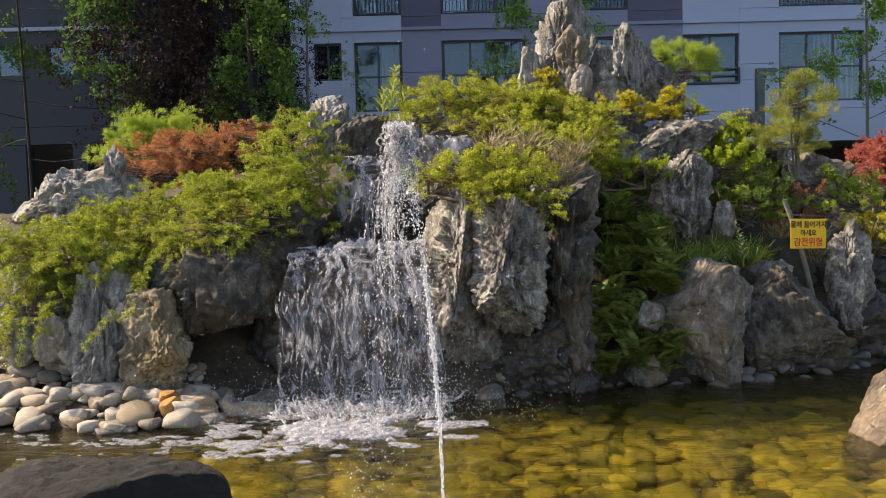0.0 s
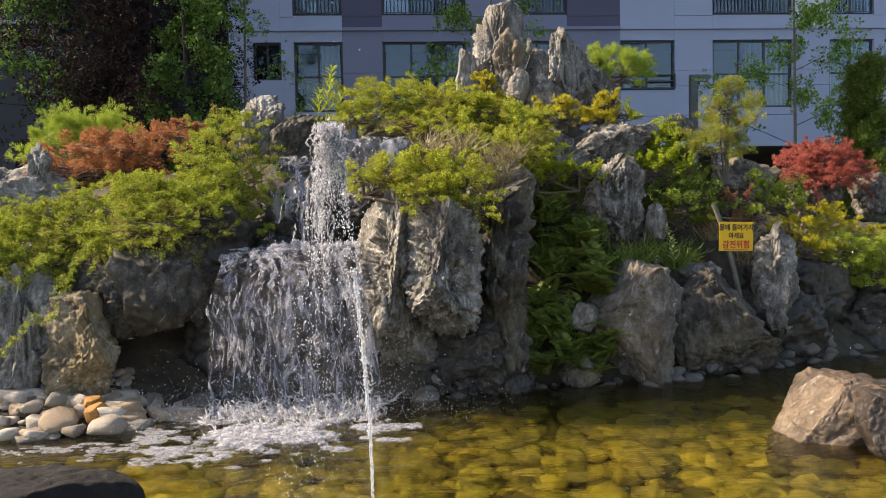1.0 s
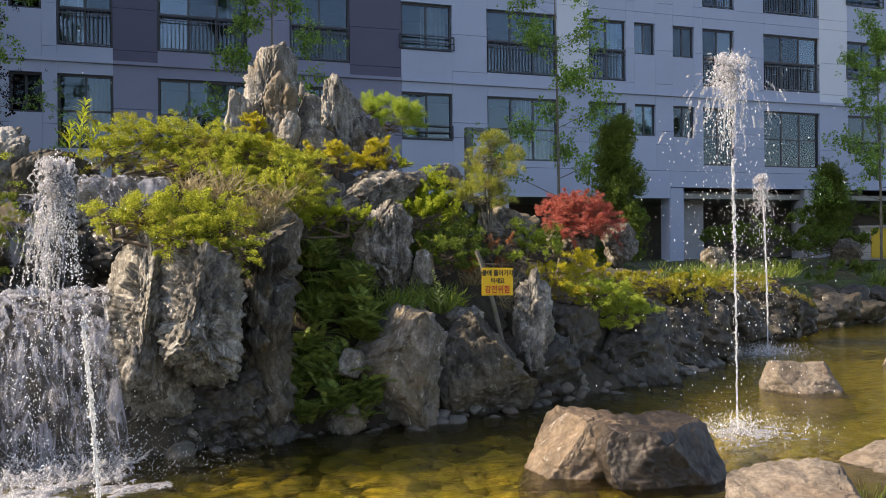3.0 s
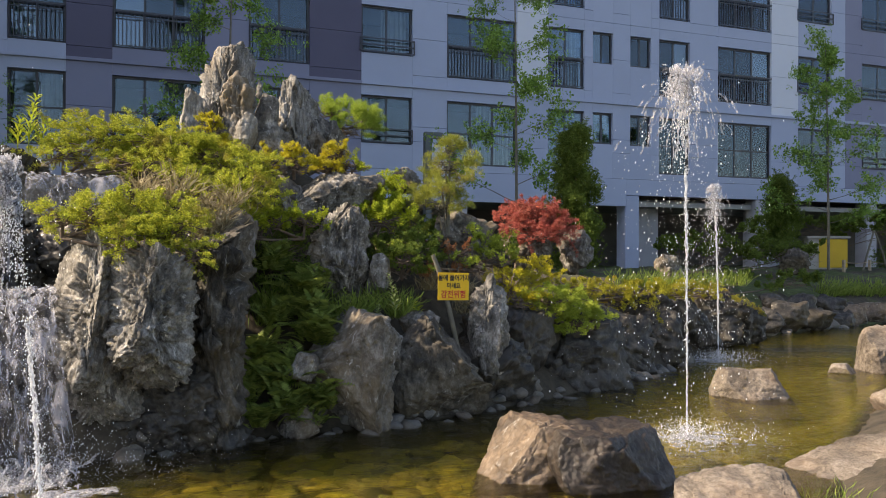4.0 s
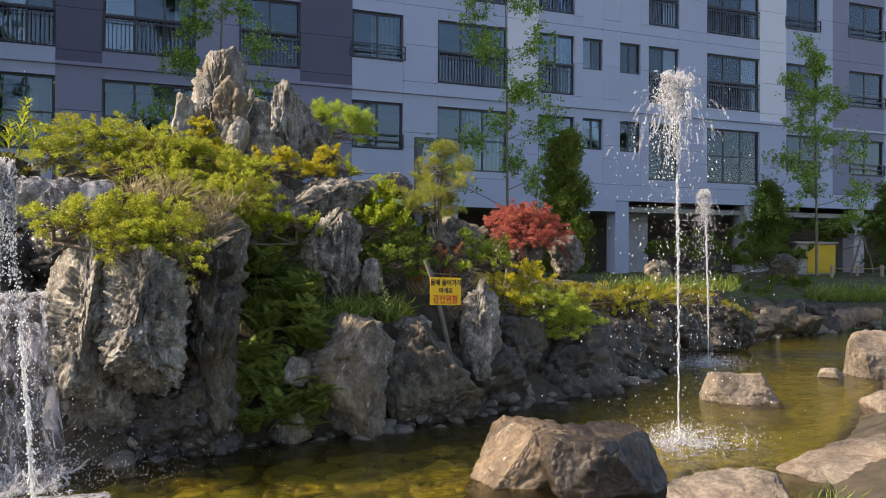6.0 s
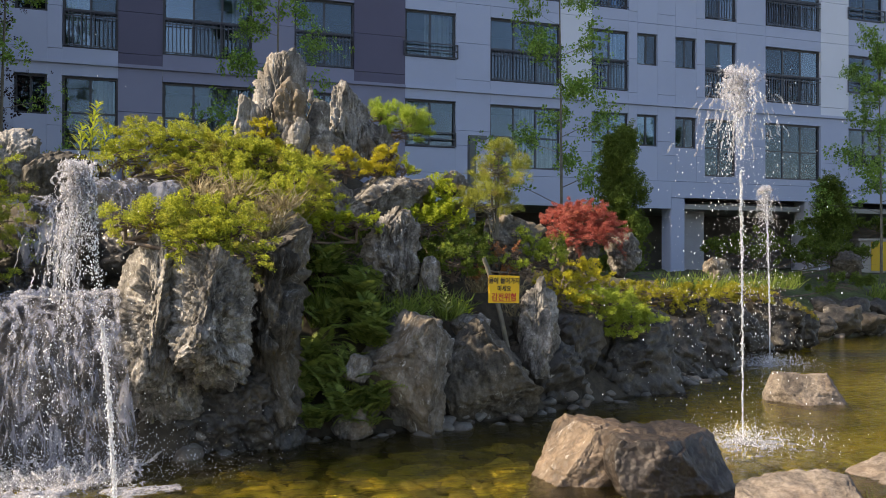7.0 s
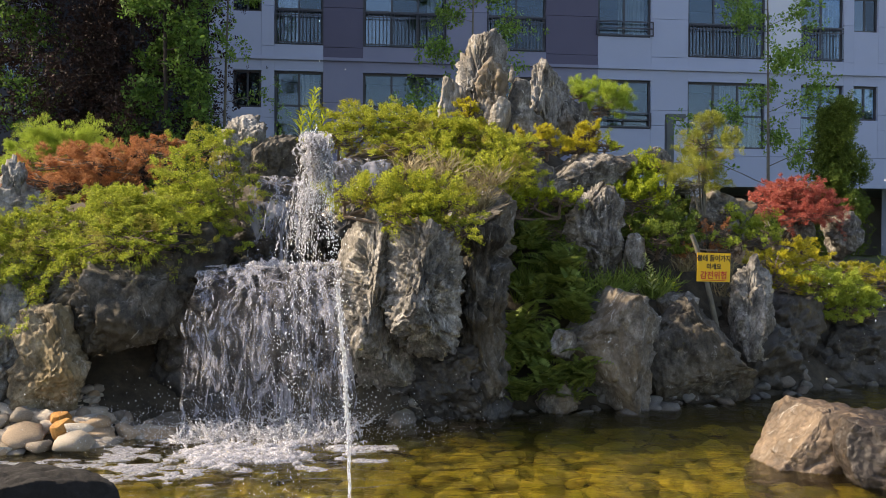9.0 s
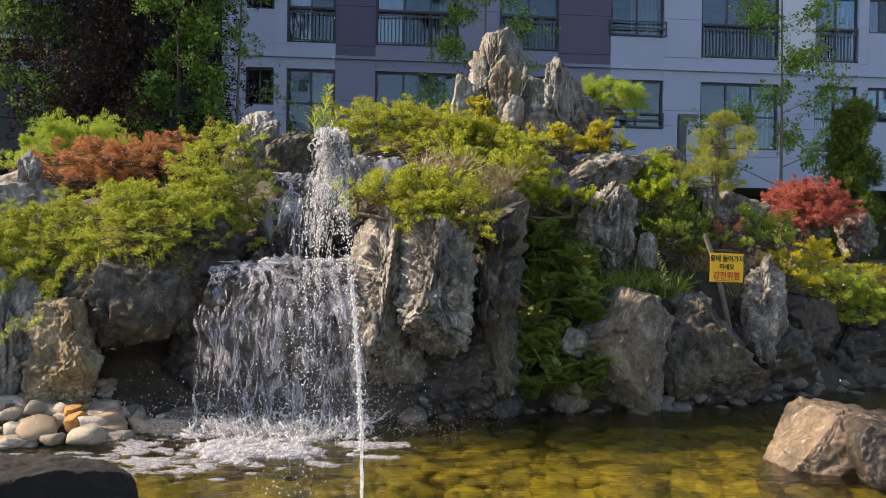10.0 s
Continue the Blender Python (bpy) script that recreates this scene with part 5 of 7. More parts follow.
# the peak
rock("rock_spire", "tall pale fluted limestone spire crowning the mound", 1.57, 10.6, 3.62, 1.0, 0.62, 1.56, 129, PALE_STONE, 0, sub=7, grooves=0.5, taper=0.52, rough=0.24, cuts=5, lean=0.12, faces=((-0.75, -0.6, 0.2, 0.5), (0.75, -0.65, 0.1, 0.5), (-0.1, 0.0, 1.0, 0.82)))
rock("rock_spire", "fluted limestone shoulder of the peak", 1.23, 10.4, 3.37, 0.48, 0.40, 0.81, 130, PALE_STONE, 0, grooves=0.9, taper=0.45, rough=0.22)
rock("rock_spire", "dark fluted limestone column of the peak", 1.72, 10.3, 3.47, 0.46, 0.30, 1.08, 131, LIMESTONE, 0, grooves=1.0, taper=0.15, rough=0.26)
rock("rock_spire", "square grey limestone column of the peak", 2.07, 10.35, 3.48, 0.34, 0.25, 0.57, 132, LIMESTONE, 0, box_power=6, cuts=4, rough=0.1, taper=0.15)
rock("rock_splinter", "thin limestone splinter on the peak", 1.99, 10.4, 3.81, 0.11, 0.10, 0.25, 133, PALE_STONE, 0, taper=0.6)
rock("boulder", "small pale limestone rock at the foot of the peak", 1.79, 10.15, 3.21, 0.30, 0.25, 0.49, 134, PALE_STONE, 0)
rock("boulder", "dark limestone base of the peak", 2.11, 10.3, 3.02, 0.61, 0.40, 0.57, 135, LIMESTONE, 0)
rock("rock_spire", "second pale limestone spire on the mound", 2.6, 10.9, 3.46, 0.85, 0.50, 1.36, 136, PALE_STONE, 0, grooves=0.5, taper=0.42, rough=0.22, cuts=5, sub=6)
rock("rock_spire", "broken grey limestone shoulder of the second spire", 2.94, 10.8, 3.17, 0.78, 0.50, 0.84, 137, LIMESTONE, 0, grooves=0.5, taper=0.4, rough=0.26)

# right flank
rock("boulder", "broad overhanging limestone ledge", 2.84, 9.7, 2.43, 1.30, 0.90, 0.61, 138, LIMESTONE, 0, sub=6, box_power=5, smoothness=0.35, rough=0.18)
rock("boulder", "dark limestone rock under the ledge", 2.14, 9.7, 2.36, 0.79, 0.60, 0.58, 139, LIMESTONE, 0)
rock("boulder", "tall fluted limestone column among ferns", 2.65, 8.9, 1.74, 0.66, 0.45, 1.11, 140, LIMESTONE, 0, grooves=1.0, rough=0.26, sub=6)
rock("rock_splinter", "pale broken limestone stub on the fluted column", 2.545, 8.60, 1.72, 0.06, 0.06, 0.15, 301, PALE_STONE, 0, sub=3, cuts=3, rough=0.1)
rock("boulder", "small limestone rock among ferns", 3.09, 8.9, 1.54, 0.33, 0.25, 0.50, 141, LIMESTONE, 0, grooves=0.6)
rock("boulder", "large angular grey limestone boulder at the shore", 2.55, 8.1, 0.51, 1.01, 0.90, 1.35, 41, LIMESTONE, 0, sub=6, lean=0.03, cuts=3, faces=((-0.55, -0.12, 0.82, 0.42), (0.15, 0.0, 1.0, 0.6), (-0.25, -0.95, 0.05, 0.45), (0.75, -0.65, -0.1, 0.55), (-0.6, -0.4, -0.7, 0.5), (0.5, -0.2, 0.8, 0.7)), rough=0.15, smoothness=0.25)
rock("boulder", "large brown-grey limestone boulder at the shore", 3.52, 8.4, 0.48, 1.19, 0.90, 1.30, 57, SHADED_STONE, 0, sub=6, cuts=3, faces=((0.62, -0.25, 0.70, 0.32), (-0.15, -0.95, 0.15, 0.45), (0.1, -0.7, -0.7, 0.6), (-0.5, -0.3, 0.8, 0.6)), rough=0.15, smoothness=0.25)
rock("boulder", "small limestone block on the shore boulders", 3.43, 8.45, 0.97, 0.44, 0.35, 0.34, 144, LIMESTONE, 0)
rock("boulder", "upright fluted limestone rock beside the sign", 4.29, 8.60, 0.97, 0.54, 0.50, 1.16, 145, GREY_STONE, 0, grooves=0.5, sub=6, lean=0.06, taper=0.25, faces=((-0.75, -0.62, 0.2, 0.42), (0.75, -0.65, 0.0, 0.5)))
rock("boulder", "dark limestone boulder below the sign", 4.50, 8.72, 0.28, 1.00, 0.60, 0.95, 146, WET_SHADED_STONE, 0)
rock("boulder", "small limestone rock by the ferns", 2.03, 8.0, 0.66, 0.33, 0.25, 0.27, 147, LIMESTONE, 0)
rock("boulder", "small limestone rock at the shore", 1.99, 7.9, 0.15, 0.41, 0.35, 0.39, 148, LIMESTONE, 0)
rock("boulder", "limestone boulder under the conifer", 4.6, 10.1, 1.91, 0.98, 0.70, 0.75, 149, LIMESTONE, 0)
rock("boulder", "limestone boulder behind the conifer", 3.99, 10.6, 2.75, 0.47, 0.40, 0.35, 150, LIMESTONE, 0)
# the dark stone paints in the shade under the junipers along this shore
rock("boulder", "dark limestone boulder at the shore", 5.75, 9.6, 0.37, 2.00, 0.9, 1.19, 151, WET_SHADED_STONE, -20, sub=5)
rock("boulder", "dark limestone boulder at the shore", 4.48, 9.0, 0.4, 0.74, 0.80, 1.36, 152, WET_SHADED_STONE, -20)
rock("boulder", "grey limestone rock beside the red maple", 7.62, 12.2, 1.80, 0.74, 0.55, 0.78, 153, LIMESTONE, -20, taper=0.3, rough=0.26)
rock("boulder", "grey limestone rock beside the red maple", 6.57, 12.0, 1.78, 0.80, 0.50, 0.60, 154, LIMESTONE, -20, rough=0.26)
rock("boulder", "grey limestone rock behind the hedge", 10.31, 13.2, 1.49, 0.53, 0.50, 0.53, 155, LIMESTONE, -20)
rock("boulder", "dark limestone rock wall at the shore", 8.47, 11.4, 0.64, 1.85, 0.8, 0.93, 156, WET_SHADED_STONE, -20, box_power=4, cuts=5, sub=5)
rock("boulder", "dark limestone rock wall at the shore", 10.81, 12.6, 0.54, 1.96, 0.8, 1.07, 157, WET_SHADED_STONE, -20, box_power=4, cuts=5, sub=5)
rock("boulder", "dark limestone boulder along the shaded shore", 7.21, 10.3, 0.45, 1.12, 0.7, 1.07, 158, WET_SHADED_STONE, -20, box_power=4, cuts=5)
rock("boulder", "dark limestone boulder along the shaded shore", 8.24, 11.0, 0.48, 1.14, 0.7, 1.06, 159, WET_SHADED_STONE, -20, box_power=4, cuts=5)
rock("boulder", "dark limestone boulder along the shaded shore", 9.65, 11.8, 0.48, 1.26, 0.7, 0.98, 160, WET_SHADED_STONE, -20, box_power=4, cuts=5)
rock("boulder", "dark limestone boulder along the shaded shore", 11.49, 12.8, 0.47, 1.31, 0.7, 0.92, 161, WET_SHADED_STONE, -20, box_power=4, cuts=5)
rock("boulder", "dark limestone boulder along the shaded shore", 5.89, 9.4, 0.28, 0.80, 0.60, 0.84, 162, WET_SHADED_STONE, -20, box_power=4, cuts=5)
rock("boulder", "pale rock in the creeping hedge", 8.19, 11.2, 1.11, 0.29, 0.20, 0.32, 163, PALE_STONE, -20)
# shade over the far bank is put into the dark colour of these rocks
rock("boulder", "jumbled grey limestone rock on the far bank", 13.24, 13.8, 0.36, 0.79, 0.60, 0.55, 164, WET_SHADED_STONE, -20, rough=0.24, sub=4)
rock("boulder", "jumbled grey limestone rock on the far bank", 14.31, 14.2, 0.35, 0.90, 0.60, 0.68, 165, WET_SHADED_STONE, -20, rough=0.24, sub=4)
rock("boulder", "jumbled grey limestone rock on the far bank", 15.34, 14.4, 0.24, 0.85, 0.60, 0.54, 166, WET_SHADED_STONE, -20, rough=0.24, sub=4)
rock("boulder", "jumbled grey limestone rock on the far bank", 16.62, 14.9, 0.13, 0.77, 0.60, 0.50, 167, WET_SHADED_STONE, -20, rough=0.24, sub=4)
rock("boulder", "jumbled grey limestone rock on the far bank", 15.48, 15.0, 0.59, 0.73, 0.60, 0.50, 168, WET_SHADED_STONE, -20, rough=0.24, sub=4)
rock("boulder", "jumbled grey limestone rock on the far bank", 16.77, 15.4, 0.44, 0.85, 0.60, 0.55, 169, WET_SHADED_STONE, -20, rough=0.24, sub=4)
rock("boulder", "jumbled grey limestone rock on the far bank", 14.38, 14.8, 0.65, 0.62, 0.60, 0.42, 170, WET_SHADED_STONE, -20, rough=0.24, sub=4)
rock("boulder", "jumbled grey limestone rock on the far bank", 17.64, 15.6, 0.31, 0.78, 0.60, 0.47, 171, WET_SHADED_STONE, -20, rough=0.24, sub=4)
rock("boulder", "grey limestone rock on the far lawn", 17.8, 17.5, 1.54, 1.02, 0.60, 0.76, 172, SHADED_STONE, -20, taper=0.3)
rock("boulder", "brown edging stone on the far bank", 17.05, 15.2, 0.18, 1.15, 0.60, 0.70, 173, BROWN_STONE, -20, box_power=5, smoothness=0.5)
rock("boulder", "brown edging stone on the far bank", 18.25, 15.5, 0.17, 1.20, 0.60, 0.72, 174, BROWN_STONE, -20, box_power=5, smoothness=0.5)
rock("boulder", "dark wet rock beside the upper cascade", -0.01, 8.8, 1.83, 0.82, 0.60, 0.83, 175, WET_SHADED_STONE, 0)
rock("boulder", "dark boulder at the shaded shore", 5.03, 9.15, 0.66, 0.80, 0.60, 0.84, 176, WET_SHADED_STONE, -20)

# boulders in and beside the water
rock("boulder", "tan-brown block of granite standing in the pond", 3.52, 5.93, 0.03, 1.20, 0.90, 0.82, 77, BROWN_STONE, -20, sub=6, cuts=5, rough=0.15, box_power=2.7, smoothness=0.6, taper=0.22, faces=((-0.78, -0.25, 0.58, 0.50), (0.0, -0.93, 0.20, 0.62), (0.1, 0.0, 1.0, 0.7)))
rock("boulder", "dark granite boulder in the pond, wet and darkened for shade", 3.97, 5.60, 0.02, 1.02, 0.95, 0.76, 79, WET_SHADED_BROWN, -20, sub=6, cuts=4, rough=0.16, box_power=2.3, smoothness=0.6, faces=((0.0, 0.0, 1.0, 0.68), (-0.1, -0.95, 0.2, 0.66)))
rock("boulder", "flat-topped tan boulder standing in the pond", 7.7, 8.1, 0.03, 1.17, 0.80, 0.58, 178, TAN_STONE, -20, sub=6, taper=0.35, box_power=5, cuts=4, rough=0.14, smoothness=0.6, faces=((-0.1, -0.8, 0.6, 0.55), (0.9, -0.3, 0.3, 0.7), (0, 0, 1, 0.75)))
rock("boulder", "rounded tan boulder on the bank", 11.53, 9.1, 0.12, 1.30, 0.90, 1.07, 179, TAN_STONE, -20, sub=6, box_power=4, cuts=3, rough=0.14, smoothness=0.6)
rock("boulder", "low tan stone in the pond", 10.46, 9.2, -0.0, 0.46, 0.40, 0.29, 180, TAN_STONE, -20, rough=0.08, smoothness=0.7)
rock("boulder", "flat tan granite boulder on the bank", 3.98, 4.05, 0.10, 0.95, 0.90, 0.54, 181, TAN_STONE, -20, sub=6, rough=0.14, smoothness=0.5, box_power=3, cuts=3, faces=((-0.12, -0.2, 0.97, 0.5), (-0.7, -0.3, 0.6, 0.7)))
rock("boulder", "broad tan granite boulder on the bank", 6.30, 4.35, -0.30, 2.40, 2.00, 1.36, 182, TAN_STONE, -20, sub=6, rough=0.14, smoothness=0.5, box_power=4, cuts=2, faces=((-0.36, -0.15, 0.9, 0.58), (-0.8, -0.5, 0.3, 0.7)))
rock("boulder", "tan granite boulder on the bank", 8.64, 6.6, 0.03, 0.79, 0.70, 0.52, 183, TAN_STONE, -20, rough=0.14, smoothness=0.6)
rock("boulder", "dark pitted basalt boulder on the near bank", -1.31, 2.9, 0.63, 1.03, 0.70, 0.54, 176, BASALT, 0, sub=6, cuts=5, rough=0.16, smoothness=0.6)


# ---- shrubs and trees ----
bush("juniper", "spreading olive-green juniper with bare twigs over the rocks", "shrub", [(-1.48, 8.6, 2.2, 0.57, 0.37, 0.52), (-2.01, 8.3, 1.76, 0.54, 0.35, 0.41), (-2.7, 8.3, 1.69, 0.54, 0.35, 0.39), (-3.27, 8.2, 1.50, 0.57, 0.37, 0.37), (-3.71, 7.9, 1.31, 0.55, 0.35, 0.38), (-4.22, 7.9, 1.38, 0.30, 0.21, 0.33), (-3.8, 7.55, 0.97, 0.29, 0.24, 0.37), (-3.15, 7.8, 1.31, 0.35, 0.23, 0.27), (-1.5, 8.9, 2.63, 0.23, 0.15, 0.17), (-2.12, 7.70, 1.60, 0.43, 0.28, 0.19), (-1.46, 8.4, 2.02, 0.40, 0.28, 0.32), (-1.92, 7.80, 1.66, 0.46, 0.30, 0.22), (-2.66, 8.0, 1.46, 0.48, 0.30, 0.20), (-1.34, 8.3, 1.60, 0.26, 0.2, 0.14)], LEFT_JUNIPER, seed=185, trails=[((-2.5, 7.4, 1.47), (-2.61, 7.15, 1.19)), ((-2.6, 7.15, 1.24), (-2.7, 7.05, 0.93)), ((-2.7, 7.05, 0.96), (-3.07, 6.95, 0.65)), ((-3.68, 7.2, 0.91), (-3.63, 6.95, 0.51)), ((-3.48, 7.2, 1.01), (-3.53, 7.0, 0.62)), ((-2.44, 7.9, 1.66), (-2.34, 7.8, 1.37)), ((-3.8, 7.2, 1.02), (-3.75, 6.95, 0.56))], density=1150, size=0.038, templates=SCALES, points=spray_points)
bush("juniper", "yellow-green creeping juniper on top of the mound", "shrub", [(-0.19, 9.4, 2.78, 0.37, 0.25, 0.19), (0.18, 9.7, 3.02, 0.40, 0.26, 0.22), (0.58, 9.6, 2.94, 0.43, 0.28, 0.22), (0.95, 9.5, 2.90, 0.36, 0.24, 0.20), (1.21, 9.4, 2.80, 0.33, 0.21, 0.21), (0.50, 9.2, 2.68, 0.45, 0.30, 0.13)], JUNIPER, seed=186, density=1500, size=0.038, templates=SCALES, points=spray_points)
bush("juniper", "yellow-green creeping juniper hanging over the mid ledge", "shrub", [(0.84, 9.0, 2.53, 0.37, 0.24, 0.17), (1.29, 8.7, 2.36, 0.34, 0.24, 0.15), (1.72, 8.9, 2.36, 0.35, 0.24, 0.19), (1.53, 9.3, 2.68, 0.36, 0.23, 0.22), (1.89, 9.4, 2.74, 0.26, 0.17, 0.14)], JUNIPER, seed=187, density=1500, size=0.038, templates=SCALES, points=spray_points)
bush("juniper", "yellow-green creeping juniper over the front boulders", "shrub", [(-0.10, 7.65, 2.07, 0.27, 0.19, 0.14), (0.19, 7.55, 2.07, 0.34, 0.22, 0.16), (0.55, 7.55, 2.05, 0.34, 0.22, 0.17), (0.82, 7.5, 1.96, 0.30, 0.20, 0.19), (0.46, 7.25, 1.84, 0.27, 0.18, 0.14), (0.90, 7.3, 1.74, 0.20, 0.15, 0.13)], JUNIPER, seed=188, trails=[((0.86, 7.3, 1.72), (1.02, 7.2, 1.49)), ((0.36, 7.2, 1.85), (0.33, 7.1, 1.64))], density=1500, size=0.038, templates=SCALES, points=spray_points)
bush("golden_juniper", "small golden upright juniper on the mound", "shrub", [(2.3, 9.7, 2.77, 0.18, 0.12, 0.09), (2.28, 9.7, 2.88, 0.13, 0.08, 0.10), (2.26, 9.7, 3.0, 0.07, 0.07, 0.11)], GOLD_JUNIPER, seed=189, size=0.05, density=1200)
bush("golden_juniper", "small golden upright juniper on the mound", "shrub", [(2.71, 9.7, 2.77, 0.20, 0.13, 0.10), (2.78, 9.7, 2.9, 0.14, 0.09, 0.11), (2.86, 9.7, 3.02, 0.07, 0.08, 0.12)], GOLD_JUNIPER, seed=190, size=0.05, density=1200)
bush("golden_juniper", "small golden upright juniper on the mound", "shrub", [(2.0, 9.8, 2.78, 0.12, 0.08, 0.07), (1.99, 9.8, 2.87, 0.09, 0.06, 0.08), (1.98, 9.8, 2.96, 0.05, 0.05, 0.08)], GOLD_JUNIPER, seed=191, size=0.05, density=1200)
bush("golden_juniper", "small golden upright juniper on the mound", "shrub", [(1.47, 9.9, 2.98, 0.13, 0.09, 0.12), (1.43, 9.9, 3.14, 0.10, 0.08, 0.13), (1.37, 9.9, 3.28, 0.05, 0.09, 0.14)], GOLD_JUNIPER, seed=192, size=0.05, density=1200)
bush("shrub", "bright green low shrub under the spires", "shrub", [(3.0, 9.7, 2.81, 0.25, 0.16, 0.13)], BOX_GREEN, seed=193, size=0.06)
bush("shrub", "bright yellow-green leafy shrub on the slope", "shrub", [(2.21, 8.75, 2.10, 0.30, 0.20, 0.14), (1.87, 8.7, 2.08, 0.21, 0.14, 0.14), (1.64, 8.7, 1.96, 0.20, 0.14, 0.16)], BOX_GREEN, seed=194, templates=SPRIGS, size=0.055, density=600)
bush("shrub", "dark green leafy shrub hanging down the slope", "shrub", [(2.0, 8.95, 1.7, 0.40, 0.26, 0.31), (1.91, 8.8, 1.28, 0.29, 0.19, 0.24)], DARK_GREEN, seed=195, templates=SPRIGS, size=0.066, density=560)
bush("shrub", "dark green shrub below the ledge", "shrub", [(3.21, 9.3, 2.07, 0.39, 0.25, 0.27), (3.43, 9.9, 2.43, 0.26, 0.19, 0.29)], BOX_GREEN, seed=196, templates=SPRIGS, size=0.066, density=560)
bush("shrub", "mixed green shrub on the rocky slope", "shrub", [(3.49, 9.2, 1.73, 0.48, 0.31, 0.25), (3.41, 9.0, 1.6, 0.22, 0.16, 0.25)], DARK_GREEN, seed=197, templates=SPRIGS, size=0.066, density=560)
bush("shrub", "pale yellow-green shrub on the slope", "shrub", [(3.71, 9.6, 2.02, 0.23, 0.15, 0.20)], TAN_NEEDLE, seed=198, size=0.07)
bush("shrub", "low lime shrub on the slope", "shrub", [(4.66, 9.9, 1.92, 0.29, 0.19, 0.19), (4.97, 9.6, 1.64, 0.30, 0.19, 0.22)], LIME_JUNIPER, seed=199, size=0.07)
bush("shrub", "golden low shrub behind the sign", "shrub", [(4.88, 9.2, 1.39, 0.24, 0.16, 0.21)], GOLD_JUNIPER, seed=200, size=0.07)
bush("shrub", "thin reddish twiggy shrub behind the sign", "shrub", [(4.23, 9.3, 1.76, 0.26, 0.17, 0.14), (3.73, 9.1, 1.44, 0.19, 0.12, 0.16)], RUST_LEAF, seed=201, templates=SPRIGS, size=0.05, density=160)
bush("shrub", "yellow-green trailing shrub between the rocks", "shrub", [(3.29, 9.1, 1.81, 0.19, 0.12, 0.11), (4.41, 9.2, 1.58, 0.19, 0.12, 0.13)], LIME_JUNIPER, seed=202, size=0.06)
bush("conifer", "small spiky yellow-green conifer on the slope", "tree", [(4.16, 9.8, 2.38, 0.42, 0.30, 0.16), (4.22, 9.8, 2.62, 0.38, 0.27, 0.18), (4.27, 9.8, 2.86, 0.26, 0.18, 0.17), (4.32, 9.8, 3.08, 0.11, 0.09, 0.14)], TAN_NEEDLE, seed=88, templates=NEEDLES, size=0.08, density=400, twig_material=PALE_BARK, foot=(4.31, 9.8, 1.80))
bush("pine", "clipped green pine pad behind the spires", "shrub", [(3.16, 11.2, 3.70, 0.29, 0.20, 0.14), (3.50, 11.1, 3.58, 0.29, 0.20, 0.18), (3.27, 11.0, 3.44, 0.30, 0.21, 0.13)], PINE_GREEN, seed=203, templates=NEEDLES, size=0.07, density=700)
bush("pine", "bright green pine shrub behind the maple", "shrub", [(-3.76, 10.2, 2.60, 0.42, 0.26, 0.24), (-3.25, 10.3, 2.72, 0.46, 0.25, 0.15), (-4.02, 10.0, 2.40, 0.20, 0.14, 0.18)], PINE_GREEN, seed=204, templates=NEEDLES, size=0.07, density=700)
bush("maple", "low rust-red laceleaf maple mound", "tree", [(-2.80, 9.4, 2.44, 0.84, 0.46, 0.23), (-3.22, 9.2, 2.22, 0.52, 0.32, 0.20), (-2.30, 9.6, 2.60, 0.40, 0.26, 0.15), (-2.18, 9.8, 2.79, 0.30, 0.18, 0.07)], RUST_LEAF, seed=205, templates=PALMS, size=0.036, density=1000, points=spray_points)
bush("maple", "low red laceleaf maple beside the rocks", "tree", [(6.68, 11.9, 2.28, 0.66, 0.46, 0.24), (6.72, 11.9, 2.46, 0.40, 0.26, 0.14), (6.35, 11.8, 2.16, 0.42, 0.30, 0.18), (7.05, 11.9, 2.18, 0.42, 0.30, 0.20), (6.70, 11.6, 2.06, 0.52, 0.32, 0.18)], RED_LEAF, seed=206, templates=PALMS, size=0.042, density=1000, points=spray_points)
bush("juniper", "golden juniper beside the sign", "shrub", [(5.06, 9.5, 1.35, 0.29, 0.19, 0.22), (5.83, 10.2, 1.49, 0.34, 0.22, 0.18), (4.99, 9.2, 1.13, 0.28, 0.18, 0.19)], GOLD_JUNIPER, seed=207, size=0.046, density=1000, templates=SCALES, points=spray_points)
bush("juniper", "bright lime creeping juniper above the shore", "shrub", [(5.42, 9.2, 1.19, 0.31, 0.20, 0.20), (5.74, 9.3, 1.12, 0.37, 0.24, 0.21), (6.02, 9.2, 0.87, 0.33, 0.21, 0.18), (5.45, 9.2, 0.84, 0.17, 0.11, 0.15)], LIME_JUNIPER, seed=208, size=0.046, density=1000, templates=SCALES, points=spray_points)
bush("juniper", "long creeping golden-lime juniper hedge along the shore", "shrub", [(6.7, 10.6, 1.22, 0.44, 0.29, 0.13), (7.44, 11.0, 1.19, 0.48, 0.29, 0.14), (8.1, 11.1, 1.14, 0.45, 0.30, 0.15), (8.84, 11.6, 1.1, 0.52, 0.31, 0.15), (9.7, 11.9, 1.08, 0.5, 0.33, 0.14), (10.64, 12.4, 1.02, 0.58, 0.38, 0.15)], GOLDEN_LIME, seed=209, size=0.048, density=800, templates=SCALES, points=spray_points, trails=[((10.9, 12.1, 0.95), (11.5, 11.9, 0.62)), ((8.2, 10.9, 1.0), (8.3, 10.75, 0.7))])
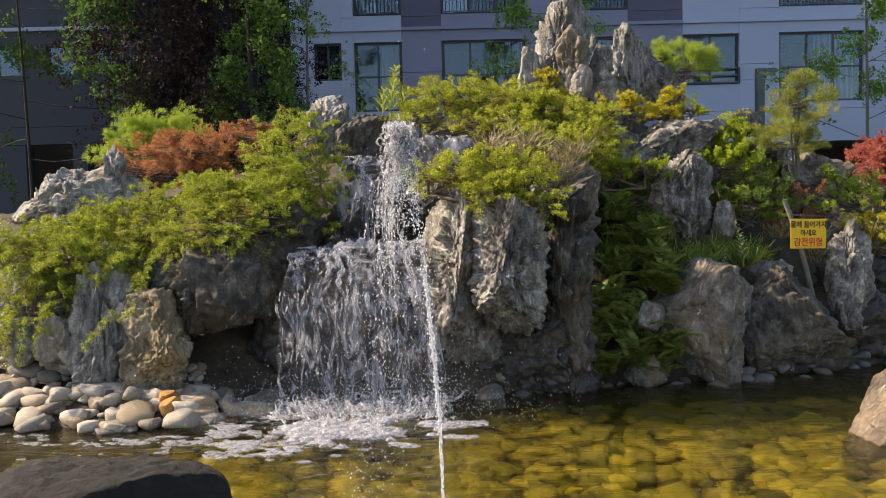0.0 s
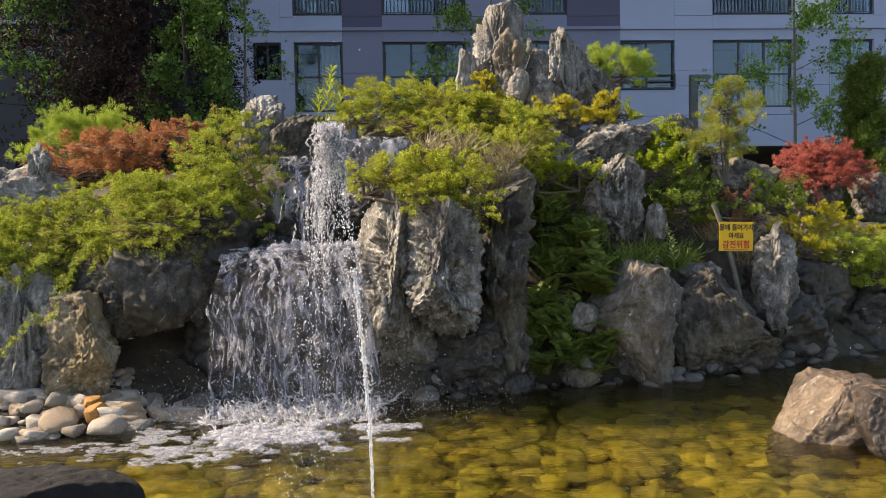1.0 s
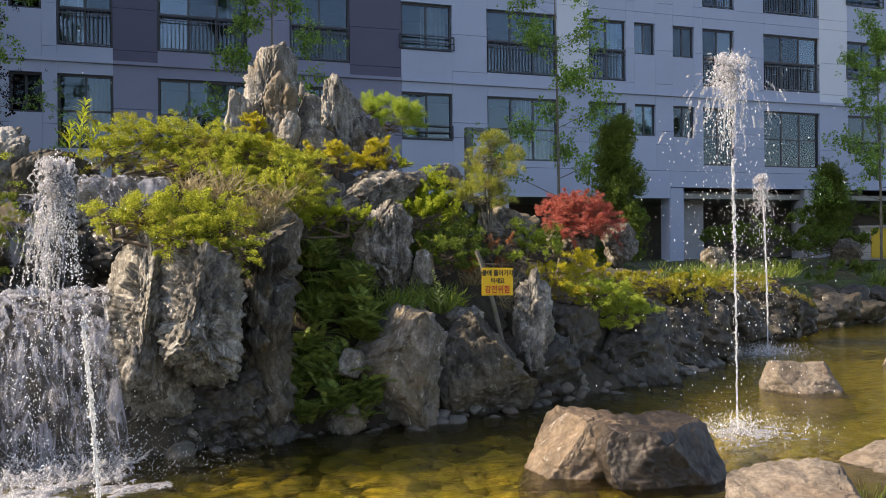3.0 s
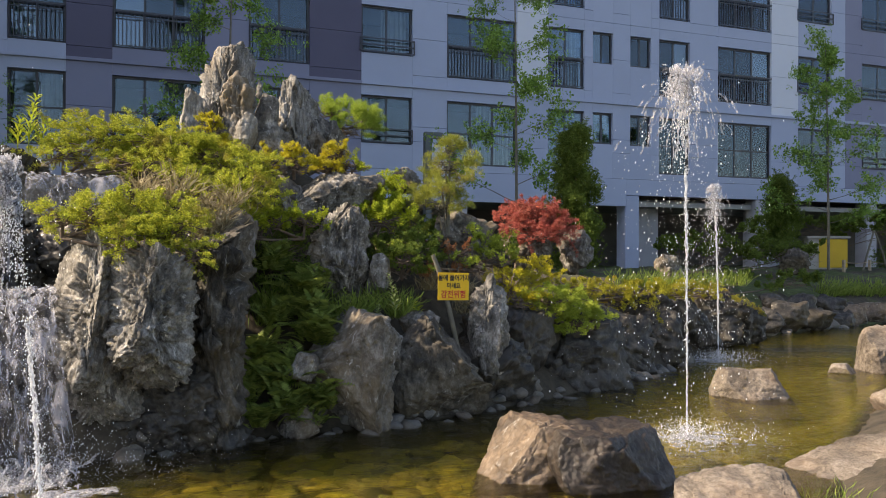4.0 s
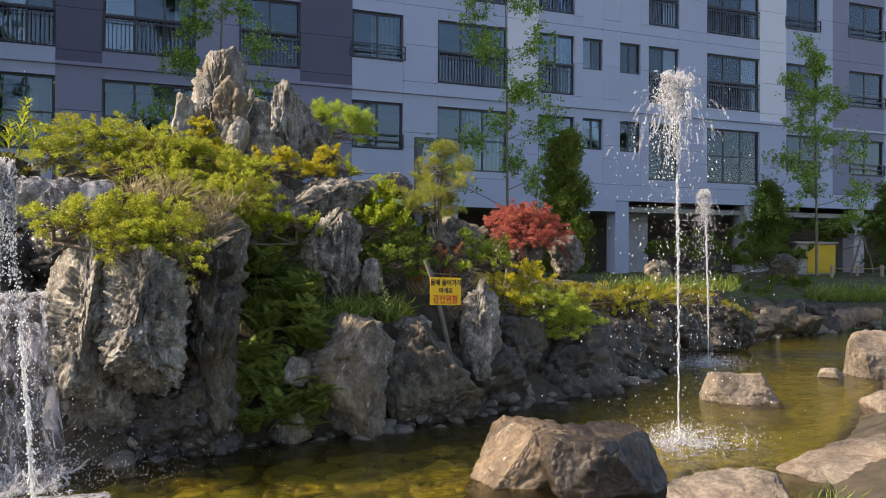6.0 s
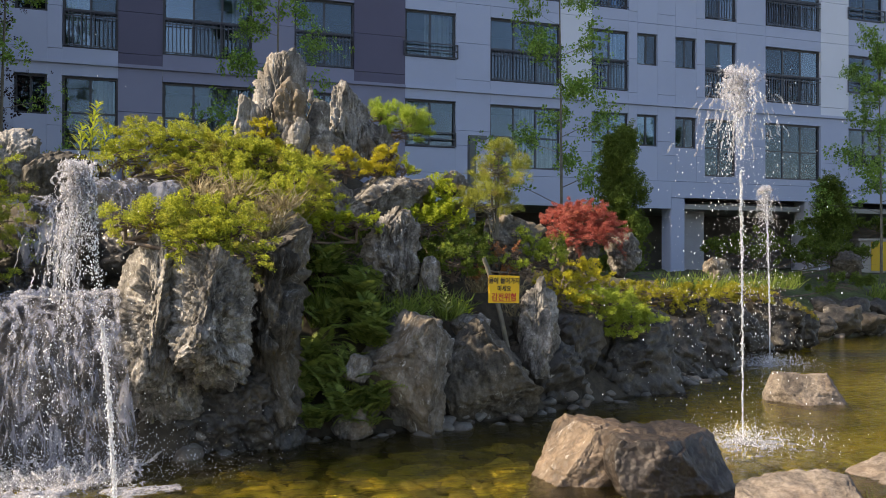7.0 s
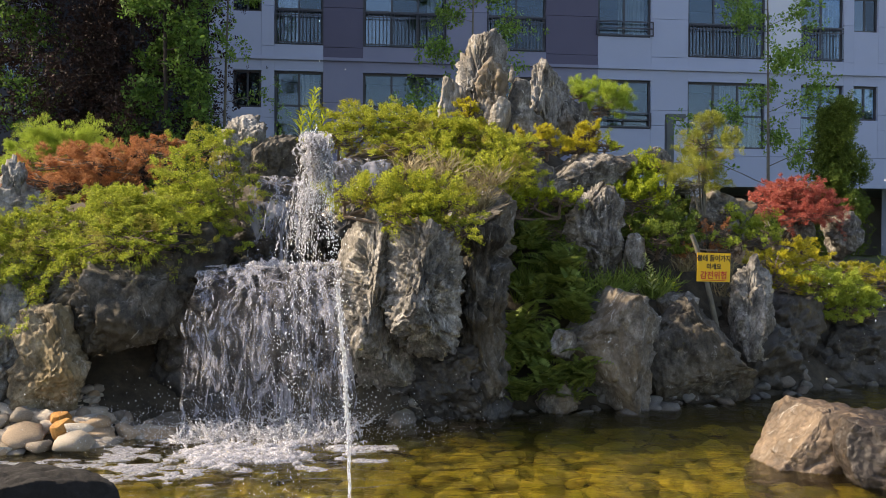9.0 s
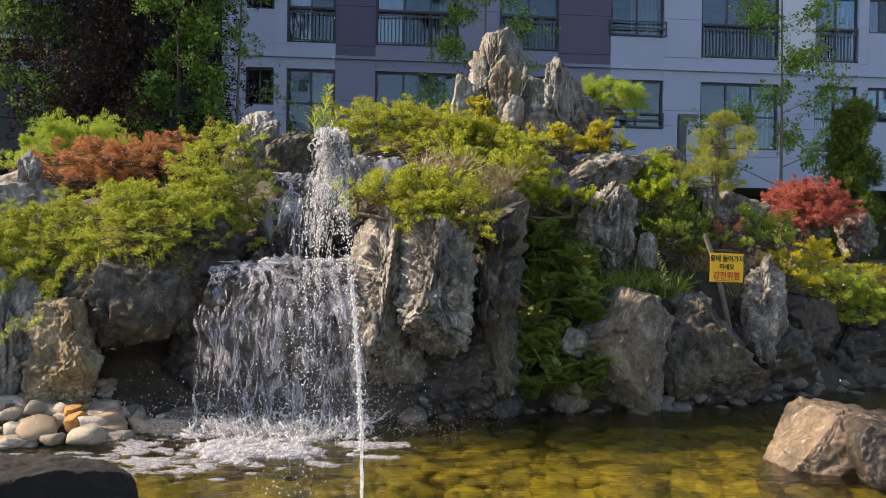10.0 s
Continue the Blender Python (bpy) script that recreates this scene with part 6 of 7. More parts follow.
bush("shrub", "dark green shrubs beside the red maple", "shrub", [(5.3, 10.8, 1.74, 0.41, 0.27, 0.20), (3.99, 10.2, 2.07, 0.26, 0.17, 0.22)], DARK_GREEN, seed=210, templates=SPRIGS, size=0.085)


# ---- background trees ----
tree("tree", "slender young tree with sparse light green leaves", 9.45, 18.0, 1.25, 8.5, 11, TREE_LEAF, LEAFLETS, trunk=0.045, limb=0.2, levels=6, first=0.15, size=0.15, bark=PALE_BARK, per=4, crown_spread=0.12)
tree("tree", "slender young tree with sparse light green leaves", 20.65, 19.0, 1.25, 7.2, 12, TREE_LEAF, LEAFLETS, trunk=0.045, limb=0.2, levels=6, first=0.2, size=0.15, bark=PALE_BARK, per=4, crown_spread=0.12)
tree("tree", "slender young tree with sparse light green leaves", -2.96, 19.0, 1.25, 9.0, 13, TREE_LEAF, LEAFLETS, trunk=0.045, limb=0.14, levels=5, first=0.22, size=0.14, bark=PALE_BARK, per=2, crown_spread=0.1)
tree("tree", "slender young tree with sparse light green leaves", 2.73, 19.5, 1.25, 9.5, 14, TREE_LEAF, LEAFLETS, trunk=0.045, limb=0.17, levels=5, first=0.3, size=0.15, bark=PALE_BARK, per=4, crown_spread=0.12)
tree("tree", "leafy green tree in the shade", -9.1, 18.5, 1.25, 9, 15, SHADED_LEAF, LEAFLETS, trunk=0.045, limb=0.40, levels=6, first=0.2, size=0.17, per=8, crown_spread=0.2, lift=0.02, taper=0.55, bark=DARK_BARK)
tree("tree", "dense dark purple-leaved tree", -4.79, 18.5, 1.25, 11, 16, PURPLE_LEAF, LEAFLETS, trunk=0.08, limb=0.17, levels=14, first=0.08, size=0.12, per=11, crown_spread=0.26, lift=-0.1, taper=0.2, bark=DARK_BARK)
tree("tree", "dense dark purple-leaved tree", -6.05, 19.5, 1.25, 11, 17, PURPLE_LEAF, LEAFLETS, trunk=0.08, limb=0.16, levels=14, first=0.08, size=0.12, per=11, crown_spread=0.26, lift=-0.1, taper=0.2, bark=DARK_BARK)
tree("tree", "tall green tree with drooping sprays of leaves", -3.72, 16.8, 1.25, 10, 18, SHADED_LEAF, LEAFLETS, trunk=0.055, limb=0.09, levels=11, first=0.14, size=0.16, per=4, lift=0.02, crown_spread=0.12, bark=DARK_BARK)
tree("tree", "narrow dark green conifer", 9.93, 16.0, 1.25, 3.3, 19, DARK_GREEN, PLUMES, trunk=0.06, limb=0.165, levels=11, first=0.06, size=0.13, per=7, crown_spread=0.10, taper=0.6)
tree("tree", "dark green conifer by the building", 20.73, 21.0, 1.25, 2.9, 20, DARK_GREEN, PLUMES, trunk=0.06, limb=0.2, levels=10, first=0.05, size=0.15, per=6, crown_spread=0.14, taper=0.7)
tree("tree", "dark green conifer by the building", 26.41, 21.0, 1.25, 3.1, 21, DARK_GREEN, PLUMES, trunk=0.06, limb=0.2, levels=10, first=0.05, size=0.15, per=6, crown_spread=0.14, taper=0.7)
bush("hedge", "dark green hedge of mixed shrubs before the building", "shrub", [(13.9, 17.5, 1.75, 0.75, 0.5, 0.50), (15.3, 17.9, 1.80, 0.80, 0.51, 0.62), (16.7, 18.0, 1.85, 0.80, 0.5, 0.66), (17.9, 18.1, 1.70, 0.72, 0.45, 0.56), (18.9, 18.2, 1.65, 0.65, 0.42, 0.50)], DARK_GREEN, seed=211, templates=SPRIGS, size=0.15, density=70)
bush("hedge", "dark green hedge before the building", "shrub", [(22.87, 21.5, 2.56, 0.83, 0.54, 0.54), (25.62, 21.5, 2.5, 1.22, 0.79, 0.66), (21.15, 22.0, 2.49, 0.97, 0.63, 0.49)], DARK_GREEN, seed=212, templates=SPRIGS, size=0.22, density=40)
bush("shrub", "brown-green low shrub on the far bank", "shrub", [(13.67, 15.5, 1.04, 0.77, 0.50, 0.23), (16.22, 16.2, 1.02, 0.87, 0.56, 0.22)], DARK_GREEN, seed=213, templates=SPRIGS, size=0.14, density=90)

# ferns, weeds and grass on the slope
fern(1.7, 8.23, 0.76, 0.33, 14, 200)
fern(1.99, 8.16, 0.63, 0.29, 14, 201)
fern(1.46, 7.95, 0.34, 0.32, 14, 202)
fern(1.6, 7.8, 0.12, 0.35, 14, 203)
fern(2.22, 8.3, 0.85, 0.37, 14, 204)
fern(1.61, 8.15, 0.63, 0.40, 14, 205)
fern(1.89, 8.05, 0.46, 0.37, 14, 206)
fern(1.52, 8.03, 0.45, 0.36, 14, 207)
fern(1.87, 8.72, 1.57, 0.40, 14, 208)
fern(1.86, 8.07, 0.5, 0.40, 14, 209)
fern(2.0, 7.87, 0.21, 0.34, 14, 210)
fern(2.2, 8.33, 0.89, 0.41, 14, 211)
fern(2.36, 8.66, 1.44, 0.30, 14, 212)
fern(1.59, 7.83, 0.16, 0.34, 14, 213)
fern(2.09, 8.46, 1.12, 0.35, 14, 214)
fern(1.87, 8.42, 1.05, 0.36, 14, 215)
fern(1.9, 7.89, 0.23, 0.38, 14, 216)
fern(2.19, 7.94, 0.29, 0.42, 14, 217)
fern(2.16, 8.6, 1.34, 0.40, 14, 218)
fern(2.21, 7.89, 0.23, 0.36, 14, 219)
fern(2.19, 8.55, 1.26, 0.40, 14, 220)
fern(2.05, 8.48, 1.15, 0.29, 14, 221)
fern(2.09, 7.81, 0.11, 0.29, 14, 222)
fern(2.21, 8.36, 0.95, 0.30, 14, 223)
fern(1.7, 8.02, 0.43, 0.40, 14, 224)
fern(1.53, 8.17, 0.66, 0.29, 14, 225)
fern(2.16, 8.44, 1.07, 0.40, 14, 226)
fern(2.33, 8.27, 0.8, 0.42, 14, 227)
tuft("grass_tuft", "long thin grass growing between the rocks", 2.27, 8.68, 1.18, 0.30, 60, 240, GRASS, 0.5)
tuft("grass_tuft", "long thin grass growing between the rocks", 1.8, 8.66, 1.15, 0.28, 60, 241, GRASS, 0.5)
tuft("grass_tuft", "long thin grass growing between the rocks", 2.77, 8.67, 1.14, 0.23, 60, 242, GRASS, 0.5)
tuft("grass_tuft", "long thin grass growing between the rocks", 3.2, 8.63, 1.06, 0.35, 60, 243, GRASS, 0.5)
tuft("grass_tuft", "long thin grass growing between the rocks", 3.24, 8.62, 1.04, 0.28, 60, 244, GRASS, 0.5)
tuft("grass_tuft", "long thin grass growing between the rocks", 2.59, 8.56, 0.95, 0.30, 60, 245, GRASS, 0.5)
tuft("grass_tuft", "long thin grass growing between the rocks", 2.66, 8.57, 0.95, 0.35, 60, 246, GRASS, 0.5)
tuft("grass_tuft", "long thin grass growing between the rocks", 2.58, 8.61, 1.03, 0.32, 60, 247, GRASS, 0.5)
tuft("grass_tuft", "long thin grass growing between the rocks", 2.14, 8.64, 1.1, 0.36, 60, 248, GRASS, 0.5)
tuft("grass_tuft", "long thin grass growing between the rocks", 2.6, 8.58, 0.98, 0.22, 60, 249, GRASS, 0.5)
tuft("grass_tuft", "long thin grass growing between the rocks", 2.42, 8.58, 0.98, 0.22, 60, 250, GRASS, 0.5)
tuft("grass_tuft", "long thin grass growing between the rocks", 2.75, 8.57, 0.95, 0.23, 60, 251, GRASS, 0.5)
tuft("grass_tuft", "long thin grass growing between the rocks", 2.78, 8.6, 1.01, 0.32, 60, 252, GRASS, 0.5)
tuft("grass_tuft", "long thin grass growing between the rocks", 2.3, 8.55, 0.93, 0.32, 60, 253, GRASS, 0.5)
tuft("grass_tuft", "long thin grass growing between the rocks", 1.79, 8.69, 1.2, 0.31, 60, 254, GRASS, 0.5)
tuft("grass_tuft", "long thin grass growing between the rocks", 3.36, 8.65, 1.08, 0.28, 60, 255, GRASS, 0.5)
tuft("grass_tuft", "long thin grass growing between the rocks", 2.73, 8.63, 1.07, 0.27, 60, 256, GRASS, 0.5)
tuft("grass_tuft", "long thin grass growing between the rocks", 2.26, 8.62, 1.07, 0.30, 60, 257, GRASS, 0.5)
tuft("grass_tuft", "long thin grass growing between the rocks", 2.24, 8.62, 1.06, 0.33, 60, 258, GRASS, 0.5)
tuft("grass_tuft", "long thin grass growing between the rocks", 1.77, 8.58, 1.0, 0.32, 60, 259, GRASS, 0.5)
tuft("grass_tuft", "long thin grass growing between the rocks", 2.26, 8.65, 1.12, 0.33, 60, 260, GRASS, 0.5)
tuft("grass_tuft", "long thin grass growing between the rocks", 2.14, 8.66, 1.14, 0.28, 60, 261, GRASS, 0.5)
tuft("grass_tuft", "long thin grass growing between the rocks", 2.93, 8.68, 1.16, 0.27, 60, 262, GRASS, 0.5)
tuft("grass_tuft", "long thin grass growing between the rocks", 2.27, 8.52, 0.88, 0.28, 60, 263, GRASS, 0.5)
tuft("grass_tuft", "long thin grass growing between the rocks", 3.19, 8.66, 1.12, 0.27, 60, 264, GRASS, 0.5)
tuft("grass_tuft", "long thin grass growing between the rocks", 2.79, 8.51, 0.85, 0.28, 60, 265, GRASS, 0.5)
weed(2.57, 8.3, 1.05, 0.36, 260, material=FERN_GREEN)
weed(3.12, 8.38, 1.08, 0.48, 261, material=PALE_WEED)
weed(2.88, 8.3, 0.98, 0.25, 262, material=PALE_WEED)
weed(3.42, 8.5, 1.08, 0.22, 263)
weed(2.3, 8.5, 0.96, 0.25, 264)
tuft("dry_grass", "dry straw-coloured grass hanging over the rocks", 1.13, 8.25, 1.93, 0.3, 60, 270, DRY_GRASS, 0.8)
tuft("dry_grass", "dry straw-coloured grass hanging over the rocks", 0.99, 8.25, 2.13, 0.3, 60, 271, DRY_GRASS, 0.8)
tuft("dry_grass", "dry straw-coloured grass hanging over the rocks", 1.27, 8.25, 2.01, 0.3, 60, 272, DRY_GRASS, 0.8)
tuft("dry_grass", "dry straw-coloured grass hanging over the rocks", 0.88, 8.25, 2.33, 0.3, 60, 273, DRY_GRASS, 0.8)
tuft("dry_grass", "dry straw-coloured grass hanging over the rocks", 0.54, 8.25, 2.34, 0.3, 60, 274, DRY_GRASS, 0.8)
tuft("dry_grass", "dry straw-coloured grass hanging over the rocks", 1.39, 8.25, 2.23, 0.3, 60, 275, DRY_GRASS, 0.8)
tuft("dry_grass", "dry straw-coloured grass hanging over the rocks", 1.19, 8.25, 2.13, 0.3, 60, 276, DRY_GRASS, 0.8)
tuft("dry_grass", "dry straw-coloured grass hanging over the rocks", 1.05, 8.25, 2.02, 0.3, 60, 277, DRY_GRASS, 0.8)
tuft("dry_grass", "dry straw-coloured grass hanging over the rocks", 0.71, 8.25, 2.25, 0.3, 60, 278, DRY_GRASS, 0.8)
tuft("dry_grass", "dry straw-coloured grass hanging over the rocks", 1.21, 8.25, 1.87, 0.3, 60, 279, DRY_GRASS, 0.8)
weed(-0.52, 9.5, 2.8, 0.62, 280, "leafy green shoot with long narrow leaves", BOX_GREEN, 0.22)
weed(-0.62, 9.5, 2.8, 0.35, 281, "leafy green shoot with long narrow leaves", BOX_GREEN, 0.22)
weed(-0.41, 9.5, 2.83, 0.3, 282, "leafy green shoot with long narrow leaves", BOX_GREEN, 0.22)
tuft("grass_tuft", "brownish low grass on the slope", 3.78, 9.0, 1.41, 0.22, 40, 290, DRY_GRASS, 0.7)
tuft("grass_tuft", "brownish low grass on the slope", 3.99, 9.0, 1.37, 0.22, 40, 291, DRY_GRASS, 0.7)
tuft("grass_tuft", "brownish low grass on the slope", 4.18, 9.0, 1.04, 0.22, 40, 292, DRY_GRASS, 0.7)
tuft("grass_tuft", "brownish low grass on the slope", 3.75, 9.0, 1.33, 0.22, 40, 293, DRY_GRASS, 0.7)
tuft("grass_tuft", "brownish low grass on the slope", 4.18, 9.0, 1.14, 0.22, 40, 294, DRY_GRASS, 0.7)
tuft("grass_tuft", "brownish low grass on the slope", 4.18, 9.0, 1.29, 0.22, 40, 295, DRY_GRASS, 0.7)
tuft("grass_tuft", "brownish low grass on the slope", 3.72, 9.0, 1.33, 0.22, 40, 296, DRY_GRASS, 0.7)
tuft("grass_tuft", "brownish low grass on the slope", 4.17, 9.0, 1.32, 0.22, 40, 297, DRY_GRASS, 0.7)

tuft("grass_tuft", "upright bright grass above the creeping hedge", 7.78, 11.2, 1.22, 0.3, 40, 310, GRASS, 0.3)
tuft("grass_tuft", "upright bright grass above the creeping hedge", 8.03, 11.3, 1.21, 0.3, 40, 311, GRASS, 0.3)
tuft("grass_tuft", "upright bright grass above the creeping hedge", 8.29, 11.4, 1.21, 0.3, 40, 312, GRASS, 0.3)
tuft("grass_tuft", "upright bright grass above the creeping hedge", 8.55, 11.5, 1.20, 0.3, 40, 313, GRASS, 0.3)
tuft("grass_tuft", "upright bright grass above the creeping hedge", 8.82, 11.6, 1.19, 0.3, 40, 314, GRASS, 0.3)
tuft("grass_tuft", "upright bright grass above the creeping hedge", 9.09, 11.7, 1.19, 0.3, 40, 315, GRASS, 0.3)
tuft("grass_tuft", "upright bright grass above the creeping hedge", 9.37, 11.8, 1.18, 0.3, 40, 316, GRASS, 0.3)
tuft("grass_tuft", "upright bright grass above the creeping hedge", 9.65, 11.9, 1.18, 0.3, 40, 317, GRASS, 0.3)
tuft("grass_tuft", "upright bright grass above the creeping hedge", 9.94, 12.0, 1.17, 0.3, 40, 318, GRASS, 0.3)
tuft("grass_tuft", "upright bright grass above the creeping hedge", 10.24, 12.1, 1.17, 0.3, 40, 319, GRASS, 0.3)
tuft("grass_tuft", "upright bright grass above the creeping hedge", 10.54, 12.2, 1.16, 0.3, 40, 320, GRASS, 0.3)
tuft("grass_tuft", "upright bright grass above the creeping hedge", 10.84, 12.3, 1.15, 0.3, 40, 321, GRASS, 0.3)
tuft("grass_tuft", "upright bright grass above the creeping hedge", 11.16, 12.4, 1.15, 0.3, 40, 322, GRASS, 0.3)
tuft("grass_tuft", "upright bright grass above the creeping hedge", 11.48, 12.5, 1.14, 0.3, 40, 323, GRASS, 0.3)
tuft("grass_tuft", "tall green grass on the far bank", 17.69, 16.5, 0.54, 0.55, 60, 330, GRASS, 0.35)
tuft("grass_tuft", "tall green grass on the far bank", 17.97, 16.5, 0.54, 0.55, 60, 331, GRASS, 0.35)
tuft("grass_tuft", "tall green grass on the far bank", 18.25, 16.5, 0.53, 0.55, 60, 332, GRASS, 0.35)
tuft("grass_tuft", "tall green grass on the far bank", 18.53, 16.5, 0.53, 0.55, 60, 333, GRASS, 0.35)
tuft("grass_tuft", "tall green grass on the far bank", 18.82, 16.5, 0.53, 0.55, 60, 334, GRASS, 0.35)
tuft("grass_tuft", "tall green grass on the far bank", 19.11, 16.5, 0.52, 0.55, 60, 335, GRASS, 0.35)
tuft("grass_tuft", "tall green grass on the far bank", 19.41, 16.5, 0.52, 0.55, 60, 336, GRASS, 0.35)
tuft("grass_tuft", "tall green grass on the far bank", 19.7, 16.5, 0.51, 0.55, 60, 337, GRASS, 0.35)
tuft("grass_tuft", "tall green grass on the far bank", 20.0, 16.5, 0.51, 0.55, 60, 338, GRASS, 0.35)
tuft("grass_tuft", "tall green grass on the far bank", 20.3, 16.5, 0.5, 0.55, 60, 339, GRASS, 0.35)
tuft("grass_tuft", "tall green grass on the far bank", 20.61, 16.5, 0.5, 0.55, 60, 340, GRASS, 0.35)
tuft("grass_tuft", "tall green grass on the far bank", 20.92, 16.5, 0.49, 0.55, 60, 341, GRASS, 0.35)
tuft("grass_tuft", "thin grass sprouting beside the bank stones", 4.62, 4.15, 0.10, 0.2, 9, 350, GRASS, 0.35)
tuft("grass_tuft", "thin grass sprouting beside the bank stones", 4.85, 4.15, 0.11, 0.2, 9, 351, GRASS, 0.35)
tuft("grass_tuft", "thin grass sprouting beside the bank stones", 4.95, 4.15, 0.07, 0.2, 9, 352, GRASS, 0.35)
tuft("grass_tuft", "thin grass sprouting beside the bank stones", 4.72, 4.15, 0.05, 0.2, 9, 353, GRASS, 0.35)


# ---- sign, lamp and box ----
def korean_text(name, body, size, loc, material, parent):
    cu = bpy.data.curves.new(name, "FONT")
    cu.body, cu.size, cu.align_x, cu.align_y, cu.extrude, cu.offset = body, size, "CENTER", "CENTER", 0.001, 0.002
    cu.materials.append(material)
    ob = new(name, cu)
    ob.parent = parent
    ob.matrix_basis = pose(*loc, 90, 0, 0)
    return ob


sign = empty("warning_sign", (3.83, 8.52, 0.75), "yellow warning sign with red and black lettering on a branch", "sign")
sign.rotation_euler = (0, radians(1.5), radians(8))
sign.scale = (0.94, 0.94, 0.97)
v, f = tubes([[((-0.26, 0.05, 1.03), 0.026), ((-0.20, 0.03, 0.88), 0.028), ((-0.10, 0.02, 0.62), 0.027), ((0.0, 0.02, 0.30), 0.03), ((0.10, 0.02, -0.05), 0.03), ((0.10, 0.03, -0.75), 0.034)]], 9)
part("post", raw_mesh("post", v, f, True), PALE_BARK, sign, "bare leaning branch")
board = part("board", boxes((-0.215, -0.012, 0.51, 0.215, -0.006, 0.83), bevel=0.002), YELLOW, sign)
korean_text("lettering", "물에 들어가지", 0.075, (0, -0.014, 0.765), INK_BLACK, board)
korean_text("lettering", "마세요", 0.070, (0, -0.014, 0.675), INK_BLACK, board)
korean_text("lettering", "감전위험", 0.095, (0, -0.014, 0.575), INK_RED, board)
part("rule", boxes((-0.15, -0.0135, 0.523, 0.15, -0.0125, 0.528)), INK_RED, board)

lamp = empty("garden_lamp", (7.79, 19.8, 1.2), "grey square-section garden lamp post with a short arm", "lamp")
part("pole", boxes((-0.09, -0.09, 0, 0.09, 0.09, 3.55), bevel=0.01), POLE, lamp)
part("arm", boxes((-0.09, -0.08, 3.551, 0.40, 0.08, 3.66), bevel=0.012), POLE, lamp)
part("light_head", boxes((0.08, -0.07, 3.50, 0.38, 0.07, 3.549), bevel=0.008), CONCRETE, lamp)

cabinet = empty("utility_cabinet", (21.85, 20.0, 1.25), "yellow-fronted utility cabinet with a grey top", "cabinet")
cabinet.rotation_euler = (0, 0, radians(-25))
part("body", boxes((-0.72, 0.02, 0, 0.5, 0.6, 1.0), bevel=0.02), CONCRETE, cabinet)
part("front_panel", boxes((-0.40, -0.02, 0.06, 0.5, 0.018, 0.98), bevel=0.008), YELLOW_BOARD, cabinet)
part("top", boxes((-0.80, -0.08, 1.001, 0.58, 0.68, 1.08), bevel=0.015), CONCRETE, cabinet)


# ---- loose stones: beach, shore and pond bed, each a piece of the ground ----
def stone_shapes(seed, squash):
    out = []
    for k in range(6):
        v, f = rock_shape(seed + k, (2, 2 * (0.65 + 0.08 * k), 2 * squash), sub=2, cuts=16, flat=1.0, rough=0.22, smoothness=0.8)
        out.append((v, f))
    return out


def lay_stones(name, seed, squash, material, count, place, lo, hi, sink=0.25):
    """Stones on the ground; place(rng) gives x, y. They share six meshes."""
    rng = np.random.default_rng(seed)
    meshes = []
    for v, f in stone_shapes(seed, squash):
        me = raw_mesh(name, v, f, name == "cobble")
        me.materials.append(material)
        meshes.append(me)
    for k in range(count):
        x, y = place(rng)
        r = (lo + (hi - lo) * rng.uniform() ** 1.4) * rng.uniform(0.8, 1.15)
        z = float(height(np.array([x]), np.array([y]))[0])
        ob = new(name, meshes[k % 6])
        ob.parent = ground
        ob.matrix_basis = pose(x, y, z + r * squash * (1 - sink * 2), rng.uniform(-14, 14), rng.uniform(-14, 14), rng.uniform(0, 360)) @ Matrix.Diagonal((r, r, r, 1))


def on_beach(rng):
    x = rng.uniform(-5.2, -1.6)
    shore = float(np.interp(x, PX, [p[1] for p in PROFILE]))
    return x, shore + rng.uniform(-0.12, 0.85) * (1 if x < -2.3 else 0.6)


def behind_beach(rng):
    x = rng.uniform(-5.0, -2.2)
    shore = float(np.interp(x, PX, [p[1] for p in PROFILE]))
    return x, shore + rng.uniform(0.35, 1.0)


def on_shore(rng):
    x = rng.uniform(0.2, 9.5)
    shore = float(np.interp(x, PX, [p[1] for p in PROFILE]))
    return x, shore + rng.normal() * 0.16 - 0.08


def on_bed(rng):
    while True:
        x, y = rng.uniform(-3.2, 6.5), rng.uniform(3.4, 7.4)
        if float(height(np.array([x]), np.array([y]))[0]) < -0.22:
            return x, y


def far_shore(rng):
    x = rng.uniform(11.5, 19)
    return x, float(np.interp(x, PX, [p[1] for p in PROFILE])) + rng.uniform(-0.1, 0.6)


lay_stones("pebble", 901, 0.55, PEBBLE, 300, on_beach, 0.04, 0.17, 0.15)
lay_stones("pebble", 961, 0.60, PEBBLE, 240, behind_beach, 0.025, 0.075, 0.1)
lay_stones("shore_stone", 911, 0.60, DARK_PEBBLE, 150, on_shore, 0.05, 0.15, 0.2)
lay_stones("cobble", 921, 0.45, ALGAE_STONE, 300, on_bed, 0.07, 0.18, 0.15)


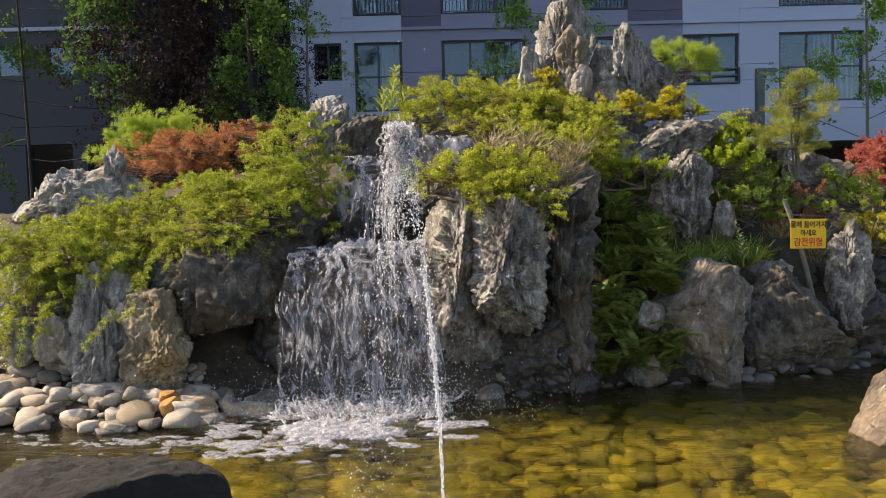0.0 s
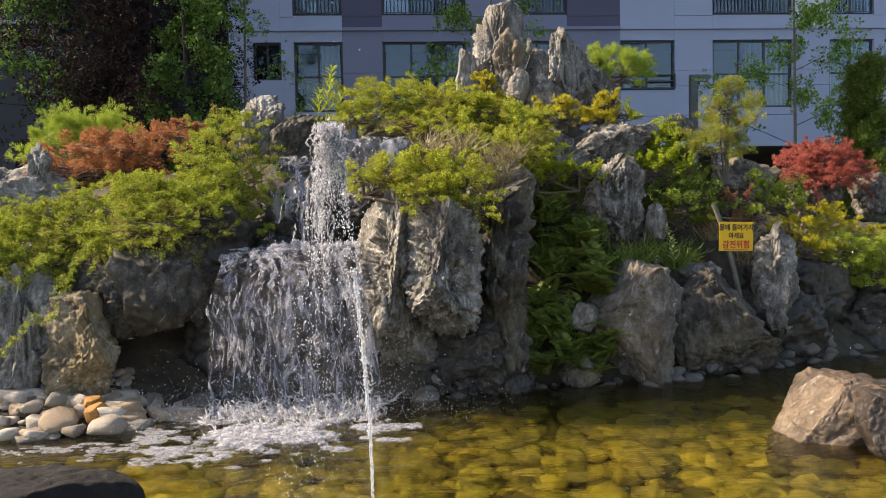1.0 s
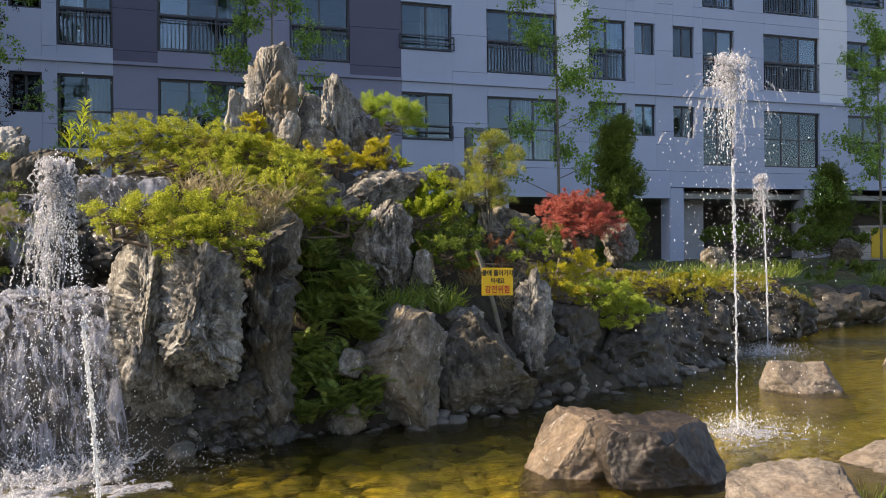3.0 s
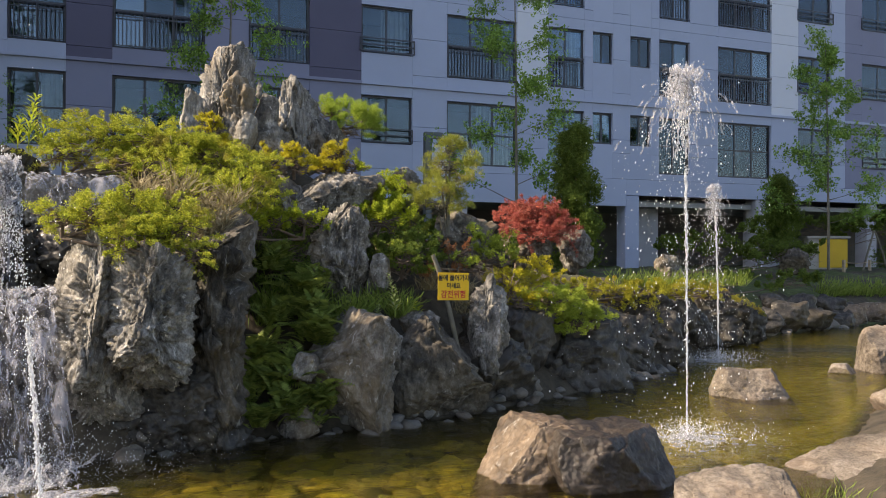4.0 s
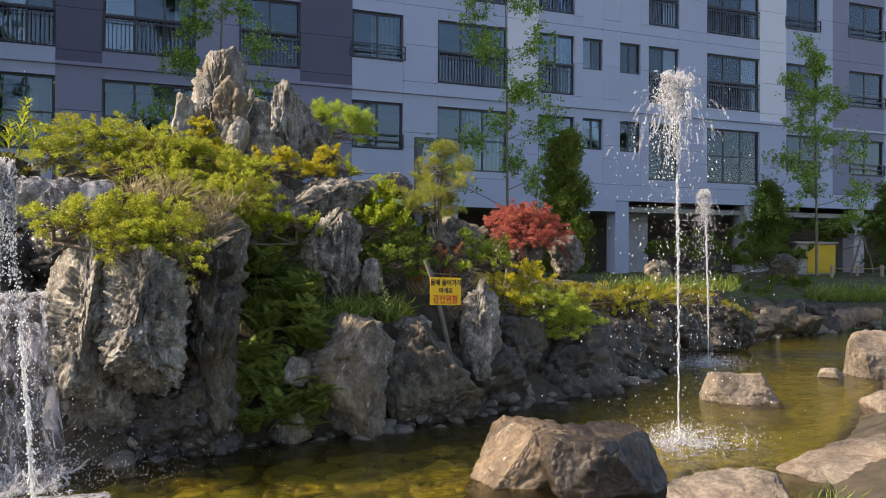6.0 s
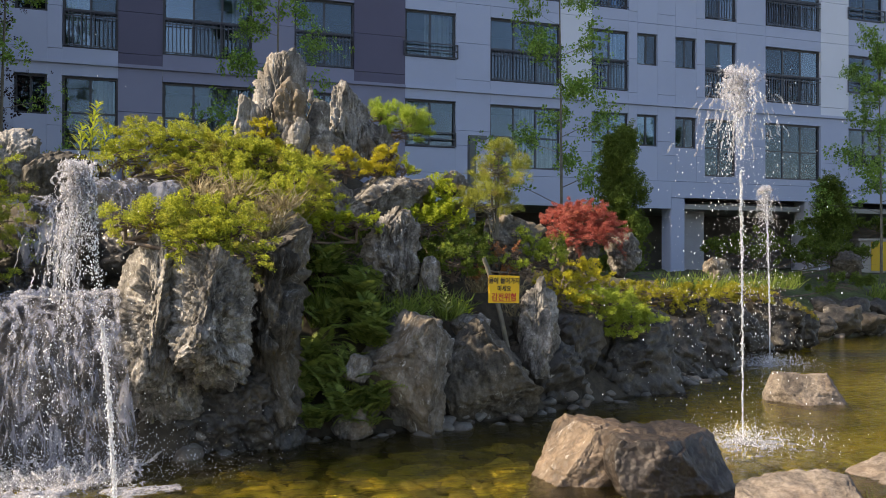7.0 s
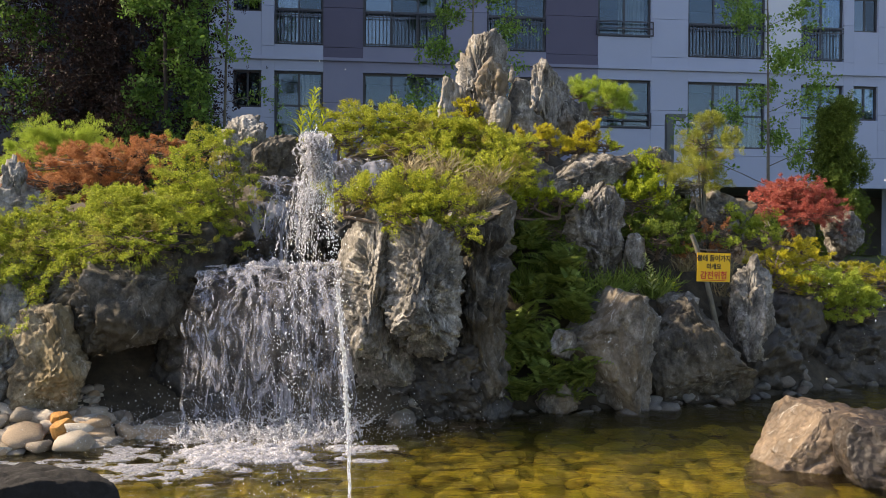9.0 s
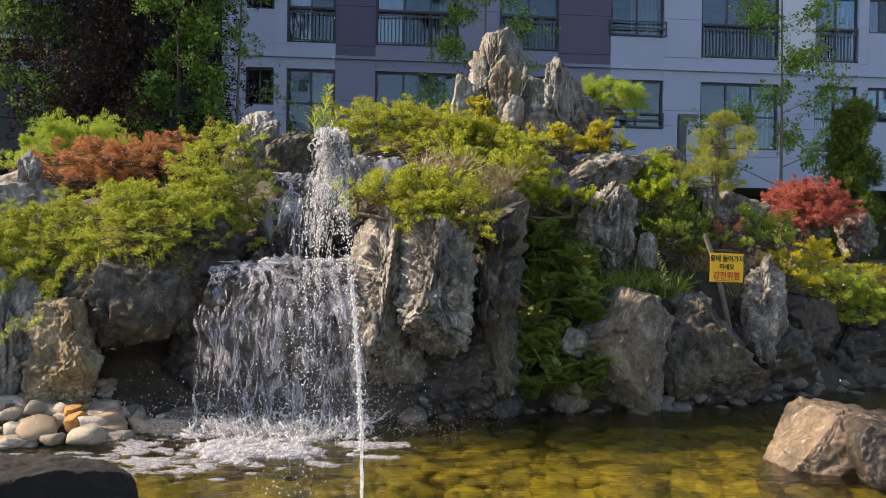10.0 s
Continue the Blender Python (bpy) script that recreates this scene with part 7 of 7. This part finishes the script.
def joined_bed(seed, count):
    """The rest of the cobbles, joined into one."""
    rng = np.random.default_rng(seed)
    shapes = stone_shapes(seed, 0.45)
    V, Fc, base = [], [], 0
    for k in range(count):
        x, y = on_bed(rng)
        v, f = shapes[k % 6]
        r = rng.uniform(0.05, 0.15)
        m = np.array(pose(0, 0, 0, rng.uniform(-14, 14), rng.uniform(-14, 14), rng.uniform(0, 360)).to_3x3())
        V.append((v * r) @ m.T + (x, y, -0.3 + 0.3 * r))
        Fc.append(f + base)
        base += len(v)
    tagged(part("cobble_bed", raw_mesh("cobble_bed", np.concatenate(V), np.concatenate(Fc), True), ALGAE_STONE, ground), kind="stuff")


joined_bed(951, 1500)
lay_stones("shore_stone", 931, 0.60, DARK_PEBBLE, 70, far_shore, 0.08, 0.22, 0.2)
rock("orange_stone", "bright orange stone among the beach pebbles", -2.35, 6.95, 0.12, 0.2, 0.18, 0.17, 940, ORANGE_STONE, 20, cuts=4, rough=0.08, smoothness=0.8)
rock("orange_stone", "ochre stone among the beach pebbles", -2.42, 7.08, 0.18, 0.17, 0.16, 0.13, 941, ORANGE_STONE, 70, cuts=4, rough=0.08, smoothness=0.8)

# ---- far bank: stakes, rope and a sunken grate ----
stakes = empty("tree_stakes", (22.6, 19.5, 1.15), "weathered wooden stakes propping a tree", "stake")
for k, (a, b) in enumerate((((0, 0, -0.1), (0.65, 0.1, 1.35)), ((1.3, 0.1, -0.1), (0.7, 0.1, 1.35)))):
    v, f = tubes([[(a, 0.035), (((a[0] + b[0]) / 2, 0.06, (a[2] + b[2]) / 2), 0.035), (b, 0.03)]], 7)
    part("stake", raw_mesh("stake", v, f, True), PALE_BARK, stakes)
fence = empty("rope_fence", (21.5, 19.2, 1.15), "low rope fence with short pale posts", "fence")
for k in range(5):
    part("post", boxes((k * 1.1 - 0.04, -0.04, -0.1, k * 1.1 + 0.04, 0.04, 0.42), bevel=0.008), TWIG, fence)
v, f = tubes([[((k * 0.275, 0, 0.36 - 0.05 * math.sin(math.pi * (k % 4) / 4)), 0.012) for k in range(17)]], 6)
part("rope", raw_mesh("rope", v, f, True), TWIG, fence)
grate = empty("sunken_grate", (12.6, 11.8, -0.12), "grey grate panel lying under the pond water", "grate")
grate.rotation_euler = (0, 0, radians(-22))
part("frame", boxes((-0.95, -0.55, 0, 0.95, -0.48, 0.05), (-0.95, 0.48, 0, 0.95, 0.55, 0.05), (-0.95, -0.479, 0, -0.88, 0.479, 0.05), (0.88, -0.479, 0, 0.95, 0.479, 0.05)), CONCRETE, grate)
part("panel", boxes((-0.879, -0.479, 0.0, 0.879, 0.479, 0.03)), POLE, grate)
